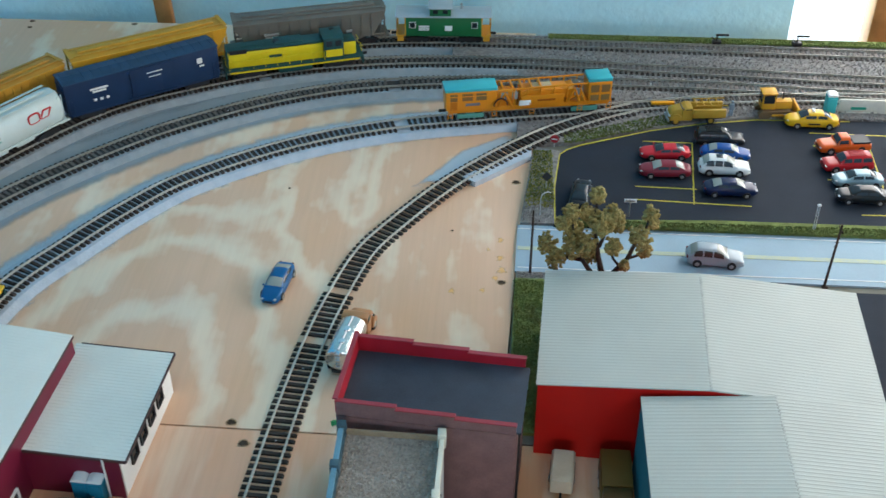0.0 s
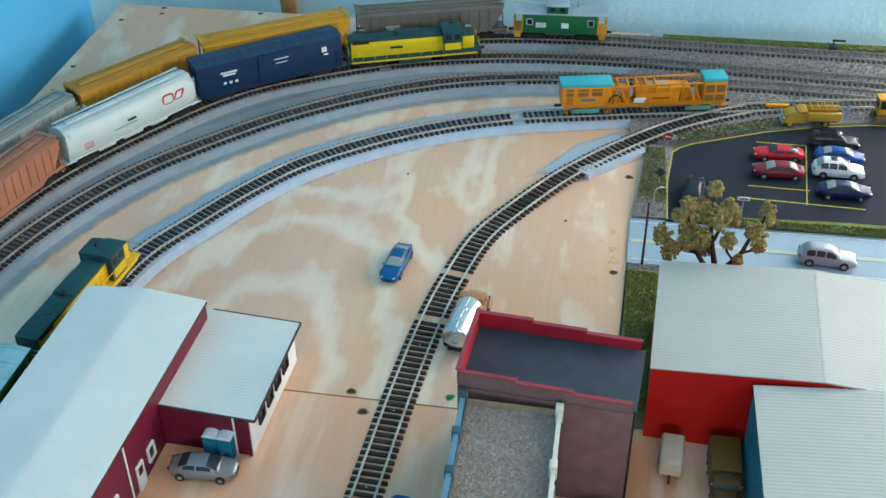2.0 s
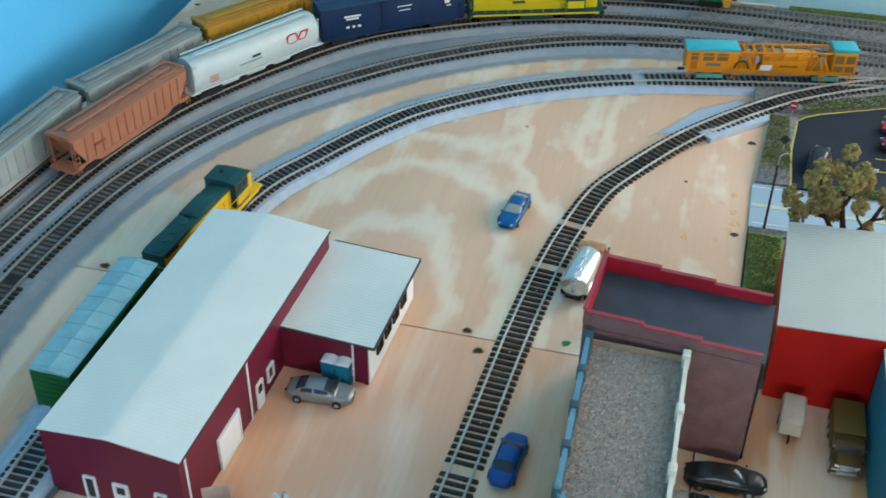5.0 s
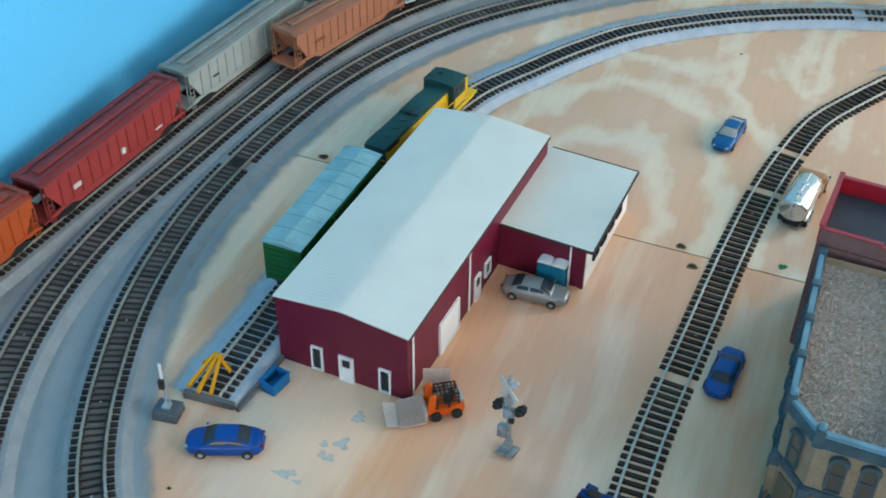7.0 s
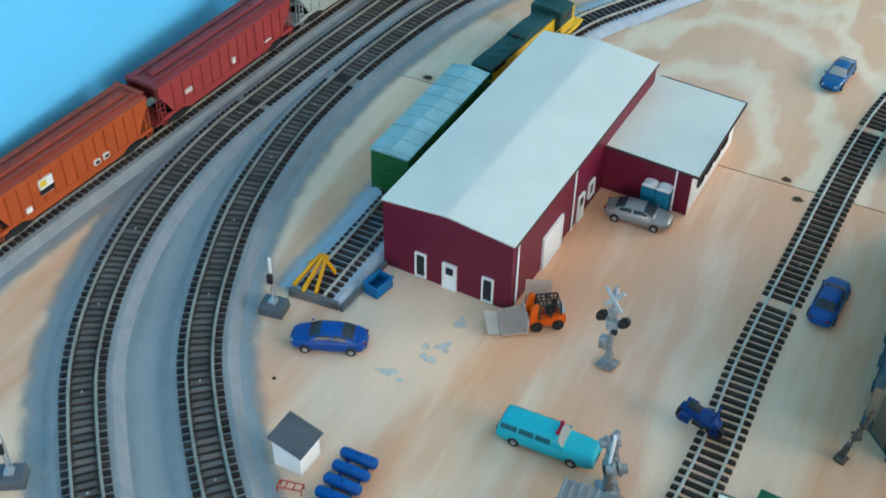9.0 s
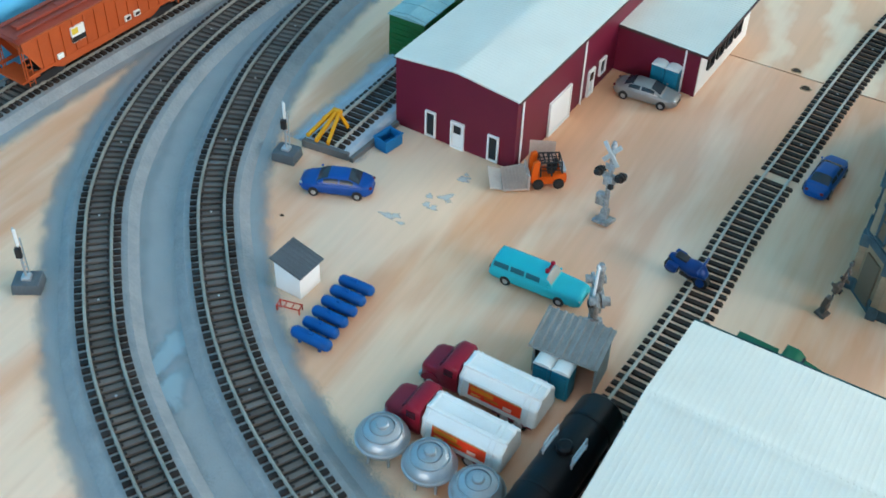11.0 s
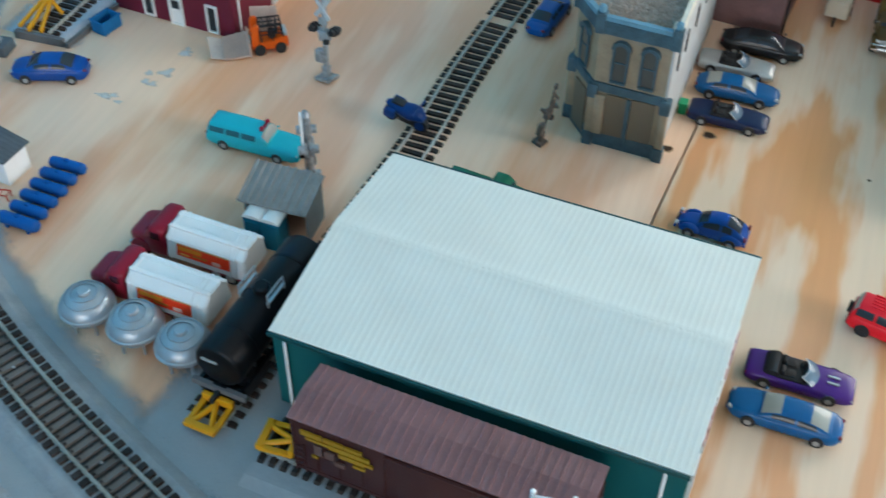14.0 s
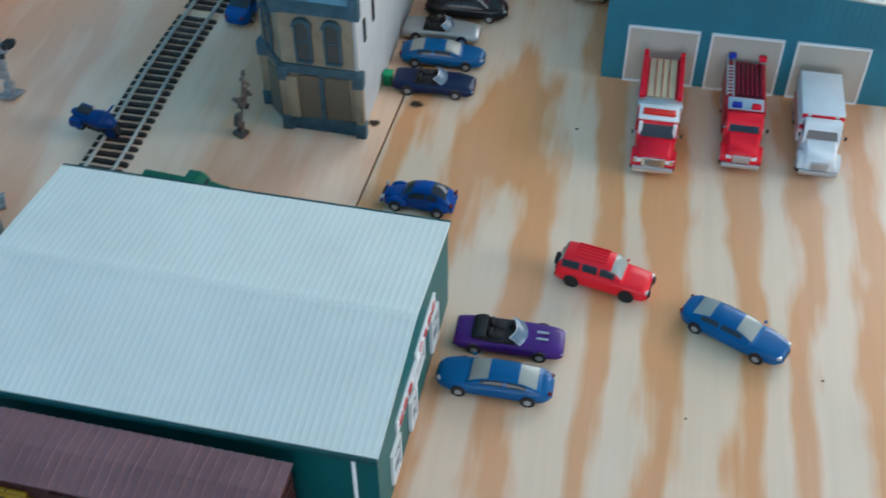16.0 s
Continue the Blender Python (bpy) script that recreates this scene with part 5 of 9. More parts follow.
car("sedan", beside((0.073, 0.584), (0.107, 0.585)), (0.010, 0.012, 0.014), "black toy sedan parked by the brick building", 0.0570, 0.0210, 0.0160, group=GR)
# on the parking lot and road
GL, ZL = "cars on the parking lot", 0.0044
car("coupe", beside((0.276, 1.116), (0.237, 1.114), side=-1), (0.50, 0.012, 0.025), "red toy sports coupe on the parking lot", 0.0529, 0.0205, 0.0140, z=ZL, group=GL)
car("sedan", beside((0.272, 1.080), (0.234, 1.079), side=-1), (0.19, 0.015, 0.03), "maroon toy sedan on the parking lot", 0.0534, 0.0205, 0.0155, z=ZL, group=GL, extras=("pale",))
car("crossover", beside((0.296, 1.088), (0.332, 1.087)), (0.72, 0.72, 0.70), "white toy estate with a sunroof on the lot", 0.0515, 0.0210, 0.0195, z=ZL, group=GL, extras=("pale", "sunroof"))
car("sedan", beside((0.298, 1.048), (0.332, 1.048)), (0.003, 0.012, 0.055), "dark navy toy sedan on the parking lot", 0.0534, 0.0210, 0.0160, z=ZL, group=GL, extras=("pale",))
car("sedan", beside((0.300, 1.118), (0.338, 1.115)), (0.003, 0.062, 0.26), "royal blue toy sedan on the parking lot", 0.0515, 0.0205, 0.0155, z=ZL, group=GL, extras=("pale",))
car("suv", beside((0.300, 1.146), (0.335, 1.146)), (0.012, 0.013, 0.015), "black toy wagon with roof rack on the lot", 0.0515, 0.0205, 0.0175, z=ZL, group=GL, extras=("rack",))
car("sedan", (0.1640, 1.0370, 80), (0.010, 0.014, 0.020), "black toy sedan at the lot's edge", 0.0497, 0.0200, 0.0160, z=ZL, group=GL)
car("pickup", beside((0.470, 1.143), (0.427, 1.137), side=-1), (0.62, 0.10, 0.012), "orange toy pickup truck on the lot", 0.0552, 0.0210, 0.0190, z=ZL, group=GL, category="pickup")
car("suv", beside((0.464, 1.105), (0.425, 1.100), side=-1), (0.42, 0.010, 0.016), "red toy off-roader on the lot", 0.0515, 0.0205, 0.0185, z=ZL, group=GL, extras=("rack",))
car("sedan", beside((0.465, 1.073), (0.431, 1.071), side=-1), (0.26, 0.36, 0.40, 0.3, 0.2), "pale grey-blue toy sedan on the lot", 0.0506, 0.0205, 0.0160, z=ZL, group=GL)
car("sedan", beside((0.463, 1.042), (0.427, 1.043), side=-1), (0.010, 0.012, 0.014), "black toy sedan on the lot", 0.0515, 0.0205, 0.0160, z=ZL, group=GL)
car("sedan", (0.5200, 1.1420, 180), (0.45, 0.50, 0.50, 0.3, 0.3), "pale silver toy sedan on the lot", 0.0506, 0.0205, 0.0160, z=ZL, group=GL)
car("sedan", beside((0.447, 1.191), (0.402, 1.191), side=-1), (0.70, 0.40, 0.012), "yellow toy taxi at the lot's back edge", 0.0580, 0.0215, 0.0175, z=ZL, category="taxi", extras=("sign", "stripe"))
car("crossover", beside((0.266, 0.934), (0.301, 0.931)), (0.34, 0.385, 0.42, 0.35, 0.1), "pale silver toy off-roader on the road", 0.0520, 0.0210, 0.0190, z=0.0024, glass_mat=DUSKGLASS, extras=("pale",))


# ---------------------------------------------------------------- trucks
def lorry(place, label, L, W, cab_mat, cab_len, cab_h, hood, category="truck", z=0.0, name="toy_truck", axles=3, rim=None, mirrors=True):
    """Chassis, wheels, bonnet and cab, nose at +x. Returns the thing and the x where the load begins."""
    t = thing(name, pose(place[0], place[1], z, 0, 0, place[2]), label, category)
    boxpart("chassis", (0, 0, 0.0062), (L * .96, W * .55, 0.0030), DARK, t)
    hw = W / 2
    xs = (L / 2 - hood * .55, -L / 2 + 0.0125, -L / 2 + 0.0215) if axles == 3 else (L / 2 - hood * .55, -L / 2 + 0.0145)
    for x in xs:
        for s in (-1, 1):
            wheel(t, x, s * (hw - 0.0022), 0.0054 if axles == 3 else 0.0046, 0.0044, s, rim or SILVER)
    f = L / 2
    if hood:
        bm = bmesh.new()
        n = []
        for x, w, h0, h1 in ((f - 0.0004, hw * .66, .0050, .0135), (f - 0.002, hw * .76, .0045, .0155), (f - hood * .6, hw * .80, .0045, .0175), (f - hood, hw * .84, .0045, .0185)):
            n.append([(x, -w, h0), (x, w, h0), (x, w, h1 - .0025), (x, w * .8, h1), (x, -w * .8, h1), (x, -w, h1 - .0025)])
        loft(bm, n)
        part("bonnet", bm, cab_mat, t, smooth=50)
        for s in (-1, 1):
            bm = bmesh.new()
            x0 = f - hood * .55
            rod(bm, (x0, s * (hw - 0.0046), 0.0066), (x0, s * (hw + 0.0001), 0.0066), 0.0066, seg=18)
            for v in bm.verts:
                v.co.z = max(v.co.z, 0.0062)
            part("mudguard", bm, cab_mat, t)
            boxpart("headlight", (f - 0.0008, s * hw * .60, 0.0110), (0.0018, 0.0034, 0.0024), WHITE, t, 0.0004)
    bm = bmesh.new()
    x1, x0 = f - hood, f - hood - cab_len
    rake = 0.0030
    pts = [(x0, .0050), (x1, .0050), (x1, .0185 if hood else .0150), (x1 - rake, cab_h - .0012), (x1 - rake - .002, cab_h), (x0 + .001, cab_h), (x0, cab_h - .001)]
    side_prism(bm, pts, -hw * .90, hw * .90)
    bmesh.ops.bevel(bm, geom=list(bm.edges), offset=0.0006, segments=1, affect="EDGES")
    part("cab", bm, cab_mat, t)
    bm = bmesh.new()
    zl, zh = (.0190 if hood else .0155), cab_h - .0022
    a = [bm.verts.new(v) for v in ((x1 + .0003, -hw * .74, zl), (x1 + .0003, hw * .74, zl), (x1 - rake * .88, hw * .70, zh), (x1 - rake * .88, -hw * .70, zh))]
    b = [bm.verts.new((v.co.x - .0008, v.co.y, v.co.z)) for v in a]
    bm.faces.new(a), bm.faces.new(b[::-1])
    for i in range(4):
        bm.faces.new((a[i], b[i], b[(i + 1) % 4], a[(i + 1) % 4]))
    part("windscreen", bm, CARGLASS, t, smooth=0)
    for s in (-1, 1):
        boxpart("side_window", ((x0 + x1) / 2 - .0008, s * hw * .905, (zl + zh) / 2), (cab_len * .55, 0.0006, (zh - zl) * .95), CARGLASS, t)
        if mirrors:
            rodpart("mirror_arm", (x1 - .0008, s * hw * .88, zl + .002), (x1 - .0005, s * (hw + .0012), zl + .002), .0003, SILVER, t)
            boxpart("mirror", (x1 - .0005, s * (hw + .0012), zl + .002), (0.0008, 0.0014, 0.0026), DARK, t, 0.0002)
    boxpart("bumper", (f + .0004, 0, .0056), (0.0020, W * .92, 0.0030), SILVER, t, 0.0006, "silver front bumper")
    boxpart("grille", (f + .0002, 0, .0104), (0.0012, W * .42, 0.0050), SILVER, t, 0.0003, "silver grille")
    return t, x0


# two maroon propane lorries with white tanks
PROP = paint(0.25, 0.010, 0.028)
PROP_GLASS = glass("maroon_cab_glass", (0.05, 0.012, 0.02), 0.15)


def soft_box(x, w, z0, z1, r=0.30):
    """A ring of a rounded-rectangle section across x."""
    out = []
    for i in range(16):
        a = 2 * math.pi * (i + .5) / 16
        c, s = math.cos(a), math.sin(a)
        out.append((x, w * math.copysign(abs(c) ** r, c), (z0 + z1) / 2 + (z1 - z0) / 2 * math.copysign(abs(s) ** r, s)))
    return out


for px, py, pa in ((-0.1815, 0.2680, 177.5), (-0.1845, 0.2305, 177.5)):
    L, f = 0.078, 0.039
    t = thing("propane_truck", pose(px, py, 0, 0, 0, pa), "maroon toy propane lorry with a white ribbed tank body", "truck")
    boxpart("chassis", (0, 0, 0.0060), (L * .94, 0.0130, 0.0030), DARK, t)
    for x in (f - 0.0085, -f + 0.0105, -f + 0.0195):
        for s in (-1, 1):
            wheel(t, x, s * 0.0100, 0.0052, 0.0042, s, SILVER)
    bm = bmesh.new()
    loft(bm, [soft_box(*q) for q in ((f, .0070, .0052, .0128), (f - .0010, .0094, .0045, .0154), (f - .0040, .0106, .0042, .0172), (f - .0105, .0113, .0042, .0184), (f - .0125, .0119, .0042, .0190),
                                     (f - .0160, .0124, .0042, .0256), (f - .0180, .0126, .0042, .0270), (f - .0245, .0126, .0042, .0272), (f - .0262, .0120, .0046, .0262))])
    part("cab", bm, PROP, t, smooth=50)
    bm = bmesh.new()
    wv = [(f - .0126, -.0090, .0200), (f - .0126, .0090, .0200), (f - .0158, .0084, .0250), (f - .0158, -.0084, .0250)]
    loft(bm, [[(x + dx, y, z + .0003) for x, y, z in wv] for dx in (-.0010, .0003)])
    part("windscreen", bm, PROP_GLASS, t, smooth=0)
    for s in (-1, 1):
        boxpart("side_window", (f - .0205, s * .0124, .0208), (0.0062, 0.0010, 0.0052), PROP_GLASS, t, 0.0004)
        bm = bmesh.new()
        rod(bm, (f - .0085, s * .0070, .0066), (f - .0085, s * .0122, .0066), .0068, seg=18)
        for q in bm.verts:
            q.co.z = max(q.co.z, .0060)
        part("mudguard", bm, PROP, t)
        boxpart("headlight", (f - .0006, s * .0064, .0108), (0.0016, 0.0030, 0.0024), SILVER, t, 0.0004)
        boxpart("skirt", (-f + .0150, s * .0108, .0080), (0.0260, 0.0028, 0.0050), PROP, t, 0.0006)
    boxpart("bumper", (f + .0004, 0, .0054), (0.0018, 0.0200, 0.0026), SILVER, t, 0.0006, "silver front bumper")
    xa, xb = -f, f - .0270
    half = [(.0118, .0076), (.0131, .0088), (.0110, .0202), (.0119, .0212), (.0112, .0224), (.0090, .0236), (.0066, .0258), (.0068, .0276), (.0050, .0280), (.0038, .0270)]
    sec = half + [(-y, z) for y, z in half[::-1]]
    bm = bmesh.new()
    loft(bm, [[(x, y * k, .0170 + (z - .0170) * k) for y, z in sec] for x, k in ((xa, .93), (xa + .0012, 1), (xb - .0012, 1), (xb, .93))])
    part("tank_body", bm, WHITE, t, smooth=20)
    for x in (xa + .0060, xa + .0095, xb - .0026):
        bm = bmesh.new()
        loft(bm, [[(x + d, y * k, .0170 + (z - .0170) * k) for y, z in sec] for d, k in ((-.0007, 1.0), (-.0004, 1.045), (.0004, 1.045), (.0007, 1.0))])
        part("tank_band", bm, WHITE, t, smooth=24)
    for s in (-1, 1):
        bm = bmesh.new()
        box(bm, (0, 0, 0), (0.0345, 0.0006, 0.0076))
        o = part("name_panel", bm, paint(0.86, 0.055, 0.016), t, "orange-red sign panel with pale marks", smooth=0)
        tilt = Matrix.Rotation(s * radians(10.4), 4, "X")
        o.matrix_basis = Matrix.Translation(((xa + xb) / 2 + .0010, s * .0121, .0160)) @ tilt
        for nm, dx, w, h, dz, m in (("panel_mark", .0085, .0150, .0026, .0016, paint(0.80, 0.24, 0.02)), ("panel_mark", -.0085, .0052, .0022, -.0018, paint(0.85, 0.50, 0.40)), ("panel_mark", .0020, .0090, .0012, -.0012, paint(0.55, 0.16, 0.02)), ("panel_mark", .0120, .0060, .0010, -.0022, paint(0.80, 0.36, 0.08)), ("panel_border", 0, .0345, .0006, .0042, paint(0.60, 0.34, 0.16))):
            bm = bmesh.new()
            box(bm, (dx, s * .0003, dz), (w, 0.0005, h))
            q = part(nm, bm, m, t, smooth=0)
            q.matrix_basis = o.matrix_basis.copy()

# silver milk tanker behind the brick building
t, x0 = lorry((-0.0385, 0.8030, 81), "chrome toy tank lorry with a copper cab", 0.076, 0.0250, paint(0.45, 0.22, 0.10, 0.35), 0.0130, 0.0265, 0.0140, name="tank_truck")
bm = bmesh.new()
n = []
for x, k in ((-0.0380, .80), (-0.0370, .96), (-0.0355, 1.0), (x0 - .004, 1.0), (x0 - .0025, .96), (x0 - .0015, .80)):
    n.append([(x, .0122 * k * math.cos(2 * math.pi * i / 24), .0195 + .0105 * k * math.sin(2 * math.pi * i / 24)) for i in range(24)])
loft(bm, n)
part("tank", bm, mat("tank_chrome", (0.72, 0.72, 0.69), 0.24, 0.9, var=0.08, size=0.006), t, "bright chrome tank", smooth=40)
for x in (-0.025, -0.009):
    bm = bmesh.new()
    rod(bm, (x, 0, .0285), (x, 0, .0312), .0026, seg=14)
    part("hatch", bm, CHROME, t)
rodpart("walkway", (-0.036, 0, .0304), (x0 - .004, 0, .0304), .0008, SILVER, t)
for s in (-1, 1):
    rodpart("ladder_rail", (-0.0385, s * .0022, .0120), (-0.0385, s * .0022, .0300), .0005, CHROME, t)
    boxpart("fender", (-0.0215, s * .0108, .0112), (0.024, 0.0030, 0.0020), CHROME, t, 0.0005)
for i in range(5):
    rodpart("rung", (-0.0386, -.0022, .0140 + i * .0034), (-0.0386, .0022, .0140 + i * .0034), .0004, CHROME, t)

# fire engines and ambulance in front of the station
FIRE = paint(0.68, 0.010, 0.030)
t, x0 = lorry((0.2250, 0.4840, -91), "red and white toy fire engine with a cream hose bed", 0.082, 0.0260, FIRE, 0.0175, 0.0285, 0.0130, "fire engine", name="fire_engine")
boxpart("cab_roof", (x0 + .0072, 0, .0290), (0.0135, 0.0235, 0.0016), WHITE, t, 0.0005, "white cab roof")
boxpart("light_bar", (x0 + .0088, 0, .0308), (0.0042, 0.0190, 0.0024), paint(0.70, 0.03, 0.02), t, 0.0006, "red light bar")
bl = x0 + 0.041 - 0.001
boxpart("body", (x0 - bl / 2 - .0005, 0, .0165), (bl, 0.0255, 0.0210), FIRE, t, 0.0006)
boxpart("pump_panel", (x0 - .0045, 0, .0200), (0.0075, 0.0262, 0.0150), SILVER, t, 0.0004, "silver pump panel")
boxpart("hose_cover", (x0 - .0085 - (bl - .010) / 2, 0, .0276), (bl - 0.011, 0.0165, 0.0018), mat("cream_cover", (0.62, 0.50, 0.32), 0.7), t, 0.0004, "cream slatted hose bed cover")
for s in (-1, 0, 1):
    boxpart("cover_seam", (x0 - .0085 - (bl - .010) / 2, s * .0040, .0287), (bl - 0.0115, 0.0006, 0.0005), paint(0.40, 0.05, 0.03), t)
for s in (-1, 1):
    boxpart("side_wall", (x0 - .0085 - (bl - .010) / 2, s * .0112, .0283), (bl - 0.010, 0.0034, 0.0044), FIRE, t, 0.0004)
    boxpart("rear_light", (-0.0400, s * .0112, .0312), (0.0028, 0.0030, 0.0026), FIRE, t, 0.0004)
    boxpart("locker", (x0 - .022, s * .0129, .0150), (0.022, 0.0006, 0.0110), SILVER, t)
boxpart("cab_front", (x0 + .0166, 0, .0182), (0.0010, 0.0226, 0.0040), WHITE, t, 0.0003, "white scuttle panel")
for s in (-1, 1):
    boxpart("screen_pillar", (x0 + .0155, s * .0100, .0235), (0.0026, 0.0022, 0.0086), WHITE, t, 0.0005, "white screen pillar")
    boxpart("corner_lamp", (0.0402, s * .0098, .0106), (0.0016, 0.0042, 0.0034), CHROME, t, 0.0006, "chrome lamp cluster")
    boxpart("hose_reel", (x0 - .0140, s * .0134, .0225), (0.0160, 0.0010, 0.0030), SILVER, t, 0.0003)
boxpart("grille_frame", (0.0412, 0, .0104), (0.0012, 0.0140, 0.0064), CHROME, t, 0.0005, "chrome grille surround")
boxpart("lower_bumper", (0.0418, 0, .0042), (0.0016, 0.0240, 0.0022), CHROME, t, 0.0006, "chrome lower bumper")
boxpart("deck", (x0 - .0045, 0, .0279), (0.0076, 0.0200, 0.0010), SILVER, t, 0.0003, "grey pump deck")

t, x0 = lorry((0.2760, 0.4935, -91), "red toy fire engine with ladder and hose bed", 0.078, 0.0240, paint(0.78, 0.012, 0.028), 0.0120, 0.0255, 0.0150, "fire engine", name="fire_engine")
bl = x0 + 0.039 - 0.001
boxpart("body", (x0 - bl / 2 - .0005, 0, .0155), (bl, 0.0240, 0.0190), paint(0.42, 0.010, 0.02), t, 0.0006)
boxpart("pump_deck", (x0 - .0065, 0, .0255), (0.0110, 0.0210, 0.0014), mat("pale_blue_deck", (0.45, 0.55, 0.62), 0.5), t, 0.0004, "pale blue pump deck")
boxpart("light_bar", (x0 - .0025, -.0055, .0275), (0.0036, 0.0060, 0.0026), paint(0.02, 0.04, 0.35), t, 0.0005, "blue light")
boxpart("light_bar", (x0 - .0025, .0060, .0275), (0.0036, 0.0055, 0.0026), FIRE, t, 0.0005, "red light")
boxpart("hose_bed", (x0 - .0135 - (bl - .014) / 2, .0020, .0246), (bl - 0.0150, 0.0165, 0.0012), DARK, t, label="dark hose bed")
for k in range(6):
    boxpart("hose", (x0 - .0135 - (bl - .014) / 2, .0090 - k * .0028, .0258), (bl - 0.0165, 0.0019, 0.0016), paint(0.20, 0.012, 0.03), t, 0.0005)
for s in (-.0080, -.0118):
    rodpart("ladder_rail", (x0 - .010, s, .0285), (-0.0390, s, .0285), .0006, SILVER, t)
for k in range(9):
    rodpart("rung", (x0 - .0125 - k * .0034, -.0080, .0285), (x0 - .0125 - k * .0034, -.0118, .0285), .0005, SILVER, t)
boxpart("beacon", (-0.0380, -.0090, .0290), (0.0036, 0.0046, 0.0034), paint(0.02, 0.04, 0.35), t, 0.0006, "blue beacon")
boxpart("beacon", (-0.0380, .0095, .0290), (0.0036, 0.0046, 0.0034), FIRE, t, 0.0006, "red beacon")

AMB = paint(0.74, 0.74, 0.73)
t, x0 = lorry((0.3210, 0.4925, -91), "white toy ambulance with red lamps", 0.074, 0.0240, AMB, 0.0120, 0.0265, 0.0145, "ambulance", name="ambulance")
bl = x0 + 0.037 - 0.0005
boxpart("box_body", (x0 - bl / 2 + .0022, 0, .0175), (bl - .005, 0.0250, 0.0225), AMB, t, 0.0008, "white box body")
boxpart("lamp_strip", (x0 + .0004, 0, .0262), (0.0014, 0.0140, 0.0024), FIRE, t, 0.0003, "red lamp strip")
for s in (-1, 1):
    boxpart("corner_lamp", (x0 + .0004, s * .0106, .0262), (0.0014, 0.0030, 0.0026), FIRE, t, 0.0003)
    boxpart("corner_lamp", (x0 + .0004, s * .0112, .0180), (0.0014, 0.0026, 0.0024), FIRE, t, 0.0003)
    boxpart("orange_band", (x0 - bl / 2 + .0022, s * .0126, .0130), (bl * .80, 0.0004, 0.0030), paint(0.60, 0.10, 0.02), t)

# yellow service pickup, bulldozer and works machine beside the lot
YEL = paint(0.42, 0.25, 0.03, 0.55)
SERVICE = (0.2960, 1.1995, 186)
t, x0 = lorry(SERVICE, "dull yellow toy service lorry with ladders", 0.061, 0.0200, YEL, 0.0120, 0.0205, 0.0140, z=0.0056, name="service_truck", axles=2, rim=YEL)
bl = x0 + 0.033 - 0.001
for s in (-1, 1):
    boxpart("tool_locker", (x0 - bl / 2, s * .0088, .0135), (bl, 0.0040, 0.0100), YEL, t, 0.0005)
boxpart("load_bed", (x0 - bl / 2, 0, .0095), (bl, 0.0140, 0.0016), DARK, t)
for s in (-.0085, .0085):
    rodpart("rack_rail", (x0 - .001, s, .0230), (-0.033, s, .0230), .0006, YEL, t)
for k in range(4):
    rodpart("rack_post", (x0 - .004 - k * .008, -.0085, .0185), (x0 - .004 - k * .008, -.0085, .0230), .0005, YEL, t)
    rodpart("rack_bar", (x0 - .004 - k * .008, -.0085, .0230), (x0 - .004 - k * .008, .0085, .0230), .0005, YEL, t)

dz = thing("bulldozer", pose(0.3870, 1.2220, 0.0046, 0, 0, 4) @ Matrix.Scale(1.15, 4), "yellow toy bulldozer with an enclosed cab", "bulldozer")
DZ = paint(0.60, 0.30, 0.025, 0.5)
for s in (-1, 1):
    bm = bmesh.new()
    side_prism(bm, [(-.016, .0015), (-.013, 0), (.013, 0), (.016, .0025), (.014, .0075), (-.014, .0075), (-.017, .0045)], s * .0075 - .0024, s * .0075 + .0024)
    part("crawler", bm, mat("track_brown", (0.16, 0.10, 0.05), 0.7) if s < 0 else bpy.data.materials["track_brown"], dz, smooth=0)
boxpart("engine", (.0075, 0, .0115), (0.0170, 0.0085, 0.0080), DZ, dz, 0.0006)
boxpart("cab", (-.0075, 0, .0160), (0.0130, 0.0125, 0.0160), DZ, dz, 0.0006)
boxpart("cab_window", (-.0075, 0, .0190), (0.0136, 0.0105, 0.0088), WINDOW, dz)
boxpart("cab_window", (-.0075, 0, .0190), (0.0105, 0.0131, 0.0088), WINDOW, dz)
boxpart("cab_roof", (-.0075, 0, .0246), (0.0150, 0.0142, 0.0014), DZ, dz, 0.0004)
boxpart("blade", (.0215, 0, .0060), (0.0022, 0.0245, 0.0095), DZ, dz, 0.0004)
for s in (-1, 1):
    rodpart("push_arm", (-.004, s * .0105, .0040), (.0210, s * .0105, .0040), .0010, DZ, dz)
rodpart("exhaust", (.008, .0022, .0150), (.008, .0022, .0220), .0007, DARK, dz)

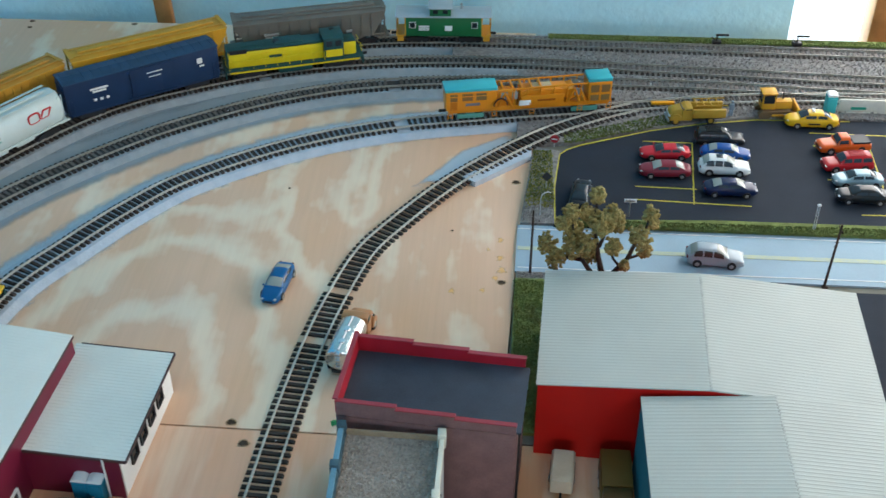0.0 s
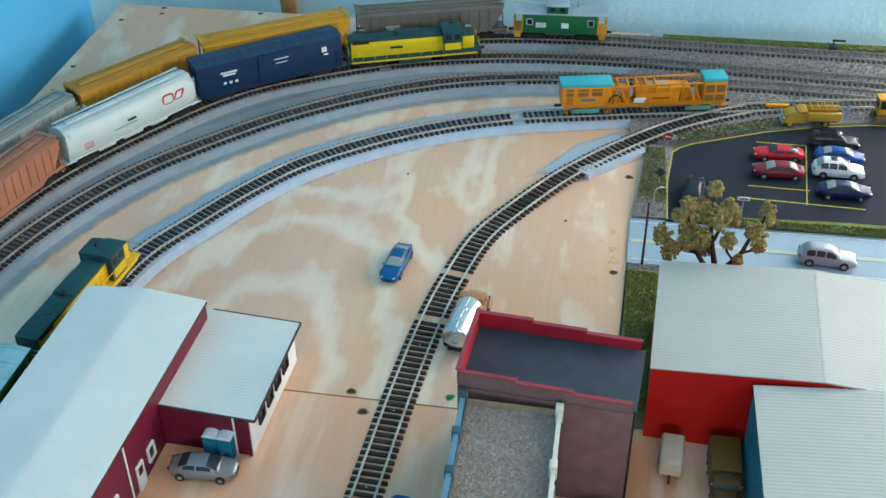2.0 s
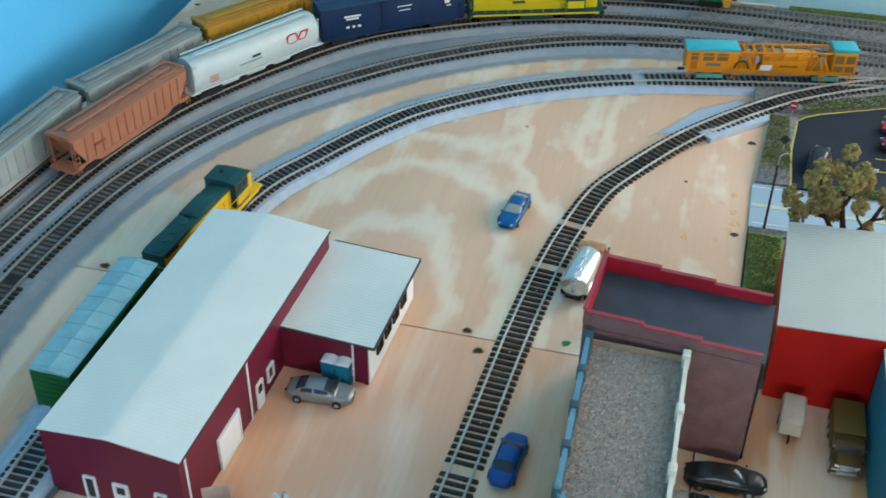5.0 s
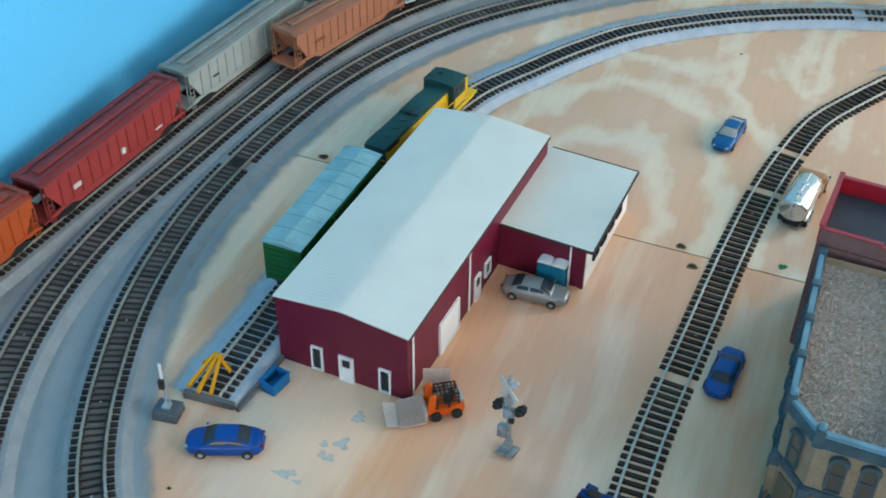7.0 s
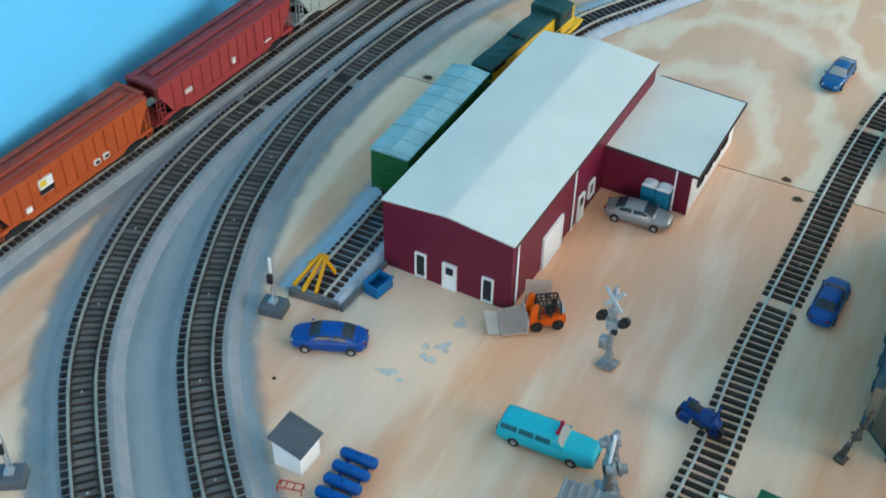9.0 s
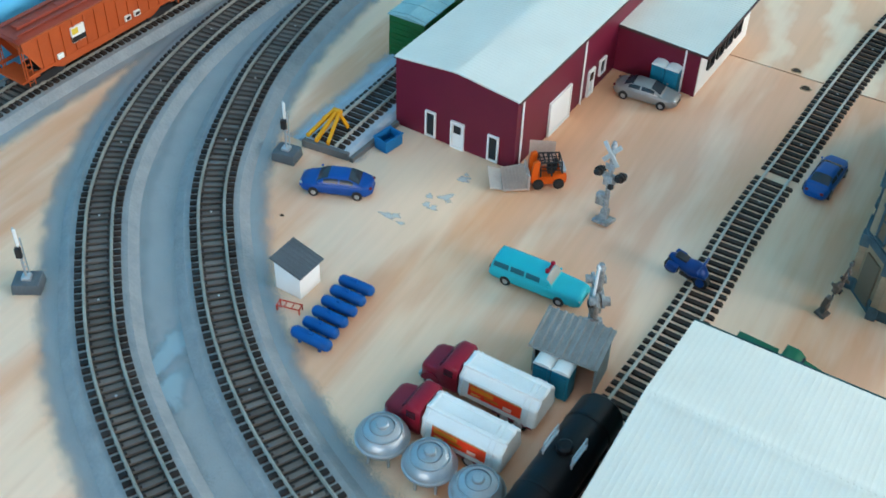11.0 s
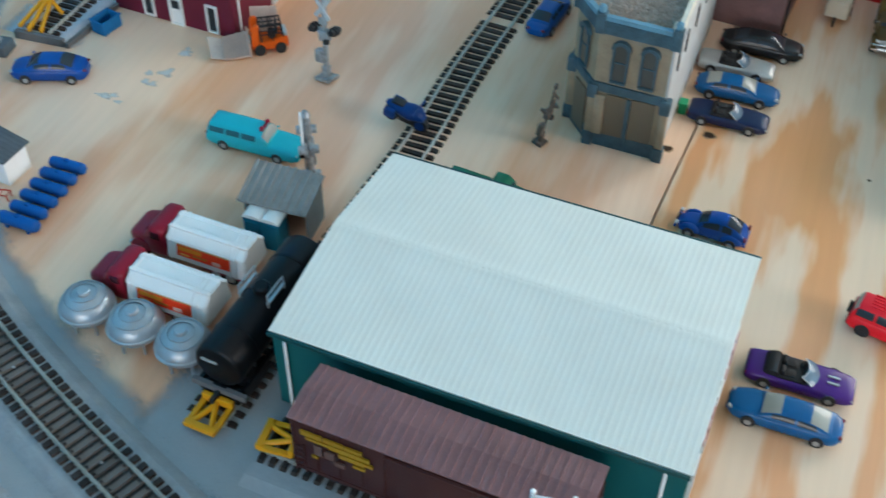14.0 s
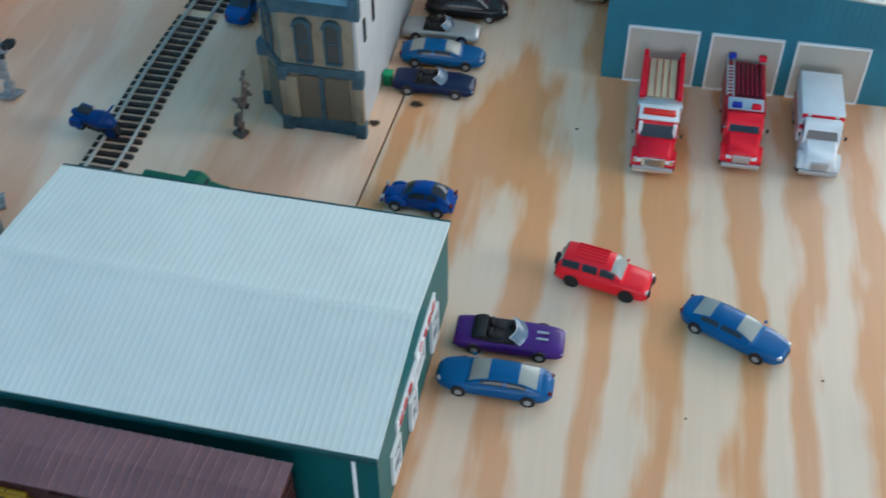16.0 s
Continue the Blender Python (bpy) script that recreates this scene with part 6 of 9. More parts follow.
# orange skid loader with a slatted bucket, at the corner of the shed
fl = thing("skid_loader", pose(-0.2400, 0.4690, 0, 0, 0, 215), "orange toy loader with black cage and pale beige slatted bucket", "loader")
ORG = paint(0.68, 0.10, 0.008, 0.4)
bm = bmesh.new()
side_prism(bm, [(-.0150, .0030), (.0075, .0030), (.0085, .0060), (.0060, .0092), (-.0050, .0098), (-.0120, .0125), (-.0155, .0115), (-.0160, .0060)], -.0070, .0070)
bmesh.ops.bevel(bm, geom=bm.edges[:], offset=.0007, segments=2, affect="EDGES")
part("body", bm, ORG, fl)
for s in (-1, 1):
    bm = bmesh.new()
    side_prism(bm, [(.0045, .0045), (.0095, .0040), (.0105, .0090), (.0090, .0225), (.0060, .0240), (.0040, .0225), (.0050, .0120)], s * .0058 - .0014, s * .0058 + .0014)
    bmesh.ops.bevel(bm, geom=bm.edges[:], offset=.0005, segments=1, affect="EDGES")
    part("lift_arm", bm, ORG, fl, "upright orange lift arm")
    rodpart("ram", (.0095, s * .0044, .0060), (.0125, s * .0044, .0120), .0008, SILVER, fl)
    for x, top in ((-.0125, .0215), (-.0050, .0222), (.0030, .0218)):
        rodpart("cage_post", (x, s * .0060, .0095), (x + .001, s * .0058, top), .0006, DARK, fl)
    for z in (.0150, .0180):
        rodpart("cage_rail", (-.0123, s * .0060, z), (.0032, s * .0060, z), .0004, DARK, fl)
    rodpart("cage_edge", (-.0120, s * .0058, .0216), (.0040, s * .0058, .0220), .0006, DARK, fl)
for k in range(6):
    rodpart("cage_bar", (-.0115 + k * .0030, -.0058, .0218), (-.0115 + k * .0030, .0058, .0218), .0005, DARK, fl)
boxpart("seat", (-.0050, 0, .0120), (0.0052, 0.0070, 0.0050), DARK, fl, 0.0008)
boxpart("seat_back", (-.0082, 0, .0160), (0.0018, 0.0070, 0.0070), DARK, fl, 0.0006)
boxpart("engine_cover", (-.0135, 0, .0130), (0.0036, 0.0110, 0.0030), SILVER, fl, 0.0006, "grey engine cover")
for x, r in ((-.0100, .0040), (.0048, .0040)):
    for s in (-1, 1):
        wheel(fl, x, s * .0076, r, .0034, s, DARK)
BUCK = mat("beige_bucket", (0.56, 0.42, 0.35), 0.7, var=0.15)
bm = bmesh.new()
loft(bm, [[(x, y, h + t) for y, h, t in ((-.0105, z0, 0), (.0105, z1, 0), (.0105, z1, .0009), (-.0105, z0, .0009))] for x, z0, z1 in ((.0115, .0088, .0016), (.0300, .0060, .0012))])
part("bucket", bm, BUCK, fl, "pale beige slatted bucket floor", smooth=0)
for k in range(8):
    bm = bmesh.new()
    x = .0125 + k * .0024
    loft(bm, [[(x + d, -.0104, .0087 - k * .0004), (x + d, .0104, .0026), (x + d, .0104, .0034), (x + d, -.0104, .0098 - k * .0004)] for d in (-.0005, .0005)])
    part("bucket_slat", bm, BUCK, fl, smooth=0)
bm = bmesh.new()
loft(bm, [[(x, y, h + t) for y, h, t in ((-.0085, z0, 0), (.0085, z1, 0), (.0085, z1, .0010), (-.0085, z0, .0010))] for x, z0, z1 in ((.0300, .0060, .0006), (.0395, .0095, .0030))])
part("bucket_lip", bm, mat("grey_beige", (0.47, 0.43, 0.39), 0.7, var=0.15), fl, "grey-beige bucket lip", smooth=0)
bm = bmesh.new()
side_prism(bm, [(.0112, .0010), (.0124, .0010), (.0124, .0135), (.0112, .0135)], -.0105, .0105)
part("bucket_back", bm, BUCK, fl, smooth=0)
bm = bmesh.new()
box(bm, (0, 0, .0105), (.0190, .0010, .0210), .0002)
solid("leaning_panel", bm, BUCK, "small beige panel standing at the corner of the shed", "panel", m=pose(-0.2490, 0.4850, 0, -10, 0, 24))

# blue motorcycle on the bare track
mo = thing("motorcycle", pose(-0.1150, 0.4230, 0.0020, 0, 10, -6) @ Matrix.Diagonal((1.12, 1.6, 1.2, 1)), "dark blue toy motorcycle lying on the bare track", "motorcycle")
MB = paint(0.003, 0.035, 0.16)
for x in (-.0095, .0095):
    bm = bmesh.new()
    rod(bm, (x, -.0014, .0048), (x, .0014, .0048), .0048, seg=16)
    w = part("wheel", bm, TYRE, mo)
    bm = bmesh.new()
    rod(bm, (x, -.0016, .0048), (x, .0016, .0048), .0028, seg=12)
    part("rim", bm, MB, w)
bm = bmesh.new()
loft(bm, [[(x, w * math.cos(2 * math.pi * i / 10), zc + h * math.sin(2 * math.pi * i / 10)) for i in range(10)] for x, w, zc, h in
          ((-.0135, .0012, .0105, .0012), (-.0095, .0030, .0105, .0026), (-.003, .0034, .0100, .0040), (.003, .0042, .0105, .0046), (.0075, .0036, .0110, .0036), (.0115, .0018, .0095, .0020))])
part("fairing", bm, MB, mo, smooth=60)
boxpart("engine", (0, 0, .0062), (0.0080, 0.0050, 0.0050), DARK, mo, 0.0008)
boxpart("saddle", (-.0060, 0, .0135), (0.0080, 0.0040, 0.0018), DARK, mo, 0.0007)
rodpart("handlebar", (.0065, -.0058, .0150), (.0065, .0058, .0150), .0006, MB, mo)
for s in (-1, 1):
    boxpart("pannier", (-.0085, s * .0042, .0085), (0.0070, 0.0026, 0.0050), MB, mo, 0.0007)

# green lorry half hidden behind the warehouse, cream caravan, yellow-brown skip
t, x0 = lorry((-0.0370, 0.3690, -6), "dark green toy tractor half hidden by the warehouse", 0.060, 0.0220, paint(0.015, 0.13, 0.07, 0.5), 0.0130, 0.0225, 0.0180, name="green_truck", mirrors=False)
boxpart("load_bed", (-.0175, 0, .0120), (0.0260, 0.0220, 0.0050), paint(0.015, 0.13, 0.07, 0.5), t, 0.0006)
cv = thing("caravan", pose(0.1350, 0.6620, 0, 0, 0, -95) @ Matrix.Scale(0.88, 4), "cream toy camping trailer with a tow bar", "trailer")
bm = bmesh.new()
n = []
for x, w, h0, h1 in ((-.0195, .0080, .0060, .0205), (-.0170, .0100, .0042, .0232), (.0120, .0100, .0042, .0232), (.0160, .0088, .0060, .0205)):
    n.append([(x, -w, h0), (x, w, h0), (x, w, h1 - .002), (x, w * .8, h1), (x, -w * .8, h1), (x, -w, h1 - .002)])
loft(bm, n)
part("shell", bm, mat("caravan_cream", (0.56, 0.48, 0.36), 0.5, var=0.1), cv, smooth=45)
rodpart("tow_bar", (.0155, 0, .0058), (.0235, 0, .0058), .0010, DARK, cv)
for s in (-1, 1):
    wheel(cv, -.002, s * .0092, .0042, .003, s, SILVER)
    boxpart("side_window", (-.003, s * .0101, .0160), (0.0110, 0.0006, 0.0050), CARGLASS, cv)
rodpart("jockey_wheel", (.0200, 0, 0), (.0200, 0, .0055), .0008, DARK, cv)


# ---------------------------------------------------------------- rolling stock
RAILTOP = 0.0091


def on_line(line, s, half, z=RAILTOP, turn=0):
    x0, y0, _ = at_s(line, s - half)
    x1, y1, _ = at_s(line, s + half)
    return pose((x0 + x1) / 2, (y0 + y1) / 2, z, 0, 0, math.degrees(math.atan2(y1 - y0, x1 - x0)) + turn)


def bogie(parent, x, material, half=0.0115, r=0.0048):
    """A two-axle truck: side frames, bolster, wheels."""
    hold = new("bogie")
    hold.empty_display_size = 0.005
    hold.parent = parent
    hold.location = (x, 0, 0)
    for s in (-1, 1):
        bm = bmesh.new()
        side_prism(bm, [(-half - .003, .0062), (-half - .003, .0034), (-half + .003, .0030), (-.004, .0016), (.004, .0016), (half - .003, .0030), (half + .003, .0034), (half + .003, .0062), (.005, .0086), (-.005, .0086)],
                   s * .0118 - .0010, s * .0118 + .0010)
        part("side_frame", bm, material, hold, smooth=0)
        for k in (-1, 1):
            bm = bmesh.new()
            rod(bm, (k * half, s * .0078, r), (k * half, s * .0100, r), r, seg=16)
            part("wheel", bm, DARK, hold)
    boxpart("bolster", (0, 0, .0072), (0.0060, 0.0215, 0.0036), material, hold)


def coupler(parent, x, s):
    boxpart("coupler", (x + s * .0040, 0, .0085), (0.0080, 0.0026, 0.0030), DARK, parent, 0.0006)


def ladder(parent, x, y, z0, z1, material, n=5, wide=0.0050, axis="x"):
    bm = bmesh.new()
    d = (wide / 2, 0) if axis == "x" else (0, wide / 2)
    for s in (-1, 1):
        rod(bm, (x + s * d[0], y + s * d[1], z0), (x + s * d[0], y + s * d[1], z1), .00045, seg=6)
    for i in range(n):
        z = z0 + (z1 - z0) * (i + .5) / n
        rod(bm, (x - d[0], y - d[1], z), (x + d[0], y + d[1], z), .0004, seg=6)
    part("ladder", bm, material, parent)


def hopper(line, s, L, colour, label, roof=None, ribs=13, smooth_side=False, marks=(), z=RAILTOP):
    """Covered hopper: sloped end bays, ribbed sides, hatch trough on the roof."""
    half = L / 2
    m = colour if isinstance(colour, bpy.types.Material) else mat("hopper_paint", colour, 0.5, var=0.10, size=0.02, bump=0.00012)
    rm = mat("hopper_roof", roof, 0.6, var=0.12, size=0.02) if roof else m
    h = thing("hopper_wagon", on_line(line, s, half * .62, z), label, "hopper wagon", "hopper train")
    hw, top = 0.0165, 0.0440
    bm = bmesh.new()
    side_prism(bm, [(-half * .58, .0080), (half * .58, .0080), (half * .74, .0150), (half * .90, .0370), (half * .92, top), (-half * .92, top), (-half * .90, .0370), (-half * .74, .0150)], -hw + .0006, hw - .0006)
    part("hull", bm, m, h, smooth=0)
    for sd in (-1, 1):
        bm = bmesh.new()
        if smooth_side:
            pts = [(-half * .97, .0160), (half * .97, .0160), (half * .97, top), (-half * .97, top)]
        else:
            pts = [(-half * .81, .0150), (half * .81, .0150), (half * .90, .0285), (half * .955, .0350), (half * .97, top), (-half * .97, top), (-half * .955, .0350), (-half * .90, .0285)]
        side_prism(bm, pts, sd * hw - .0006, sd * hw + .0006)
        part("side_sheet", bm, m, h, smooth=0)
        boxpart("side_sill", (0, sd * hw, .0146), (L * .96, 0.0022, 0.0022), m, h)
        boxpart("top_chord", (0, sd * (hw + .0004), top - .0008), (L * .97, 0.0020, 0.0022), m, h)
        for i in range(ribs):
            x = (i - (ribs - 1) / 2) * L * .79 / (ribs - 1)
            boxpart("rib", (x, sd * (hw + .0010), .0295), (0.0011, 0.0014, 0.0270), m, h)
        ladder(h, half * .94, sd * (hw + .0004), .0070, .0380, m, 6)
        ladder(h, -half * .94, sd * (hw + .0004), .0070, .0380, m, 6)
    bm = bmesh.new()
    loft(bm, [[(x, -hw - .0008, top), (x, -hw * .5, top + .0024), (x, 0, top + .0030), (x, hw * .5, top + .0024), (x, hw + .0008, top), (x, 0, top - .0010)] for x in (-half * .985, half * .985)])
    part("roof", bm, rm, h, smooth=0)
    boxpart("hatch_trough", (0, 0, top + .0040), (L * .86, 0.0078, 0.0022), rm, h, 0.0003)
    for sd in (-1, 1):
        boxpart("running_board", (0, sd * .0098, top + .0036), (L * .94, 0.0036, 0.0007), rm, h)
    for i in range(9):
        boxpart("hatch_clamp", ((i - 4) * L * .095, 0, top + .0053), (0.0012, 0.0085, 0.0006), rm, h)
    for x in (-half * .42, 0, half * .42):
        bm = bmesh.new()
        box(bm, (x, 0, .0065), (L * .14, 0.0190, 0.0075), 0.0006)
        part("discharge_chute", bm, m, h)
    for k in (-1, 1):
        boxpart("end_walk", (k * half * .965, 0, top + .0036), (L * .026, 0.0300, 0.0006), rm, h)
        boxpart("end_platform", (k * half * .93, 0, .0105), (L * .10, 0.0300, 0.0014), m, h)
        bogie(h, k * half * .70, DARK)
        coupler(h, k * half * .98, k)
        for sd in (-1, 1):
            rodpart("end_post", (k * half * .965, sd * .0130, .0105), (k * half * .965, sd * .0130, top), .0007, m, h)
    for name, x, zz, w, hh, c, rnd in marks:
        for sd in (-1, 1):
            if rnd:
                bm = bmesh.new()
                rod(bm, (x, sd * (hw + .0012), zz), (x, sd * (hw + .0021), zz), w / 2, seg=24)
                part(name, bm, paint(*c), h)
            else:
                boxpart(name, (x, sd * (hw + .0014), zz), (w, 0.0022 if name.endswith("_mark") else 0.0018, hh), paint(*c), h)
    return h


def boxcar(line, s, L, colour, label, roof=None, marks=(), z=RAILTOP, high=0.0455, ribs=8, turn=0, seams=True):
    half, hw = L / 2, 0.0160
    m = mat("boxcar_paint", colour, 0.5, var=0.12, size=0.02, bump=0.00012)
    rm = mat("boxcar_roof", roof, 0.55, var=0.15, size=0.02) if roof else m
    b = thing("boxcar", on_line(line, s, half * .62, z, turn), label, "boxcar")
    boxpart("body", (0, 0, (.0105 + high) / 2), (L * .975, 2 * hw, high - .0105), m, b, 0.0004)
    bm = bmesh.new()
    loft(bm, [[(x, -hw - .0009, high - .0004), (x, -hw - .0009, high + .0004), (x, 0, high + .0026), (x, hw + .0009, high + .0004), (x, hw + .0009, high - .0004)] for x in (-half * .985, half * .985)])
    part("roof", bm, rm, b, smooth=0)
    for i in range(ribs * 2 + 1):
        x = (i - ribs) * L * .93 / (2 * ribs)
        bm = bmesh.new()
        loft(bm, [[(x + d, -hw - .0009, high + .0002), (x + d, -hw - .0009, high + .0009), (x + d, 0, high + .0031), (x + d, hw + .0009, high + .0009), (x + d, hw + .0009, high + .0002), (x + d, 0, high + .0022)] for d in (-.0005, .0005)])
        part("roof_rib", bm, rm, b, smooth=0)
    for sd in (-1, 1):
        if seams:
            for i in range(13):
                x = (i - 6) * L * .95 / 12
                if abs(x) > .022:
                    boxpart("side_rib", (x, sd * hw, (.0105 + high) / 2), (0.0008, 0.0010, high - .0125), m, b)
        boxpart("door", (.002, sd * (hw + .0006), (.012 + high) / 2), (0.0360, 0.0014, high - .0150), m, b, 0.0003)
        for zz in (.0115, high - .0025):
            boxpart("door_rail", (0.0090, sd * (hw + .0010), zz), (0.0620, 0.0016, 0.0012), m, b)
        boxpart("side_sill", (0, sd * (hw - .0004), .0102), (L * .96, 0.0014, 0.0024), m, b)
        ladder(b, half * .92, sd * (hw + .0006), .0080, .0300, m, 5)
        ladder(b, -half * .92, sd * (hw + .0006), .0080, .0300, m, 5)
    for k in (-1, 1):
        for i in range(6):
            boxpart("end_rib", (k * half * .978, 0, .0150 + i * .0050), (0.0014, 0.0280, 0.0020), m, b, 0.0004)
        bogie(b, k * half * .68, DARK)
        coupler(b, k * half * .98, k)
    boxpart("underframe", (0, 0, .0090), (L * .94, 0.0110, 0.0034), DARK, b)
    for name, x, zz, w, hh, c in marks:
        for sd in (-1, 1):
            boxpart(name, (x * -sd, sd * (hw + .0012), zz), (w, 0.0010, hh), paint(*c), b)
    return b


def span(line, pts, p, q):
    """Middle and length of a wagon between two places on a line."""
    a, b = near_s(pts, *p), near_s(pts, *q)
    return (a + b) / 2, b - a - 0.0085


# the standing hopper train on the outer track
WHT = (0.75, 0.74, 0.70, 0.5)
cuts = [(-0.634, 0.350), (-0.619, 0.525), (-0.601, 0.7145), (-0.572, 0.914), (-0.512, 1.078), (-0.411, 1.212), (-0.2485, 1.318), (-0.060, 1.3735)]
stock = [
    ((0.46, 0.085, 0.020), (0.33, 0.060, 0.035), "orange-brown ribbed covered hopper with a white placard", [("placard", -.030, .0300, .0130, .0130, WHT, 0), ("placard_mark", -.030, .0262, .0130, .0045, (0.02, .02, .02, .5), 0), ("placard_mark", -.033, .0330, .0060, .0050, (.70, .50, .05, .5), 0), ("data_plate", .020, .0195, .0060, .0044, WHT, 0), ("plate_mark", .020, .0195, .0042, .0026, (0.03, .02, .02, .5), 0), ("data_plate", .030, .0195, .0060, .0044, WHT, 0), ("plate_mark", .030, .0195, .0042, .0026, (0.03, .02, .02, .5), 0), ("data_plate", -.050, .0190, .0055, .0040, WHT, 0)]),
    ((0.35, 0.048, 0.045), (0.25, 0.045, 0.048), "faded red ribbed covered hopper with small white marks", [("number_bar", -.055, .0265, .0085, .0012, WHT, 0), ("number_bar", -.055, .0243, .0085, .0012, WHT, 0), ("data_plate", .004, .0235, .0040, .0050, WHT, 0), ("number_bar", .052, .0195, .0090, .0010, WHT, 0)]),
    ((0.36, 0.40, 0.37), (0.27, 0.29, 0.27), "light grey ribbed covered hopper", [("number_bar", -.055, .0265, .0080, .0010, (.12, .12, .12, .5), 0)]),
    ((0.38, 0.42, 0.39), (0.28, 0.30, 0.28), "pale grey ribbed covered hopper", [("number_bar", -.050, .0265, .0080, .0010, (.12, .12, .12, .5), 0)]),
    ((0.58, 0.28, 0.030), (0.50, 0.25, 0.035), "golden-brown ribbed covered hopper", []),
    ((0.74, 0.37, 0.028), (0.62, 0.32, 0.035), "mustard yellow covered hopper with a round emblem", [("emblem", .006, .0300, .0215, .0215, WHT, 1), ("emblem_leaf", .006, .0295, .0110, .0050, (0.30, .16, .03, .5), 0)]),
    ((0.155, 0.140, 0.115), (0.18, 0.165, 0.14), "dark grey ribbed covered hopper", [("number_bar", -.048, .0290, .0180, .0026, (.40, .40, .38, .5), 0), ("number_bar", -.048, .0250, .0160, .0026, (.40, .40, .38, .5), 0), ("data_plate", .046, .0230, .0070, .0030, (.40, .40, .38, .5), 0)]),
]
for (a, b), (col, rf, lb, mk) in zip(zip(cuts, cuts[1:]), stock):
    s, L = span(LINE_A, A_PTS, a, b)
    hopper(LINE_A, s, L, col, lb, rf, 13, marks=mk)

# caboose at the end of it
sc, L = span(LINE_A, A_PTS, (-0.058, 1.373), (0.072, 1.380))
CG = mat("caboose_green", (0.012, 0.14, 0.045), 0.45, var=0.08)
CY = paint(0.62, 0.30, 0.03, 0.5)
cb = thing("caboose", on_line(LINE_A, sc, 0.035), "green caboose with yellow ends and silver roof", "caboose")
boxpart("body", (0, 0, .0235), (0.0930, 0.0320, 0.0250), CG, cb, 0.0004)
for k in (-1, 1):
    boxpart("end_wall", (k * .0470, 0, .0235), (0.0014, 0.0318, 0.0248), CY, cb)
    boxpart("platform", (k * .0525, 0, .0115), (0.0115, 0.0310, 0.0016), CY, cb)
    for sd in (-1, 1):
        rodpart("railing", (k * .0575, sd * .0150, .0115), (k * .0575, sd * .0150, .0240), .0007, CY, cb)
        boxpart("steps", (k * .0530, sd * .0150, .0080), (0.0080, 0.0040, 0.0060), CY, cb)
        boxpart("window", (k * .0380, sd * .0162, .0260), (0.0065, 0.0008, 0.0070), WINDOW, cb)
        boxpart("window_trim", (k * .0380, sd * .0160, .0260), (0.0078, 0.0008, 0.0083), WHITE, cb)
    rodpart("railing", (k * .0575, -.0150, .0220), (k * .0575, .0150, .0220), .0007, CY, cb)
    ladder(cb, k * .0580, -.006, .012, .036, CY, 6, axis="y")
    bogie(cb, k * .0330, DARK, 0.0100)
    coupler(cb, k * .0570, k)
for sd in (-1, 1):
    boxpart("emblem", (.006, sd * .0163, .0220), (0.0090, 0.0008, 0.0065), WHITE, cb)
    for k in range(3):
        boxpart("number_bar", (.024 * sd, sd * .0163, .0245 - k * .0024), (0.0130, 0.0008, 0.0013), WHITE, cb)
CR = mat("silver_roof", (0.42, 0.46, 0.48), 0.5, 0.2, var=0.08)
bm = bmesh.new()
loft(bm, [[(x, -.0172, .0360), (x, -.0172, .0366), (x, -.009, .0385), (x, 0, .0392), (x, .009, .0385), (x, .0172, .0366), (x, .0172, .0360)] for x in (-.0590, .0590)])
part("roof", bm, CR, cb, "silver curved roof", smooth=0)
boxpart("cupola", (-.004, 0, .0420), (0.0260, 0.0310, 0.0090), CG, cb, 0.0004, "green cupola")
boxpart("cupola_roof", (-.004, 0, .0473), (0.0300, 0.0335, 0.0014), CR, cb, 0.0004)
for sd in (-1, 1):
    for x in (-.010, .002):
        boxpart("cupola_window", (x, sd * .0156, .0430), (0.0060, 0.0008, 0.0046), WINDOW, cb)
rodpart("chimney", (.022, .004, .038), (.022, .004, .046), .0014, SILVER, cb)


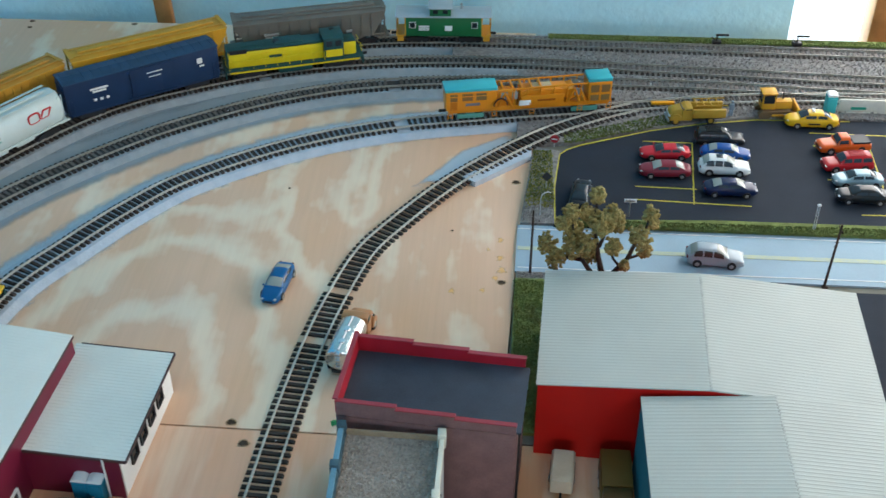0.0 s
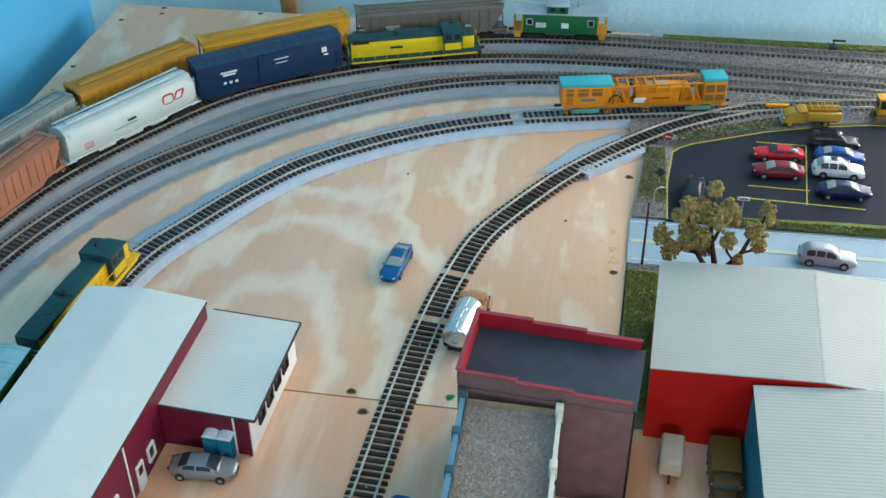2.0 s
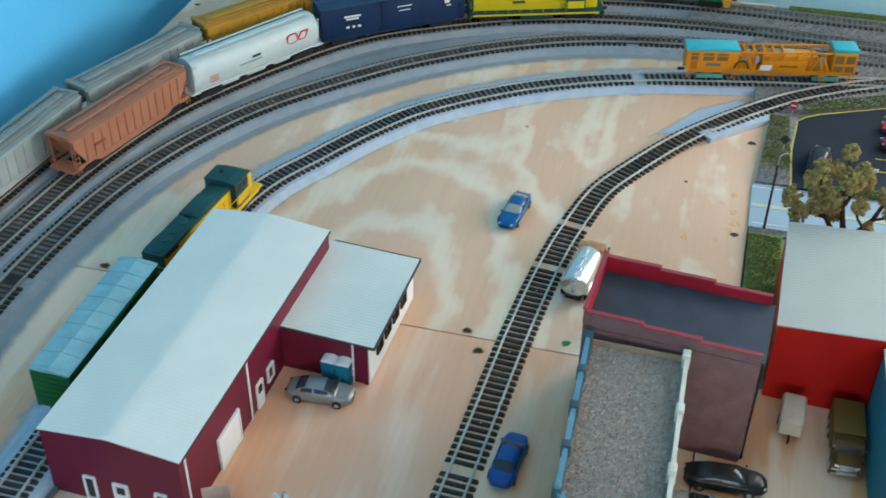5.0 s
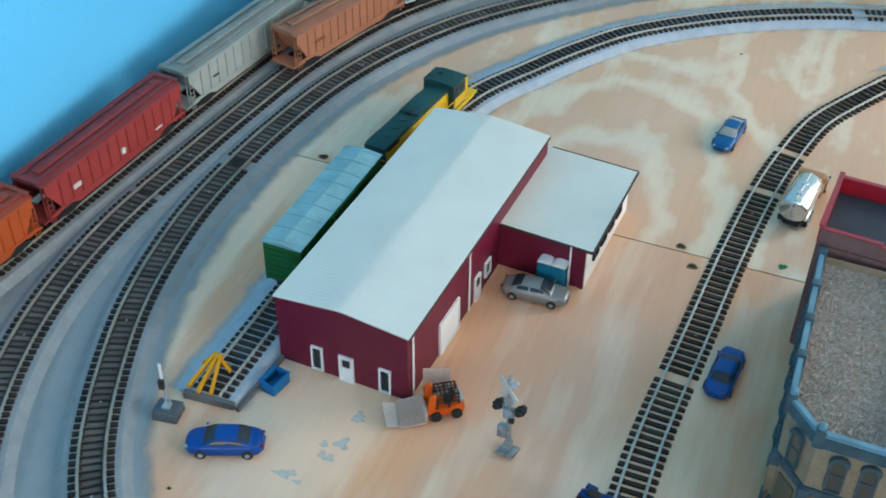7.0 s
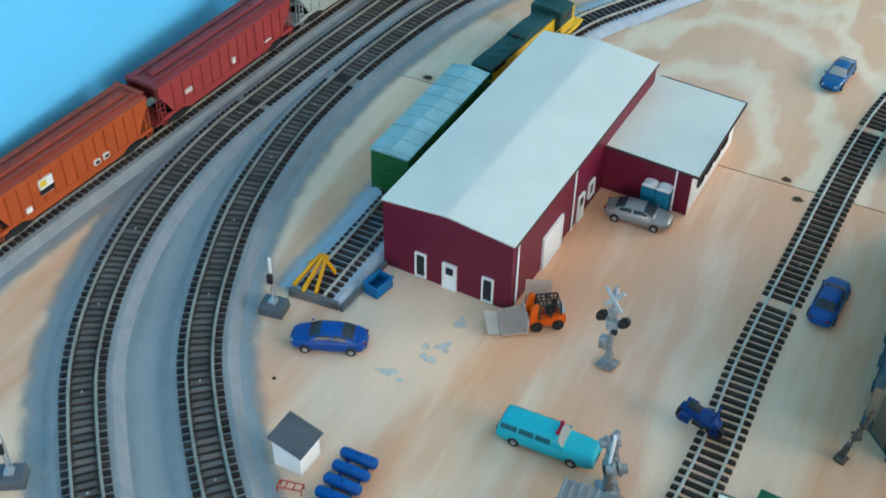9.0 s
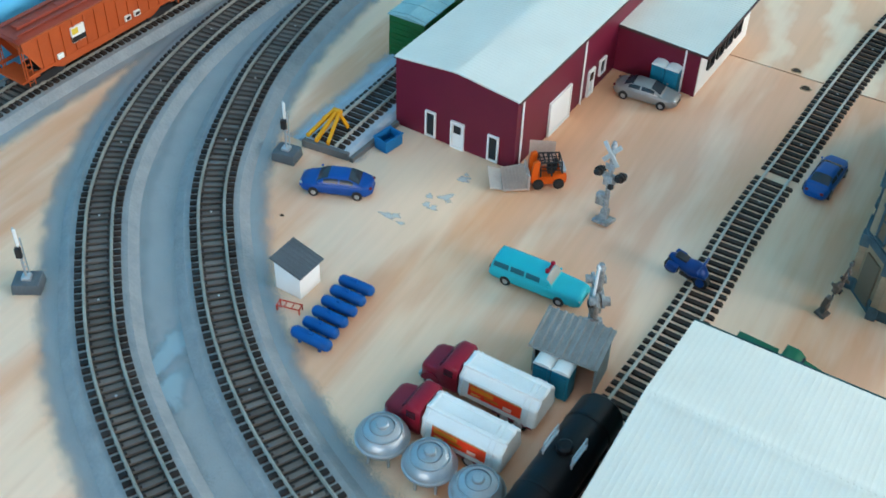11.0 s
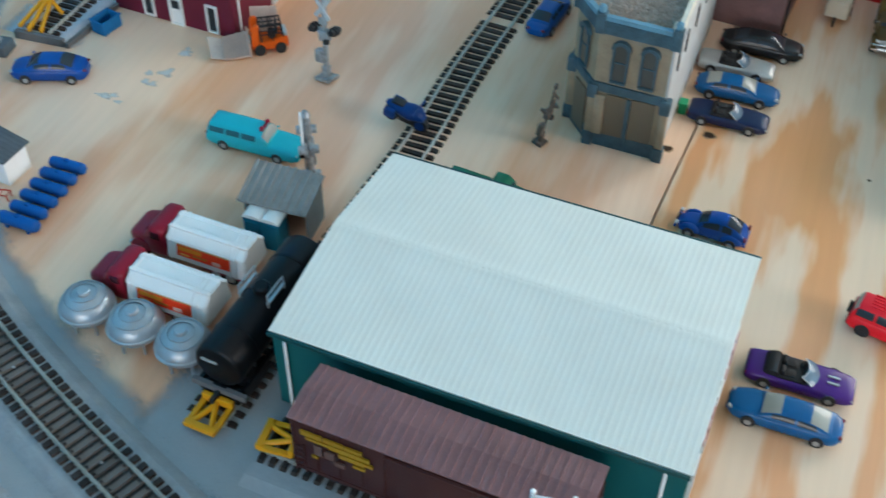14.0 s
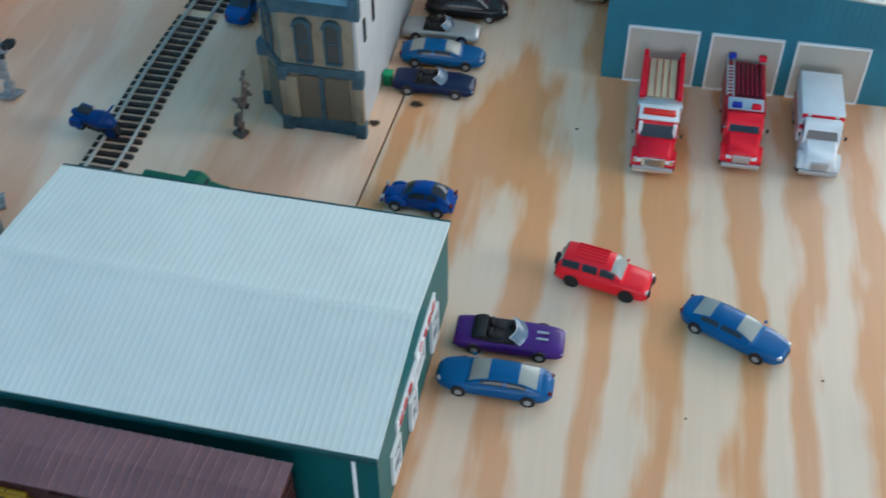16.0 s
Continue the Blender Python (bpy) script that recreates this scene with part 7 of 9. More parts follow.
def loco(line, s, L, label, bright_deck=False, yellow=(0.66, 0.42, 0.012)):
    """Hood diesel in yellow and dark green: long hood behind, cab and short nose in front."""
    half = L / 2
    GN, YE = mat("loco_green", (0.012, 0.062, 0.060), 0.5, var=0.1), mat("loco_yellow", yellow, 0.45, var=0.06)
    d = thing("locomotive", on_line(line, s, half * .6), label, "locomotive")
    boxpart("walkway", (0, 0, .0128), (L * .97, 0.0340, 0.0022), YE if bright_deck else GN, d, 0.0003)
    boxpart("side_sill", (0, 0, .0105), (L * .92, 0.0320, 0.0030), YE, d)
    x0, x1 = -half * .92, half * .42
    boxpart("long_hood", ((x0 + x1) / 2, 0, .0232), (x1 - x0, 0.0205, 0.0190), YE, d, 0.0005, "yellow hood side")
    boxpart("hood_top", ((x0 + x1) / 2, 0, .0347), (x1 - x0, 0.0208, 0.0036), GN, d, 0.0012, "dark green hood top")
    boxpart("hood_end", (x0 - .0006, 0, .0250), (0.0024, 0.0207, 0.0220), GN, d, 0.0006)
    for i in range(12):
        x = x0 + .010 + i * (x1 - x0 - .02) / 11
        for sd in (-1, 1):
            boxpart("hood_door", (x, sd * .01045, .0220), (0.0062, 0.0006, 0.0135), YE, d)
    for i in range(3):
        bm = bmesh.new()
        rod(bm, (x0 + .020 + i * .0135, 0, .0366), (x0 + .020 + i * .0135, 0, .0372), .0046, seg=18)
        part("roof_fan", bm, GN, d)
    boxpart("dynamic_brake", (x0 + .072, 0, .0372), (0.0320, 0.0186, 0.0024), GN, d, 0.0006)
    boxpart("exhaust", (x0 + .058, 0, .0375), (0.0070, 0.0060, 0.0024), DARK, d, 0.0004)
    boxpart("radiator", (x0 + .012, 0, .0335), (0.0200, 0.0214, 0.0050), DARK, d)
    xc = x1 + half * .14
    boxpart("cab", (xc, 0, .0268), (half * .28, 0.0320, 0.0264), GN, d, 0.0010, "dark green cab")
    bm = bmesh.new()
    loft(bm, [[(x, -.0164, .0396), (x, -.008, .0414), (x, .008, .0414), (x, .0164, .0396), (x, 0, .0390)] for x in (xc - half * .15, xc + half * .15)])
    part("cab_roof", bm, GN, d, smooth=0)
    for sd in (-1, 1):
        for k in (-1, 1):
            boxpart("cab_window", (xc + k * half * .065, sd * .0161, .0330), (half * .085, 0.0006, 0.0066), WINDOW, d)
            boxpart("front_window", (xc + half * .142, sd * .0080, .0335), (0.0008, 0.0085, 0.0062), WINDOW, d)
        boxpart("cab_panel", (xc, sd * .0161, .0210), (half * .24, 0.0006, 0.0090), YE, d)
    boxpart("nose", (xc + half * .23, 0, .0220), (half * .20, 0.0215, 0.0165), YE, d, 0.0018, "yellow short nose")
    boxpart("nose_top", (xc + half * .23, 0, .0308), (half * .19, 0.0200, 0.0014), GN, d, 0.0005)
    boxpart("headlight", (xc + half * .145, 0, .0385), (0.0014, 0.0070, 0.0024), WHITE, d, 0.0004)
    rodpart("horn", (xc, .004, .0410), (xc, .004, .0432), .0008, DARK, d)
    boxpart("horn_bell", (xc + .001, .004, .0434), (0.0060, 0.0026, 0.0012), DARK, d, 0.0004)
    boxpart("fuel_tank", (0, 0, .0060), (L * .24, 0.0280, 0.0080), GN, d, 0.0015)
    for k in (-1, 1):
        bogie(d, k * half * .62, DARK, 0.0135, 0.0055)
        boxpart("pilot", (k * half * .975, 0, .0080), (0.0018, 0.0310, 0.0100), GN, d)
        coupler(d, k * half * .97, k)
        for sd in (-1, 1):
            for zz in (.0200, .0255):
                rodpart("end_rail", (k * half * .96, sd * .004, zz), (k * half * .96, sd * .0160, zz), .0004, YE, d)
    for sd in (-1, 1):
        rodpart("handrail", (x0, sd * .0160, .0245), (x1, sd * .0160, .0245), .0004, YE, d)
        for i in range(9):
            x = x0 + i * (x1 - x0) / 8
            rodpart("stanchion", (x, sd * .0160, .0135), (x, sd * .0160, .0245), .0004, YE, d)
    for sd in (-1, 1):
        boxpart("emblem", (x0 + .055, sd * .0109, .0235), (0.0150, 0.0007, 0.0040), GN, d)
    return d


# freight train on the second track: locomotive, blue boxcar, pale tank hopper, salmon hopper
s_nose = near_s(B_PTS, -0.0870, 1.3165)
s, L = s_nose - 0.0835, 0.1670
loco(LINE_B, s, L, "yellow and dark green diesel locomotive hauling a freight train", yellow=(0.70, 0.53, 0.010))
s0 = s_nose - 0.1670 - 0.0060
boxcar(LINE_B, s0 - 0.0925, 0.1830, (0.009, 0.029, 0.078), "navy blue boxcar with small white marks", roof=(0.022, 0.058, 0.115), high=0.0480, seams=False,
       marks=[("number_bar", -.052, .0360, .0200, .0020, WHT), ("number_bar", -.052, .0328, .0150, .0018, WHT), ("number_bar", -.058, .0230, .0034, .0026, WHT), ("number_bar", -.051, .0230, .0034, .0026, WHT),
              ("number_bar", -.044, .0230, .0034, .0026, WHT), ("emblem", .066, .0360, .0062, .0062, WHT), ("emblem", .068, .0295, .0055, .0016, WHT), ("thin_line", .012, .0380, .0180, .0010, WHT), ("thin_line", .012, .0330, .0140, .0010, WHT)])
s1 = s0 - 0.1830 - 0.0070
RDL = (0.55, 0.03, 0.03, 0.5)
L = 0.178
h = thing("hopper_wagon", on_line(LINE_B, s1 - L / 2, 0.055), "pale grey cylindrical covered hopper with red marks", "hopper wagon")
PG = mat("pale_grey_hopper", (0.53, 0.60, 0.57), 0.42, var=0.06, size=0.02)
bm = bmesh.new()
n = []
for x, k in ((-L * .47, .92), (-L * .44, 1), (L * .44, 1), (L * .47, .92)):
    n.append([(x, k * y, zz) for y, zz in ((-.0125, .0130), (.0125, .0130), (.0160, .0200), (.0172, .0290), (.0155, .0390), (.0100, .0455), (0, .0475), (-.0100, .0455), (-.0155, .0390), (-.0172, .0290), (-.0160, .0200))])
loft(bm, n)
part("hull", bm, PG, h, smooth=40)
boxpart("hatch_trough", (0, 0, .0482), (L * .82, 0.0070, 0.0018), PG, h, 0.0004)
for sd in (-1, 1):
    boxpart("running_board", (0, sd * .0100, .0480), (L * .92, 0.0030, 0.0006), PG, h)
    # the red emblem as an open oval frame and a slanted frame
    for cx, w, hh, slant, n in ((.046, .0070, .0052, .0, 20), (.061, .0060, .0050, .0030, 4)):
        bm = bmesh.new()
        ring = [(w * math.copysign(abs(math.cos(q)) ** .6, math.cos(q)), hh * math.copysign(abs(math.sin(q)) ** .6, math.sin(q))) for q in (2 * math.pi * (i + .5) / n for i in range(n))]
        ring = [(x + slant * z / hh, z) for x, z in ring]
        for (p, u), (q, v) in zip(ring, ring[1:] + ring[:1]):
            rod(bm, ((cx + p) * -sd, sd * (.0168 - abs(u) * .08), .0325 + u), ((cx + q) * -sd, sd * (.0168 - abs(v) * .08), .0325 + v), .0010, seg=6)
        part("emblem", bm, paint(*RDL), h, "red outlined emblem")
    for k in range(3):
        boxpart("number_bar", (-.060 * -sd, sd * .0166, .0255 - k * .0028), (0.0110, 0.0010, 0.0012), paint(0.55, 0.20, 0.18, 0.5), h)
    boxpart("name_bar", (-.012 * -sd, sd * .0170, .0255), (0.0300, 0.0010, 0.0016), paint(0.20, 0.36, 0.30, 0.5), h)
    boxpart("name_bar", (-.004 * -sd, sd * .0172, .0300), (0.0110, 0.0010, 0.0026), paint(0.05, 0.06, 0.06, 0.5), h)
    ladder(h, L * .46, sd * .0150, .010, .044, PG, 6)
    ladder(h, -L * .46, sd * .0150, .010, .044, PG, 6)
    boxpart("side_sill", (0, sd * .0140, .0125), (L * .96, 0.0020, 0.0020), PG, h)
for x in (-.036, 0, .036):
    boxpart("discharge_chute", (x, 0, .0090), (0.0250, 0.0190, 0.0080), PG, h, 0.0008)
for k in (-1, 1):
    boxpart("end_platform", (k * L * .47, 0, .0110), (0.0130, 0.0300, 0.0014), PG, h)
    bogie(h, k * L * .35, DARK)
    coupler(h, k * L * .49, k)
s2 = s1 - L - 0.0065
hopper(LINE_B, s2 - 0.085, 0.170, (0.42, 0.17, 0.095), "salmon-brown ribbed covered hopper", (0.40, 0.17, 0.10), 13, marks=[("number_bar", -.050, .0280, .0140, .0022, (0.25, 0.10, .06, .5), 0)])

# standing on the siding behind the shed
loco(LINE_D, near_s(D_PTS, -0.3775, 0.7670), 0.1640, "dark green and yellow diesel locomotive behind the shed", True)
boxcar(LINE_D, near_s(D_PTS, -0.3885, 0.5985), 0.1400, (0.006, 0.10, 0.025), "green boxcar with a pale silver-blue ribbed roof", roof=(0.24, 0.45, 0.49), high=0.0465, ribs=4)

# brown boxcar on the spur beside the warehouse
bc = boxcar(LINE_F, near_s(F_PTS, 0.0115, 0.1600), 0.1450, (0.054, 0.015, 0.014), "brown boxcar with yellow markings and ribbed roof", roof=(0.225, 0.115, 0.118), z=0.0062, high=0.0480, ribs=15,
       marks=[("yellow_mark", x, z, w, h, (.33, .18, .012, .6)) for x, z, w, h in ((-.0590, .0412, .0110, .0030), (-.0475, .0411, .0100, .0026), (-.0375, .0409, .0085, .0022), (-.0560, .0378, .0120, .0020),
              (-.0420, .0374, .0160, .0032), (-.0320, .0372, .0050, .0022), (-.0385, .0334, .0130, .0030), (-.0300, .0336, .0040, .0020), (-.0350, .0292, .0060, .0020), (-.0580, .0250, .0030, .0018))]
       + [("grey_emblem", -.056, .0310, .0040, .0075, (.13, .075, .065, .6)), ("grey_emblem", -.050, .0300, .0050, .0050, (.13, .075, .065, .6)), ("grey_emblem", -.045, .0255, .0050, .0030, (.13, .075, .065, .6))]
)
cu = bpy.data.curves.new("letters", "FONT")
cu.body, cu.size, cu.extrude, cu.space_character = "CO", 0.0078, 0.0006, 1.15
tmp = bpy.data.objects.new("letters", cu)
letters = new("lettering", bpy.data.meshes.new_from_object(tmp))
bpy.data.objects.remove(tmp)
letters.data.materials.append(paint(.46, .44, .42, .6))
letters.parent = bc
letters.matrix_basis = bc.matrix_basis.inverted() @ pose(0.0284, 0.1437, 0.0372, 90, 0, -3)

# black tank wagon on the bare track
BLK = mat("tank_black", (0.004, 0.0045, 0.006), 0.38, var=0.15, size=0.03, spec=0.22)
L = 0.096
tc = thing("tank_wagon", on_line(LINE_E, near_s(E_PTS, -0.1150, 0.2260), 0.04, 0.0030), "matt black tank wagon with a dome walkway", "tank wagon")
bm = bmesh.new()
n = []
for x, k in ((-L * .474, .40), (-L * .470, .84), (-L * .463, .95), (-L * .450, 1), (L * .450, 1), (L * .463, .95), (L * .470, .84), (L * .474, .40)):
    n.append([(x, .0138 * k * math.cos(2 * math.pi * i / 28), .0250 + .0138 * k * math.sin(2 * math.pi * i / 28)) for i in range(28)])
loft(bm, n)
part("tank", bm, BLK, tc, smooth=50)
for x in (-L * .28, 0, L * .28):
    bm = bmesh.new()
    rod(bm, (x - .0008, 0, .0250), (x + .0008, 0, .0250), .0141, seg=28)
    part("tank_band", bm, BLK, tc)
bm = bmesh.new()
turned(bm, [(.0, .0380), (.0046, .0380), (.0046, .0416), (.0036, .0426), (.0, .0428)], 18)
part("dome", bm, BLK, tc)
for sd in (-1, 1):
    boxpart("walkway", (0, sd * .0085, .0396), (0.0170, 0.0016, 0.0010), SILVER, tc, 0.0002, "pale dome walkway")
    for x in (-.0110, .0110):
        rodpart("grab_rail", (x * .7, sd * .0085, .0365), (x * .7, sd * .0085, .0450), .0005, SILVER, tc)
    rodpart("grab_rail", (-.0077, sd * .0085, .0450), (.0077, sd * .0085, .0450), .0005, SILVER, tc)
    boxpart("frame_sill", (0, sd * .0120, .0100), (L * .97, 0.0024, 0.0030), BLK, tc)
boxpart("centre_sill", (0, 0, .0095), (L * .97, 0.0080, 0.0046), BLK, tc)
for k in (-1, 1):
    boxpart("end_beam", (k * L * .485, 0, .0098), (0.0026, 0.0320, 0.0036), mat("beam_grey", (0.16, 0.15, 0.15), 0.6) if k < 0 else bpy.data.materials["beam_grey"], tc)
    boxpart("tank_saddle", (k * L * .36, 0, .0135), (0.0070, 0.0240, 0.0060), BLK, tc)
    boxpart("number_bar", (k * L * .476, .004, .0290), (0.0008, 0.0090, 0.0016), paint(.35, .35, .33, .6), tc)
    bogie(tc, k * L * .33, DARK)
    coupler(tc, k * L * .49, k)

# orange track machine on the siding
OR, TQ = mat("machine_orange", (0.72, 0.25, 0.010), 0.4, var=0.06), mat("machine_turquoise", (0.05, 0.42, 0.46), 0.45, var=0.06)
MWGLASS = glass("amber_window", (0.22, 0.13, 0.05), 0.2)
TGN = mat("bogie_green", (0.10, 0.32, 0.26), 0.6)
mw = thing("track_machine", on_line(LINE_D, near_s(D_PTS, 0.1120, 1.2050), 0.065) @ Matrix.Diagonal((1, 0.80, 1.06, 1)), "orange track maintenance machine with turquoise cab roofs", "rail machine")
boxpart("frame", (0, 0, .0120), (0.1800, 0.0260, 0.0050), OR, mw, 0.0004)
boxpart("rear_cab", (-.0655, 0, .0240), (0.0560, 0.0310, 0.0200), OR, mw, 0.0006)
boxpart("rear_cab_roof", (-.0655, 0, .0358), (0.0585, 0.0290, 0.0036), TQ, mw, 0.0010, "turquoise roof")
boxpart("front_cab", (.0785, 0, .0250), (0.0260, 0.0310, 0.0220), OR, mw, 0.0006)
boxpart("front_cab_roof", (.0785, 0, .0380), (0.0270, 0.0290, 0.0044), TQ, mw, 0.0012, "turquoise roof")
for sd in (-1, 1):
    for x, w in ((-.0850, .0080), (-.0700, .0115), (-.0545, .0115)):
        boxpart("window", (x, sd * .0157, .0285), (w, 0.0006, 0.0080), MWGLASS, mw)
    boxpart("number_bar", (-.0640, sd * .0157, .0200), (0.0160, 0.0006, 0.0030), paint(.16, .16, .2, .5), mw)
    boxpart("door", (-.0850, sd * .0157, .0190), (0.0075, 0.0005, 0.0090), paint(.50, .15, .01, .5), mw)
    for x in (.0725, .0845):
        boxpart("window", (x, sd * .0157, .0290), (0.0095, 0.0006, 0.0085), MWGLASS, mw)
        boxpart("window", (x, sd * .0157, .0185), (0.0095, 0.0006, 0.0065), MWGLASS, mw)
    boxpart("side_panel", (.0140, sd * .0150, .0200), (0.0480, 0.0016, 0.0120), OR, mw, 0.0004)
    boxpart("logo_plate", (-.0060, sd * .0160, .0180), (0.0130, 0.0008, 0.0060), WHITE, mw, 0.0003)
    boxpart("name_bar", (.0180, sd * .0159, .0200), (0.0200, 0.0006, 0.0022), paint(.35, .09, .01, .5), mw)
    for x0, z0, x1, z1 in ((.0420, .0140, .0500, .0300), (.0560, .0140, .0500, .0300), (.0620, .0140, .0560, .0300), (-.0350, .014, -.0280, .030), (-.0200, .014, -.0280, .030)):
        rodpart("strut", (x0, sd * .0140, z0), (x1, sd * .0140, z1), .0012, OR, mw)
    bm = bmesh.new()
    pts = [(-.0330 + .0075 * math.cos(a), .0165 + .0085 * math.sin(a)) for a in np.linspace(0, math.pi, 10)]
    for p, q in zip(pts, pts[1:]):
        rod(bm, (p[0], sd * .0165, p[1]), (q[0], sd * .0165, q[1]), .0008, seg=6)
    part("hose_loop", bm, DARK, mw)
    rodpart("guard_rail", (-.0900, sd * .0170, .0300), (-.0420, sd * .0170, .0300), .0005, OR, mw)
for k in range(5):
    boxpart("frame_rib", (-.0300 + k * .0105, 0, .0335), (0.0022, 0.0260, 0.0026), OR, mw, 0.0004)
for sd in (-1, 1):
    rodpart("top_rail", (-.0380, sd * .0130, .0330), (.0640, sd * .0130, .0350), .0011, OR, mw)
    for k in range(7):
        rodpart("rail_post", (-.0340 + k * .0150, sd * .0130, .0140), (-.0330 + k * .0150, sd * .0130, .0335), .0009, OR, mw)
    for x, w in ((-.0290, .0080), (-.0170, .0060), (.0540, .0080)):
        boxpart("grey_panel", (x, sd * .0125, .0260), (w, 0.0010, 0.0080), paint(.30, .31, .31, .5), mw)
    for x in (-.0400, .0020, .0560):
        ladder(mw, x, sd * .0165, .004, .018, OR, 4)
boxpart("engine_box", (.0160, 0, .0250), (0.0540, 0.0240, 0.0110), OR, mw, 0.0014)
boxpart("tamping_unit", (-.0260, 0, .0200), (0.0220, 0.0220, 0.0180), OR, mw, 0.0014)
boxpart("engine_cover", (.0140, 0, .0312), (0.0230, 0.0140, 0.0022), mat("cover_tan", (0.45, 0.34, 0.20), 0.6), mw, 0.0008)
bm = bmesh.new()
rod(bm, (.0470, -.0120, .0240), (.0470, .0120, .0240), .0060, seg=16)
part("drum", bm, OR, mw)
for x, w in ((-.0660, .030), (.0620, .030)):
    hold = new("bogie")
    hold.parent = mw
    for sd in (-1, 1):
        boxpart("side_frame", (x, sd * .0125, .0058), (w, 0.0030, 0.0050), TGN, hold, 0.0006, "green bogie frame")
        for k in (-1, 1):
            bm = bmesh.new()
            rod(bm, (x + k * .0095, sd * .0080, .0050), (x + k * .0095, sd * .0100, .0050), .0050, seg=16)
            part("wheel", bm, DARK, hold)
for k in (-1, 1):
    coupler(mw, k * .0920, k)
    for sd in (-1, 1):
        ladder(mw, k * .0890, sd * .0160, .004, .016, OR, 3)


# ---------------------------------------------------------------- brown van and grey car in the yard between the buildings
# brown paint darkened to put the red building's shadow into its colour
t, x0 = lorry((0.1735, 0.6500, -91), "brown-yellow toy van parked in the shaded yard", 0.062, 0.0230, paint(0.085, 0.052, 0.016, 0.5), 0.0120, 0.0240, 0.0090, name="toy_van", category="van")
boxpart("van_body", (x0 - .0185, 0, .0150), (0.0360, 0.0226, 0.0190), paint(0.14, 0.085, 0.02, 0.5), t, 0.0012)
for z, h in ((.0050, .0022), (.0090, .0014)):
    boxpart("bumper_bar", (.0318, 0, z), (0.0016, 0.0215, h), CHROME, t, 0.0005, "chrome front bumper bar")


# ---------------------------------------------------------------- yellow bumpers at the track ends
def bumper(place, z, label):
    b = thing("track_bumper", pose(place[0], place[1], z, 0, 0, place[2]), label, "buffer stop", "track bumpers")
    for s in (-1, 1):
        bm = bmesh.new()
        loft(bm, [[(x, s * y - .0013, z), (x, s * y + .0013, z), (x, s * y + .0013, z + .0022), (x, s * y - .0013, z + .0022)] for x, y, z in ((.0250, .0092, -.0008), (.0010, .0030, .0092))])
        part("brace", bm, GOLD, b, smooth=0)
        bm = bmesh.new()
        loft(bm, [[(x - .0013, s * y, z), (x + .0013, s * y, z), (x + .0013, s * y, z + .0022), (x - .0013, s * y, z + .0022)] for x, y, z in ((.0020, .0115, .0012), (0, .0020, .0094))])
        part("upright", bm, GOLD, b, smooth=0)
    bm = bmesh.new()
    loft(bm, [[(x, -.0013, z), (x, .0013, z), (x, .0013, z + .0024), (x, -.0013, z + .0024)] for x, z in ((.0270, -.0008), (.0005, .0096))])
    part("centre_brace", bm, GOLD, b, smooth=0)
    boxpart("beam", (-.0008, 0, .0106), (0.0040, 0.0080, 0.0034), GOLD, b, 0.0006)
    return b


bumper((-0.4000, 0.4440, -92), RAILTOP - 0.0016, "yellow bumper at the end of the siding")
for nm, x, y, rz, zz in (("E", -0.1180, 0.1740, -94, 0.0036), ("F", -0.0700, 0.1660, 183, 0.0055)):
    b = thing("track_bumper", pose(x, y, zz, 0, 0, rz) @ Matrix.Scale(0.9, 4), "flat yellow bumper frame at the track end", "buffer stop", "track bumpers")
    for s in (-1, 1):
        boxpart("side_rail", (.0080, s * .0085, .0012), (0.0200, 0.0034, 0.0030), GOLD, b, 0.0005)
        rodpart("brace", (.0005, 0, .0030), (.0160, s * .0060, .0016), .0018, GOLD, b)
    boxpart("end_plate", (.0175, 0, .0018), (0.0044, 0.0200, 0.0036), GOLD, b, 0.0005)
    boxpart("beam", (-.0015, 0, .0040), (0.0030, 0.0200, 0.0060), GOLD, b, 0.0005)
slab("timber_stop", [(-0.4120, 0.4145), (-0.3735, 0.4170), (-0.3735, 0.4200), (-0.4120, 0.4185)], 0.0, 0.0062, mat("grey_timber", (0.15, 0.15, 0.15), 0.8), "grey end board of the siding roadbed", "board")
slab("timber_stop", [(-0.3720, 0.4170), (-0.3690, 0.4170), (-0.3640, 0.4750), (-0.3670, 0.4750)], 0.0, 0.0040, bpy.data.materials["grey_timber"], "grey edge board of the siding roadbed", "board")

# grey paint wash where the tracks end, and stains on the wood
film_patch("paint_wash", [(-0.165, 0.128), (-0.158, 0.196), (-0.132, 0.214), (-0.090, 0.222), (-0.074, 0.192), (0.05, 0.190), (0.05, 0.108), (-0.060, 0.115)], 0.0002, GREY_COAT, "grey paint wash round the track ends", "paint wash", 0.22)


def stain(name, x, y, rx, ry, material, label, seed, z=0.0006, rough=0.35, category="stain"):
    rnd = random.Random(seed)
    n = 26
    ph = [rnd.uniform(0, 6.3) for _ in range(4)]
    pts = []
    for i in range(n):
        a = 2 * math.pi * i / n
        k = 1 + rough * (math.sin(3 * a + ph[0]) * .5 + math.sin(5 * a + ph[1]) * .35 + math.sin(8 * a + ph[2]) * .25)
        pts.append((x + rx * k * math.cos(a), y + ry * k * math.sin(a)))
    bm = bmesh.new()
    prism(bm, pts, -0.0005, z)
    return solid(name, bm, material, label, category, "structure", smooth=0)


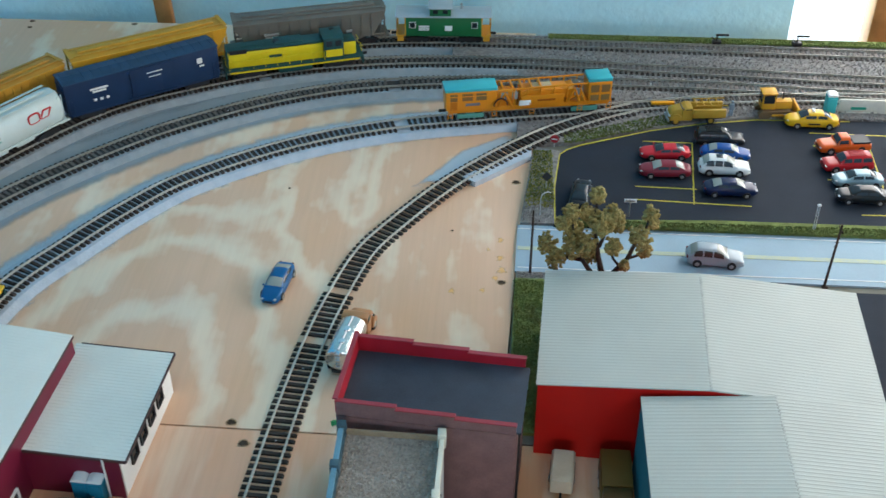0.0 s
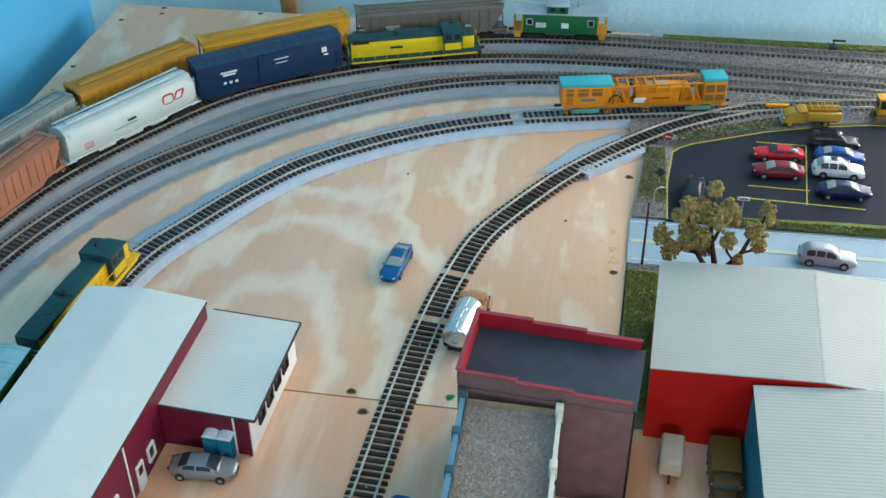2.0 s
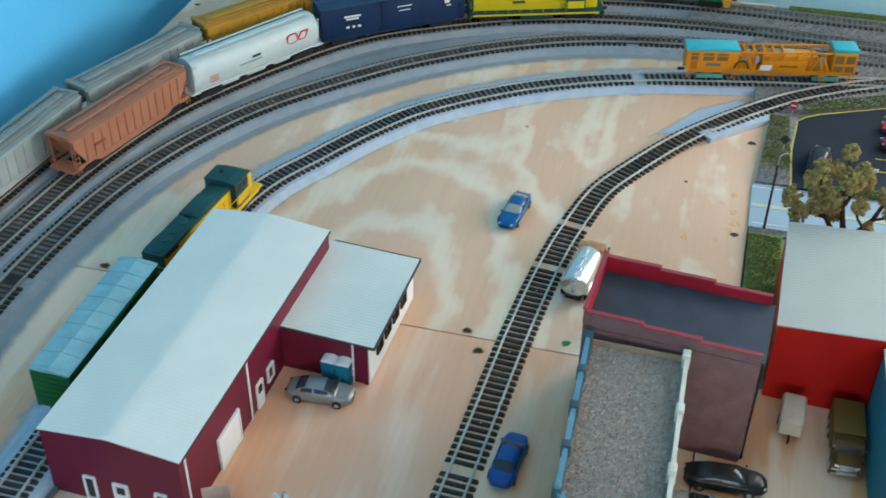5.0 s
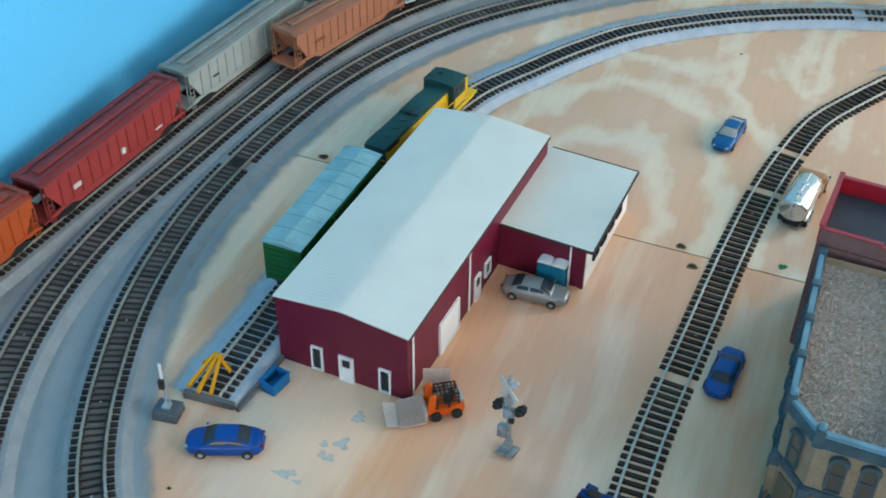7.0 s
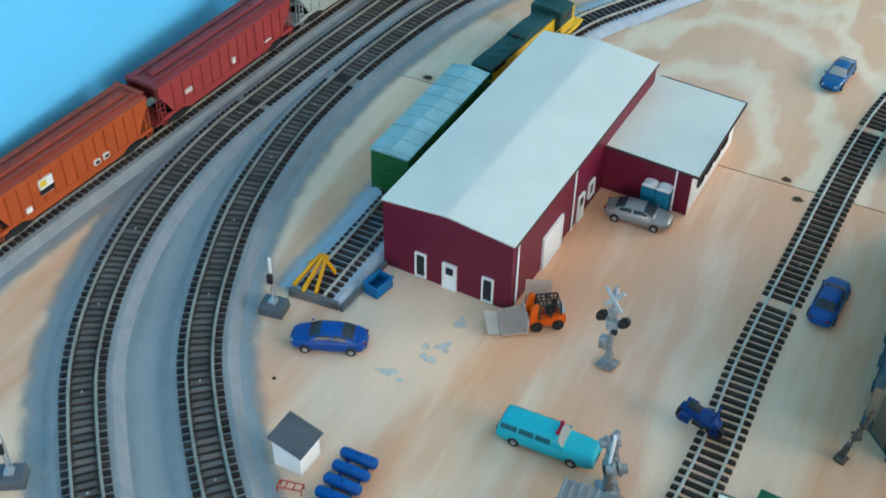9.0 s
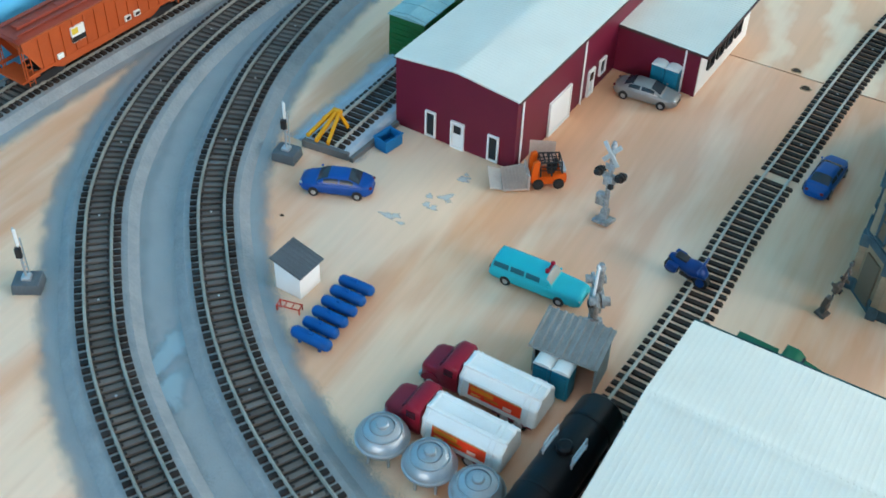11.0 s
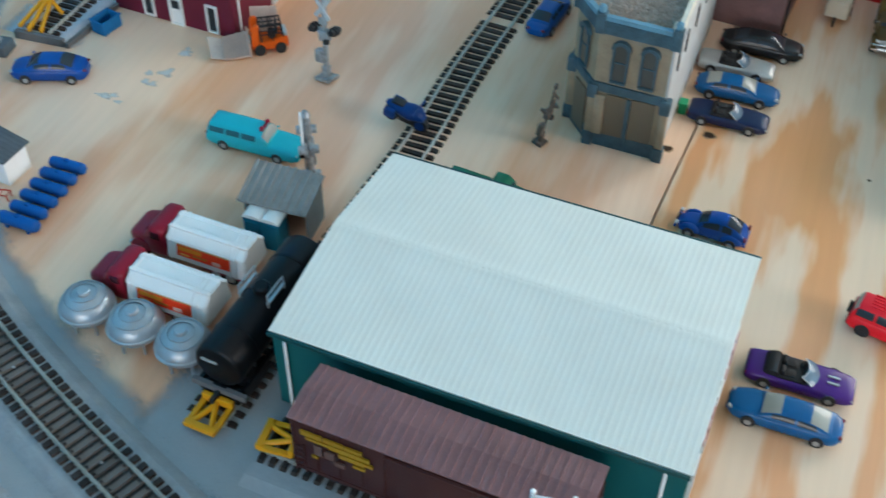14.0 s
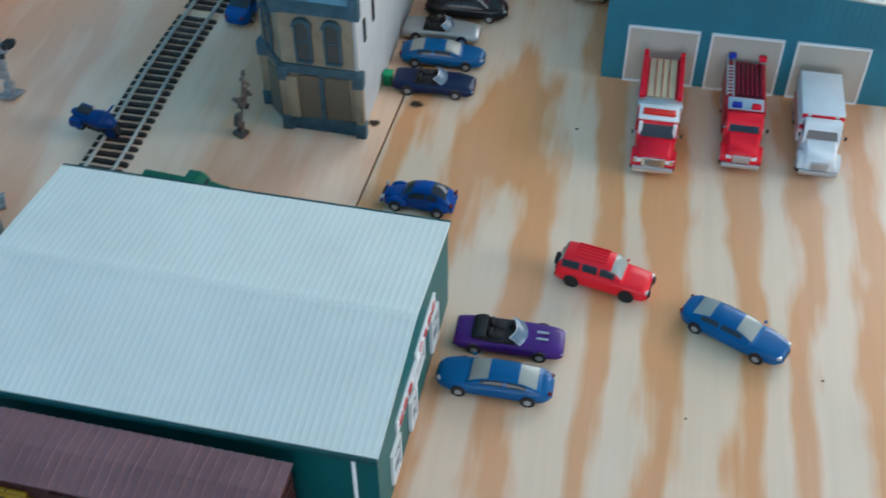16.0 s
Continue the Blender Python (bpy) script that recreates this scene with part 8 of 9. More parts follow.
def spatter(x, y, rx, ry, material, label, seed, z=0.0006):
    rnd = random.Random(seed)
    ph = [rnd.uniform(0, 6.3) for _ in range(3)]
    pts = []
    for i in range(24):
        a = 2 * math.pi * i / 24
        k = 1 + .22 * math.sin(3 * a + ph[0]) + .16 * math.sin(5 * a + ph[1])
        pts.append((x + rx * k * math.cos(a), y + ry * k * math.sin(a)))
    return film_patch("paint_spill", pts, z, material, label, "stain", 0.9)


PALEBLUE = film("blue_spill", (0.44, 0.46, 0.46), (0.52, 0.50, 0.46), 3.2, 0.006)
for i, (x, y, a, b) in enumerate(((-0.3130, 0.3800, .014, .0075), (-0.2950, 0.4100, .012, .0120), (-0.2920, 0.4430, .010, .0080))):
    rnd = random.Random(70 + i)
    for k in range(4):
        q = rnd.uniform(.30, .62)
        spatter(x + rnd.uniform(-.6, .6) * a, y + rnd.uniform(-.6, .6) * b, a * q, b * q, PALEBLUE, "small pale blue paint spill on the plywood", 5 + i * 4 + k, 0.00006 + k * .00002)
SKY_WASH = film("cyan_wash", (0.25, 0.36, 0.41), (0.27, 0.33, 0.36), 2.6, 0.012)
for i, (x, y, a, b) in enumerate(((-0.362, 0.205, .019, .050), (-0.345, 0.178, .020, .030), (-0.545, 0.620, .007, .045), (-0.538, 0.700, .007, .045))):
    spatter(x, y, a, b, SKY_WASH, "pale cyan wash on the grey paint between the tracks", 15 + i, 0.0002)
KNOT = mat("dark_knot", (0.055, 0.032, 0.018), 0.8, var=0.3, size=0.002)
KNOT_RING = mat("knot_ring", (0.44, 0.27, 0.15), 0.8, var=0.3, size=0.003)
for i, (x, y, r) in enumerate(((-0.123, 0.711, .0042), (-0.109, 0.689, .0044), (-0.451, 0.7185, .0046), (0.087, 0.902, .0040), (0.0995, 1.0705, .0042), (0.074, 0.4865, .0042), (0.0515, 0.4635, .0036),
                               (-0.379, 0.342, .0016), (-0.198, 0.3890, .0011), (-0.132, 1.046, .0014), (0.038, 0.981, .0016), (-0.531, 1.418, .0035), (-0.396, 1.417, .0035), (-0.575, 1.374, .0035),
                               (-0.585, 1.237, .0035), (-0.528, 1.400, .0030), (0.177, 0.4790, .0010), (0.249, 0.267, .0006), (0.316, 0.302, .0006))):
    r *= .8
    stain("wood_knot", x, y, r * 1.35, r * 1.1, KNOT_RING, "brown ring round a knot in the plywood", 40 + i, 0.00025, 0.2, "knot")
    stain("wood_knot", x, y, r, r * .75, KNOT, "dark knot in the plywood", 60 + i, 0.00045, 0.25, "knot")
OCHRE = film("ochre_spots", (0.74, 0.40, 0.13), (0.74, 0.46, 0.22), 3.0, 0.006)
for i, (x, y, r) in enumerate(((0.085, 0.968, .0050), (0.085, 0.939, .0060), (0.087, 0.920, .0070), (0.0815, 0.908, .0042), (0.042, 0.887, .0050), (0.070, 0.890, .0042), (0.074, 0.952, .0038))):
    spatter(x, y, r * .85, r * 1.1, OCHRE, "faint ochre paint spot on the plywood", 90 + i, 0.00006)
bm = bmesh.new()
bmesh.ops.create_icosphere(bm, subdivisions=3, radius=.0030)
for v in bm.verts:
    v.co = Vector((v.co.x, v.co.y, max(-.0004, v.co.z * .5))) * (1 + .8 * noise.noise(v.co * 700))
solid("green_flock", bm, paint(0.04, 0.26, 0.09, 0.8), "tuft of bright green flock on the plywood", "tuft", m=pose(-0.0415, 0.7150, 0), smooth=0)

# blue skip by the shed
bn = thing("skip_bin", pose(-0.3575, 0.4485, 0, 0, 0, 78) @ Matrix.Scale(0.92, 4), "small blue open-topped skip", "skip")
SB = paint(0.008, 0.13, 0.32, 0.5)
for s in (-1, 1):
    boxpart("side", (0, s * .0062, .0060), (0.0190, 0.0012, 0.0110), SB, bn, 0.0003)
    boxpart("end", (s * .0092, 0, .0060), (0.0012, 0.0124, 0.0110), SB, bn, 0.0003)
    boxpart("rim", (0, s * .0068, .0112), (0.0205, 0.0016, 0.0012), SB, bn, 0.0003)
boxpart("floor", (0, 0, .0014), (0.0180, 0.0120, 0.0014), SB, bn)


# portable toilets: pairs of turquoise cabins with white roofs
def toilets(place, n, label, z=0.0, colour=(0.012, 0.17, 0.26)):
    p = thing("portable_toilet", pose(place[0], place[1], z, 0, 0, place[2]), label, "toilet cabin")
    m = paint(*colour, 0.5)
    for i in range(n):
        x = (i - (n - 1) / 2) * .0118
        boxpart("cabin", (x, 0, .0110), (0.0112, 0.0118, 0.0220), m, p, 0.0005)
        boxpart("door", (x, -.0062, .0105), (0.0078, 0.0006, 0.0175), m, p)
        bm = bmesh.new()
        rings = []
        for y in (-.0062, .0062):
            rings.append([(x + .0058 * math.cos(a), y, .0218 + .0026 * math.sin(a)) for a in np.linspace(0, math.pi, 9)])
        loft(bm, rings)
        part("roof", bm, WHITE, p, "white rounded roof", smooth=50)
    return p


toilets((-0.2080, 0.6290, -4), 2, "pair of turquoise portable toilets with white roofs")
toilets((-0.1500, 0.2940, 0), 2, "pair of turquoise portable toilets beside the shelter")
toilets((0.4510, 1.2300, 0), 1, "turquoise portable toilet by the yard", 0.0046, (0.05, 0.42, 0.46))

# six blue gas bottles on the ground
GB = paint(0.004, 0.080, 0.30, 0.35)
first = None
for i in range(6):
    f = i / 5
    place = pose(-0.2925 - .0015 * f, 0.2510 + .0535 * f, 0.0056, 0, 0, -1.5 + 2 * f)
    if first is None:
        first = thing("gas_tank", place @ Matrix.Diagonal((0.88, 0.95, 0.95, 1)), "blue horizontal gas tank lying on the plywood", "gas tank", "six blue gas tanks")
        bm = bmesh.new()
        n = []
        for x, k in ((-.0165, .25), (-.0160, .62), (-.0148, .86), (-.0130, 1), (.0130, 1), (.0148, .86), (.0160, .62), (.0165, .25)):
            n.append([(x, .0043 * k * math.cos(2 * math.pi * j / 16), .0043 * k * math.sin(2 * math.pi * j / 16)) for j in range(16)])
        loft(bm, n)
        part("shell", bm, GB, first, smooth=60)
        boxpart("valve_cap", (0, 0, .0046), (0.0034, 0.0026, 0.0022), GB, first, 0.0006)
        for x in (-.0085, .0085):
            boxpart("cradle", (x, 0, -.0043), (0.0022, 0.0066, 0.0026), GB, first, 0.0002)
    else:
        copy_thing(first, place @ Matrix.Diagonal((0.88, 0.95, 0.95, 1)))

# small red frame
rf = thing("sawhorse", pose(-0.3215, 0.2690, 0, 0, 0, 12), "small red sawhorse frame lying by the hut", "frame")
RF = paint(0.45, 0.05, 0.03, 0.6)
for y in (-.0026, .0026):
    rodpart("rail", (-.0080, y, .0042), (.0080, y, .0042), .0005, RF, rf)
for x in (-.0075, -.0025, .0025, .0075):
    rodpart("bar", (x, -.0026, .0042), (x, .0026, .0042), .0004, RF, rf)
    if abs(x) > .004:
        for y in (-.0026, .0026):
            rodpart("leg", (x, y, 0), (x, y, .0042), .0005, RF, rf)

# three silver domed storage tanks on legs, linked by pipes
first = None
DOME = mat("dome_silver", (0.38, 0.42, 0.45), 0.38, 0.5, var=0.08, size=0.01)
for x, y in ((-0.2125, 0.2035), (-0.1810, 0.2010), (-0.1500, 0.1980)):
    if first is None:
        first = thing("storage_tank", pose(x, y, 0), "silver domed storage tank on short legs", "storage tank", "three silver storage tanks")
        bm = bmesh.new()
        turned(bm, [(.0, .0050), (.0080, .0055), (.0130, .0080), (.0148, .0110), (.0156, .0120), (.0156, .0134), (.0148, .0140), (.0142, .0165), (.0118, .0195), (.0085, .0216), (.0050, .0226), (0, .0229)], 32)
        part("shell", bm, DOME, first, smooth=28)
        bm = bmesh.new()
        turned(bm, [(.0, .0226), (.0036, .0226), (.0036, .0240), (.0030, .0246), (.0, .0247)], 18)
        part("lid", bm, DOME, first)
        bm = bmesh.new()
        turned(bm, [(.0068, .0222), (.0074, .0221), (.0073, .0227), (.0068, .0227), (.0068, .0222)], 28)
        turned(bm, [(.0108, .0200), (.0116, .0199), (.0114, .0207), (.0108, .0207), (.0108, .0200)], 28)
        part("ring", bm, DOME, first)
        for k in range(6):
            a = k * math.pi / 3 + .3
            rodpart("leg", (.0115 * math.cos(a), .0115 * math.sin(a), 0), (.0115 * math.cos(a), .0115 * math.sin(a), .0085), .0008, DOME, first)
        rodpart("pipe", (.0130, -.0006, .0100), (.0190, -.0016, .0100), .0011, DOME, first)
    else:
        copy_thing(first, pose(x, y, 0))


# ---------------------------------------------------------------- signals, poles and signs
PALE_GREY = mat("pale_grey_plastic", (0.52, 0.53, 0.53), 0.5, var=0.12, size=0.006)


def crossing_signal(place, high, label, material, base=0.0095, buck=True, gate=False, dark_lamps=True, box_side=True, lamp=1.0, bulk=1.1, lean=0, back=0, span=0.0070):
    c = thing("crossing_signal", pose(place[0], place[1], 0, back, lean, 0) @ pose(0, 0, 0, 0, 0, place[2]) @ Matrix.Diagonal((bulk, bulk, 1, 1)), label, "crossing signal")
    boxpart("foot", (0, 0, .0012), (base, base, 0.0024), material, c, 0.0003)
    rodpart("mast", (0, 0, .0020), (0, 0, high * .96), .0019 * lamp, material, c)
    boxpart("plinth", (0, 0, .0060), (0.0044, 0.0044, 0.0080), material, c, 0.0004)
    if box_side:
        boxpart("relay_box", (-.0040, .0005, high * .27), (0.0062, 0.0052, 0.0090), material, c, 0.0006)
    z = high * .60
    rodpart("lamp_arm", (-span - .0005, 0, z), (span + .0005, 0, z), .0008, material, c)
    for s in (-1, 1):
        for f in (-1, 1):
            bm = bmesh.new()
            rod(bm, (s * span, f * .0006, z), (s * span, f * .0018, z), .0037 * lamp, seg=16)
            rod(bm, (s * span, f * .0018, z), (s * span, f * .0044, z), .0024 * lamp, seg=12)
            part("lamp", bm, DARK if dark_lamps else material, c, "black lamp disc")
    for k in (-1, 1):
        rodpart("lamp_brace", (0, 0, z - .0060), (k * (span - .0005), 0, z), .0013, material, c)
    boxpart("junction_box", (0, 0, z - .0045), (0.0066, 0.0056, 0.0075), material, c, 0.0008)
    boxpart("dark_hood", (.0030, -.0030, z - .0075), (0.0036, 0.0026, 0.0034), DARK, c, 0.0006, "black lamp hood")
    rodpart("bell", (0, 0, high * .94), (0, 0, high), .0022, material, c, "", .0012)
    boxpart("counter_plate", (0, -.0016, high * .70), (0.0064, 0.0010, 0.0046), material, c, 0.0002)
    if buck:
        for s in (-1, 1):
            bm = bmesh.new()
            box(bm, (0, 0, 0), (0.0190, 0.0010, 0.0030), 0.0002)
            o = part("crossbuck", bm, PALE_GREY, c, "pale grey crossbuck board")
            o.matrix_basis = Matrix.Translation((0, -.0018 - .0005 * s, high * .86)) @ Matrix.Rotation(radians(-8), 4, "Z") @ Matrix.Rotation(s * radians(50), 4, "Y")
    if gate:
        bm = bmesh.new()
        box(bm, (0, 0, .018), (0.0022, 0.0010, 0.0360), 0.0002)
        o = part("gate_arm", bm, WHITE, c, "raised white gate arm")
        o.matrix_basis = Matrix.Translation((.0030, -.0022, high * .42)) @ Matrix.Rotation(radians(4), 4, "Y")
    return c


CAST = mat("cast_grey", (0.46, 0.47, 0.48), 0.40, 0.45, var=0.3, size=0.004)
crossing_signal((-0.1845, 0.4515, -10), 0.0610, "silver-grey crossing signal with crossbuck and lamps", CAST, 0.0112, lamp=0.88, lean=-4, back=-11, span=0.0075)
crossing_signal((-0.1500, 0.3530, -60), 0.0540, "silver-grey crossing gate signal by the shelter", CAST, gate=True, buck=False, dark_lamps=False, bulk=1.4)
RUSTY = mat("rusty_brown", (0.15, 0.12, 0.10), 0.75, var=0.3, size=0.006)
c = crossing_signal((-0.0275, 0.4390, 70), 0.0500, "dull grey-brown crossing signal seen edge on", RUSTY, 0.0105, buck=False, dark_lamps=False, lamp=0.5, bulk=0.72, lean=9)
bm = bmesh.new()
box(bm, (0, 0, 0), (0.0170, 0.0010, 0.0024), 0.0002)
o = part("crossbuck", bm, RUSTY, c)
o.matrix_basis = Matrix.Translation((0, -.002, .0420)) @ Matrix.Rotation(radians(40), 4, "Y")


def target_signal(place, label):
    c = thing("track_signal", pose(place[0], place[1], 0, 0, 0, place[2]), label, "railway signal", "track signals")
    BASE = mat("signal_base", (0.10, 0.125, 0.145), 0.7, var=0.2)
    boxpart("base", (0, 0, .0040), (0.0185, 0.0155, 0.0080), BASE, c, 0.0006, "dark grey base block", 0, 0.92)
    boxpart("plinth", (0, 0, .0090), (0.0060, 0.0060, 0.0024), SILVER, c, 0.0005)
    rodpart("mast", (0, 0, .0090), (0, 0, .0500), .0008, SILVER, c)
    boxpart("head", (0, -.0014, .0310), (0.0040, 0.0030, 0.0080), DARK, c, 0.0006, "black lamp head")
    boxpart("arm", (.0008, -.0006, .0430), (0.0020, 0.0012, 0.0130), WHITE, c, 0.0003, "white blade")
    ladder(c, 0, .0026, .0100, .0400, SILVER, 8, 0.0030)
    return c


target_signal((-0.4135, 0.3975, 8), "small track signal on a dark grey base block")
target_signal((-0.4760, 0.2010, 30), "small track signal on a dark base beside the outer tracks")


def utility_pole(x, y, high, z=0.0, lean=0.0):
    p = thing("utility_pole", pose(x, y, z, 0, lean, 0), "dark brown utility pole with a crossarm", "pole", "utility poles")
    W = paint(0.05, 0.032, 0.025, 0.8)
    rodpart("post", (0, 0, 0), (0, 0, high), .0013, W, p, "", .0009)
    rodpart("crossarm", (0, -.0060, high * .92), (0, .0060, high * .92), .0006, W, p)
    for yy in (-.0055, .0055):
        rodpart("insulator", (0, yy, high * .92), (0, yy, high * .95), .0005, W, p)
    boxpart("foot", (0.0005, 0, .0008), (0.0050, 0.0040, 0.0016), W, p)
    for k in range(4):
        rodpart("step", (-.0018, 0, high * (.66 + .06 * k)), (.0018, 0, high * (.66 + .06 * k)), .0003, W, p)


utility_pole(0.1130, 0.9150, 0.0720)
utility_pole(0.3800, 0.9120, 0.0700, 0.0, 2)

st = thing("stop_sign", pose(0.1400, 1.1380, 0.0030, 0, 0, -10), "red octagonal stop sign on a thin post", "road sign")
rodpart("post", (0, 0, 0), (0, 0, .0080), .0005, SILVER, st)
bm = bmesh.new()
rod(bm, (0, -.0003, .0105), (0, -.0011, .0105), .0048, seg=8)
part("plate", bm, paint(0.45, 0.03, 0.04, 0.5), st, "red plate with a pale bar")
boxpart("letter_bar", (0, -.0013, .0105), (0.0060, 0.0005, 0.0014), WHITE, st)
for (x, y, z, w, h, lb) in ((0.1300, 1.0560, .003, .0095, .0075, "dark diamond road sign seen from behind"),):
    d = thing("road_sign", pose(x, y, z, 0, 0, 5), lb, "road sign")
    rodpart("post", (0, 0, 0), (0, 0, .0130), .0005, SILVER, d)
    bm = bmesh.new()
    rod(bm, (0, 0, .0150), (0, -.0008, .0150), .0056, seg=4)
    part("plate", bm, paint(0.05, 0.055, 0.06, 0.5), d)
d = thing("road_sign", pose(0.2100, 1.0080, 0.0052, 0, 0, 0), "small pale street name sign on a post", "road sign")
rodpart("post", (0, 0, 0), (0, 0, .0190), .0006, SILVER, d)
boxpart("plate", (0, -.0008, .0190), (0.0120, 0.0008, 0.0038), WHITE, d, 0.0002)
boxpart("letter_bar", (0, -.0014, .0190), (0.0085, 0.0005, 0.0012), paint(.1, .1, .1, .6), d)
lp = thing("street_lamp", pose(0.1230, 1.0060, 0.0026, 0, 0, 30), "small pale curved street lamp", "street lamp")
rodpart("post", (0, 0, 0), (0, 0, .0220), .0006, SILVER, lp)
bm = bmesh.new()
pts = [(.0060 - .0060 * math.cos(a), .0220 + .0050 * math.sin(a)) for a in np.linspace(0, math.pi * .8, 8)]
for p, q in zip(pts, pts[1:]):
    rod(bm, (p[0], 0, p[1]), (q[0], 0, q[1]), .0006, seg=6)
part("arm", bm, SILVER, lp)
lp = thing("street_lamp", pose(0.3870, 0.9960, 0.0040, 0, 0, 0), "slim pale double lamp post by the lot", "street lamp")
for dx in (-.0012, .0012):
    rodpart("post", (dx * .8, 0, 0), (dx * .8, 0, .0280), .0004, PALE_GREY, lp)
boxpart("head", (0, 0, .0295), (0.0036, 0.0020, 0.0020), WHITE, lp, 0.0004)
for x, y in ((0.3460, 1.3880), (0.4450, 1.3900)):
    sw = thing("switch_stand", pose(x, y, 0.0080), "black switch stand with a small target", "switch stand", "switch stands")
    boxpart("base", (0, 0, .0022), (0.0110, 0.0080, 0.0044), DARK, sw, 0.0006)
    rodpart("mast", (0, 0, .0040), (0, 0, .0120), .0010, DARK, sw)
    boxpart("target", (.0060, 0, .0120), (0.0160, 0.0014, 0.0026), DARK, sw, 0.0003)
    rodpart("lever", (-.001, 0, .0040), (-.0065, 0, .0090), .0007, DARK, sw)
fig = bmesh.new()
box(fig, (-.0012, 0, .0042), (.0020, .0022, .0084), .0006)
box(fig, (.0012, 0, .0042), (.0020, .0022, .0084), .0006)
box(fig, (0, 0, .0122), (.0056, .0030, .0080), .0010)
box(fig, (0, 0, .0182), (.0030, .0030, .0036), .0012)
solid("toy_figure", fig, paint(0.22, 0.30, 0.38, 0.7), "tiny plain blue-grey toy figure by the lorry", "figurine", m=pose(0.3385, 1.2130, 0.0046))
bm = bmesh.new()
box(bm, (0, 0, .0020), (.0260, .0050, .0030), .0006)
solid("yellow_beam", bm, GOLD, "short yellow beam lying across the yard track", "beam", m=pose(0.2640, 1.2290, 0.0085, 0, 0, 3))
wl = thing("low_wall", pose(0.5100, 1.2290, 0.0045), "cream low wall with a small green panel", "wall")
boxpart("panel", (0, 0, .0085), (0.1000, 0.0030, 0.0170), mat("cream_board", (0.62, 0.60, 0.52), 0.7), wl, 0.0004)
boxpart("green_panel", (-.0280, -.0020, .0070), (0.0170, 0.0012, 0.0030), paint(0.03, 0.28, 0.20, 0.6), wl)
boxpart("plinth", (0, 0, .0010), (0.1010, 0.0050, 0.0020), bpy.data.materials["cream_board"], wl)
wd = bmesh.new()
box(wd, (0, 0, .0012), (.0300, .0042, .0024), .0004)
solid("wood_strip", wd, mat("pale_strip", (0.62, 0.45, 0.28), 0.7), "thin pale strip of wood on the board", "wood strip", m=pose(0.1330, 0.1930, 0, 0, 0, -9))
gs = thing("signal_gantry", pose(0.0705, 0.1150, 0, 0, 0, 9) @ Matrix.Diagonal((1, 1, 0.98, 1)), "silver signal gantry with a pale top platform", "gantry")
for sx in (-1, 1):
    for sy in (-1, 1):
        rodpart("leg", (sx * .0078, sy * .0060, 0), (sx * .0078, sy * .0060, .1000), .0009, SILVER, gs)
        bm = bmesh.new()
        turned(bm, [(.0, .0990), (.0006, .0990), (.0006, .1014), (.0010, .1020), (.0012, .1029), (.0009, .1037), (.0, .1040)], 12, (sx * .0082, sy * .0072))
        part("finial", bm, WHITE, gs)
    rodpart("rail", (sx * .0086, -.0080, .1012), (sx * .0086, .0080, .1012), .0007, SILVER, gs)
    for z in (.020, .050, .078):
        rodpart("crossbar", (sx * .0078, -.0060, z), (sx * .0078, .0060, z), .0006, SILVER, gs)
boxpart("platform", (0, 0, .0992), (0.0150, 0.0160, 0.0016), mat("pale_platform", (0.60, 0.63, 0.66), 0.5), gs, 0.0004)
for k in (-1, 1):
    rodpart("brace", (-.0078, k * .0060, .010), (.0078, k * .0060, .090), .0006, SILVER, gs)

# green refuse tubs by the shop
for x, y in ((0.0520, 0.5050),):
    tb = thing("refuse_tub", pose(x, y, 0) @ Matrix.Scale(0.8, 4), "small green wheeled refuse tub by the shop", "bin")
    boxpart("tub", (0, 0, .0050), (0.0070, 0.0080, 0.0100), paint(0.01, 0.20, 0.08, 0.5), tb, 0.0006)
    boxpart("lid", (0, 0, .0106), (0.0078, 0.0088, 0.0014), paint(0.02, 0.28, 0.12, 0.5), tb, 0.0004)

# ---------------------------------------------------------------- the tree behind the red building
tree = thing("model_tree", pose(0.1770, 0.8570, 0), "model tree with bare limbs and olive foliage clumps", "tree")
BARK = mat("bark", (0.060, 0.042, 0.032), 0.9, var=0.3, size=0.006, bump=0.0008)
LEAF = mat("olive_foam", (0.43, 0.32, 0.115), 0.95, var=0.4, size=0.006, second=(0.13, 0.10, 0.030), bump=0.0016, grain=0.002)


def limb(bm, pts, r0, r1):
    for i, (p, q) in enumerate(zip(pts, pts[1:])):
        a, b = r0 + (r1 - r0) * i / (len(pts) - 1), r0 + (r1 - r0) * (i + 1) / (len(pts) - 1)
        rod(bm, p, q, a, b, seg=8)


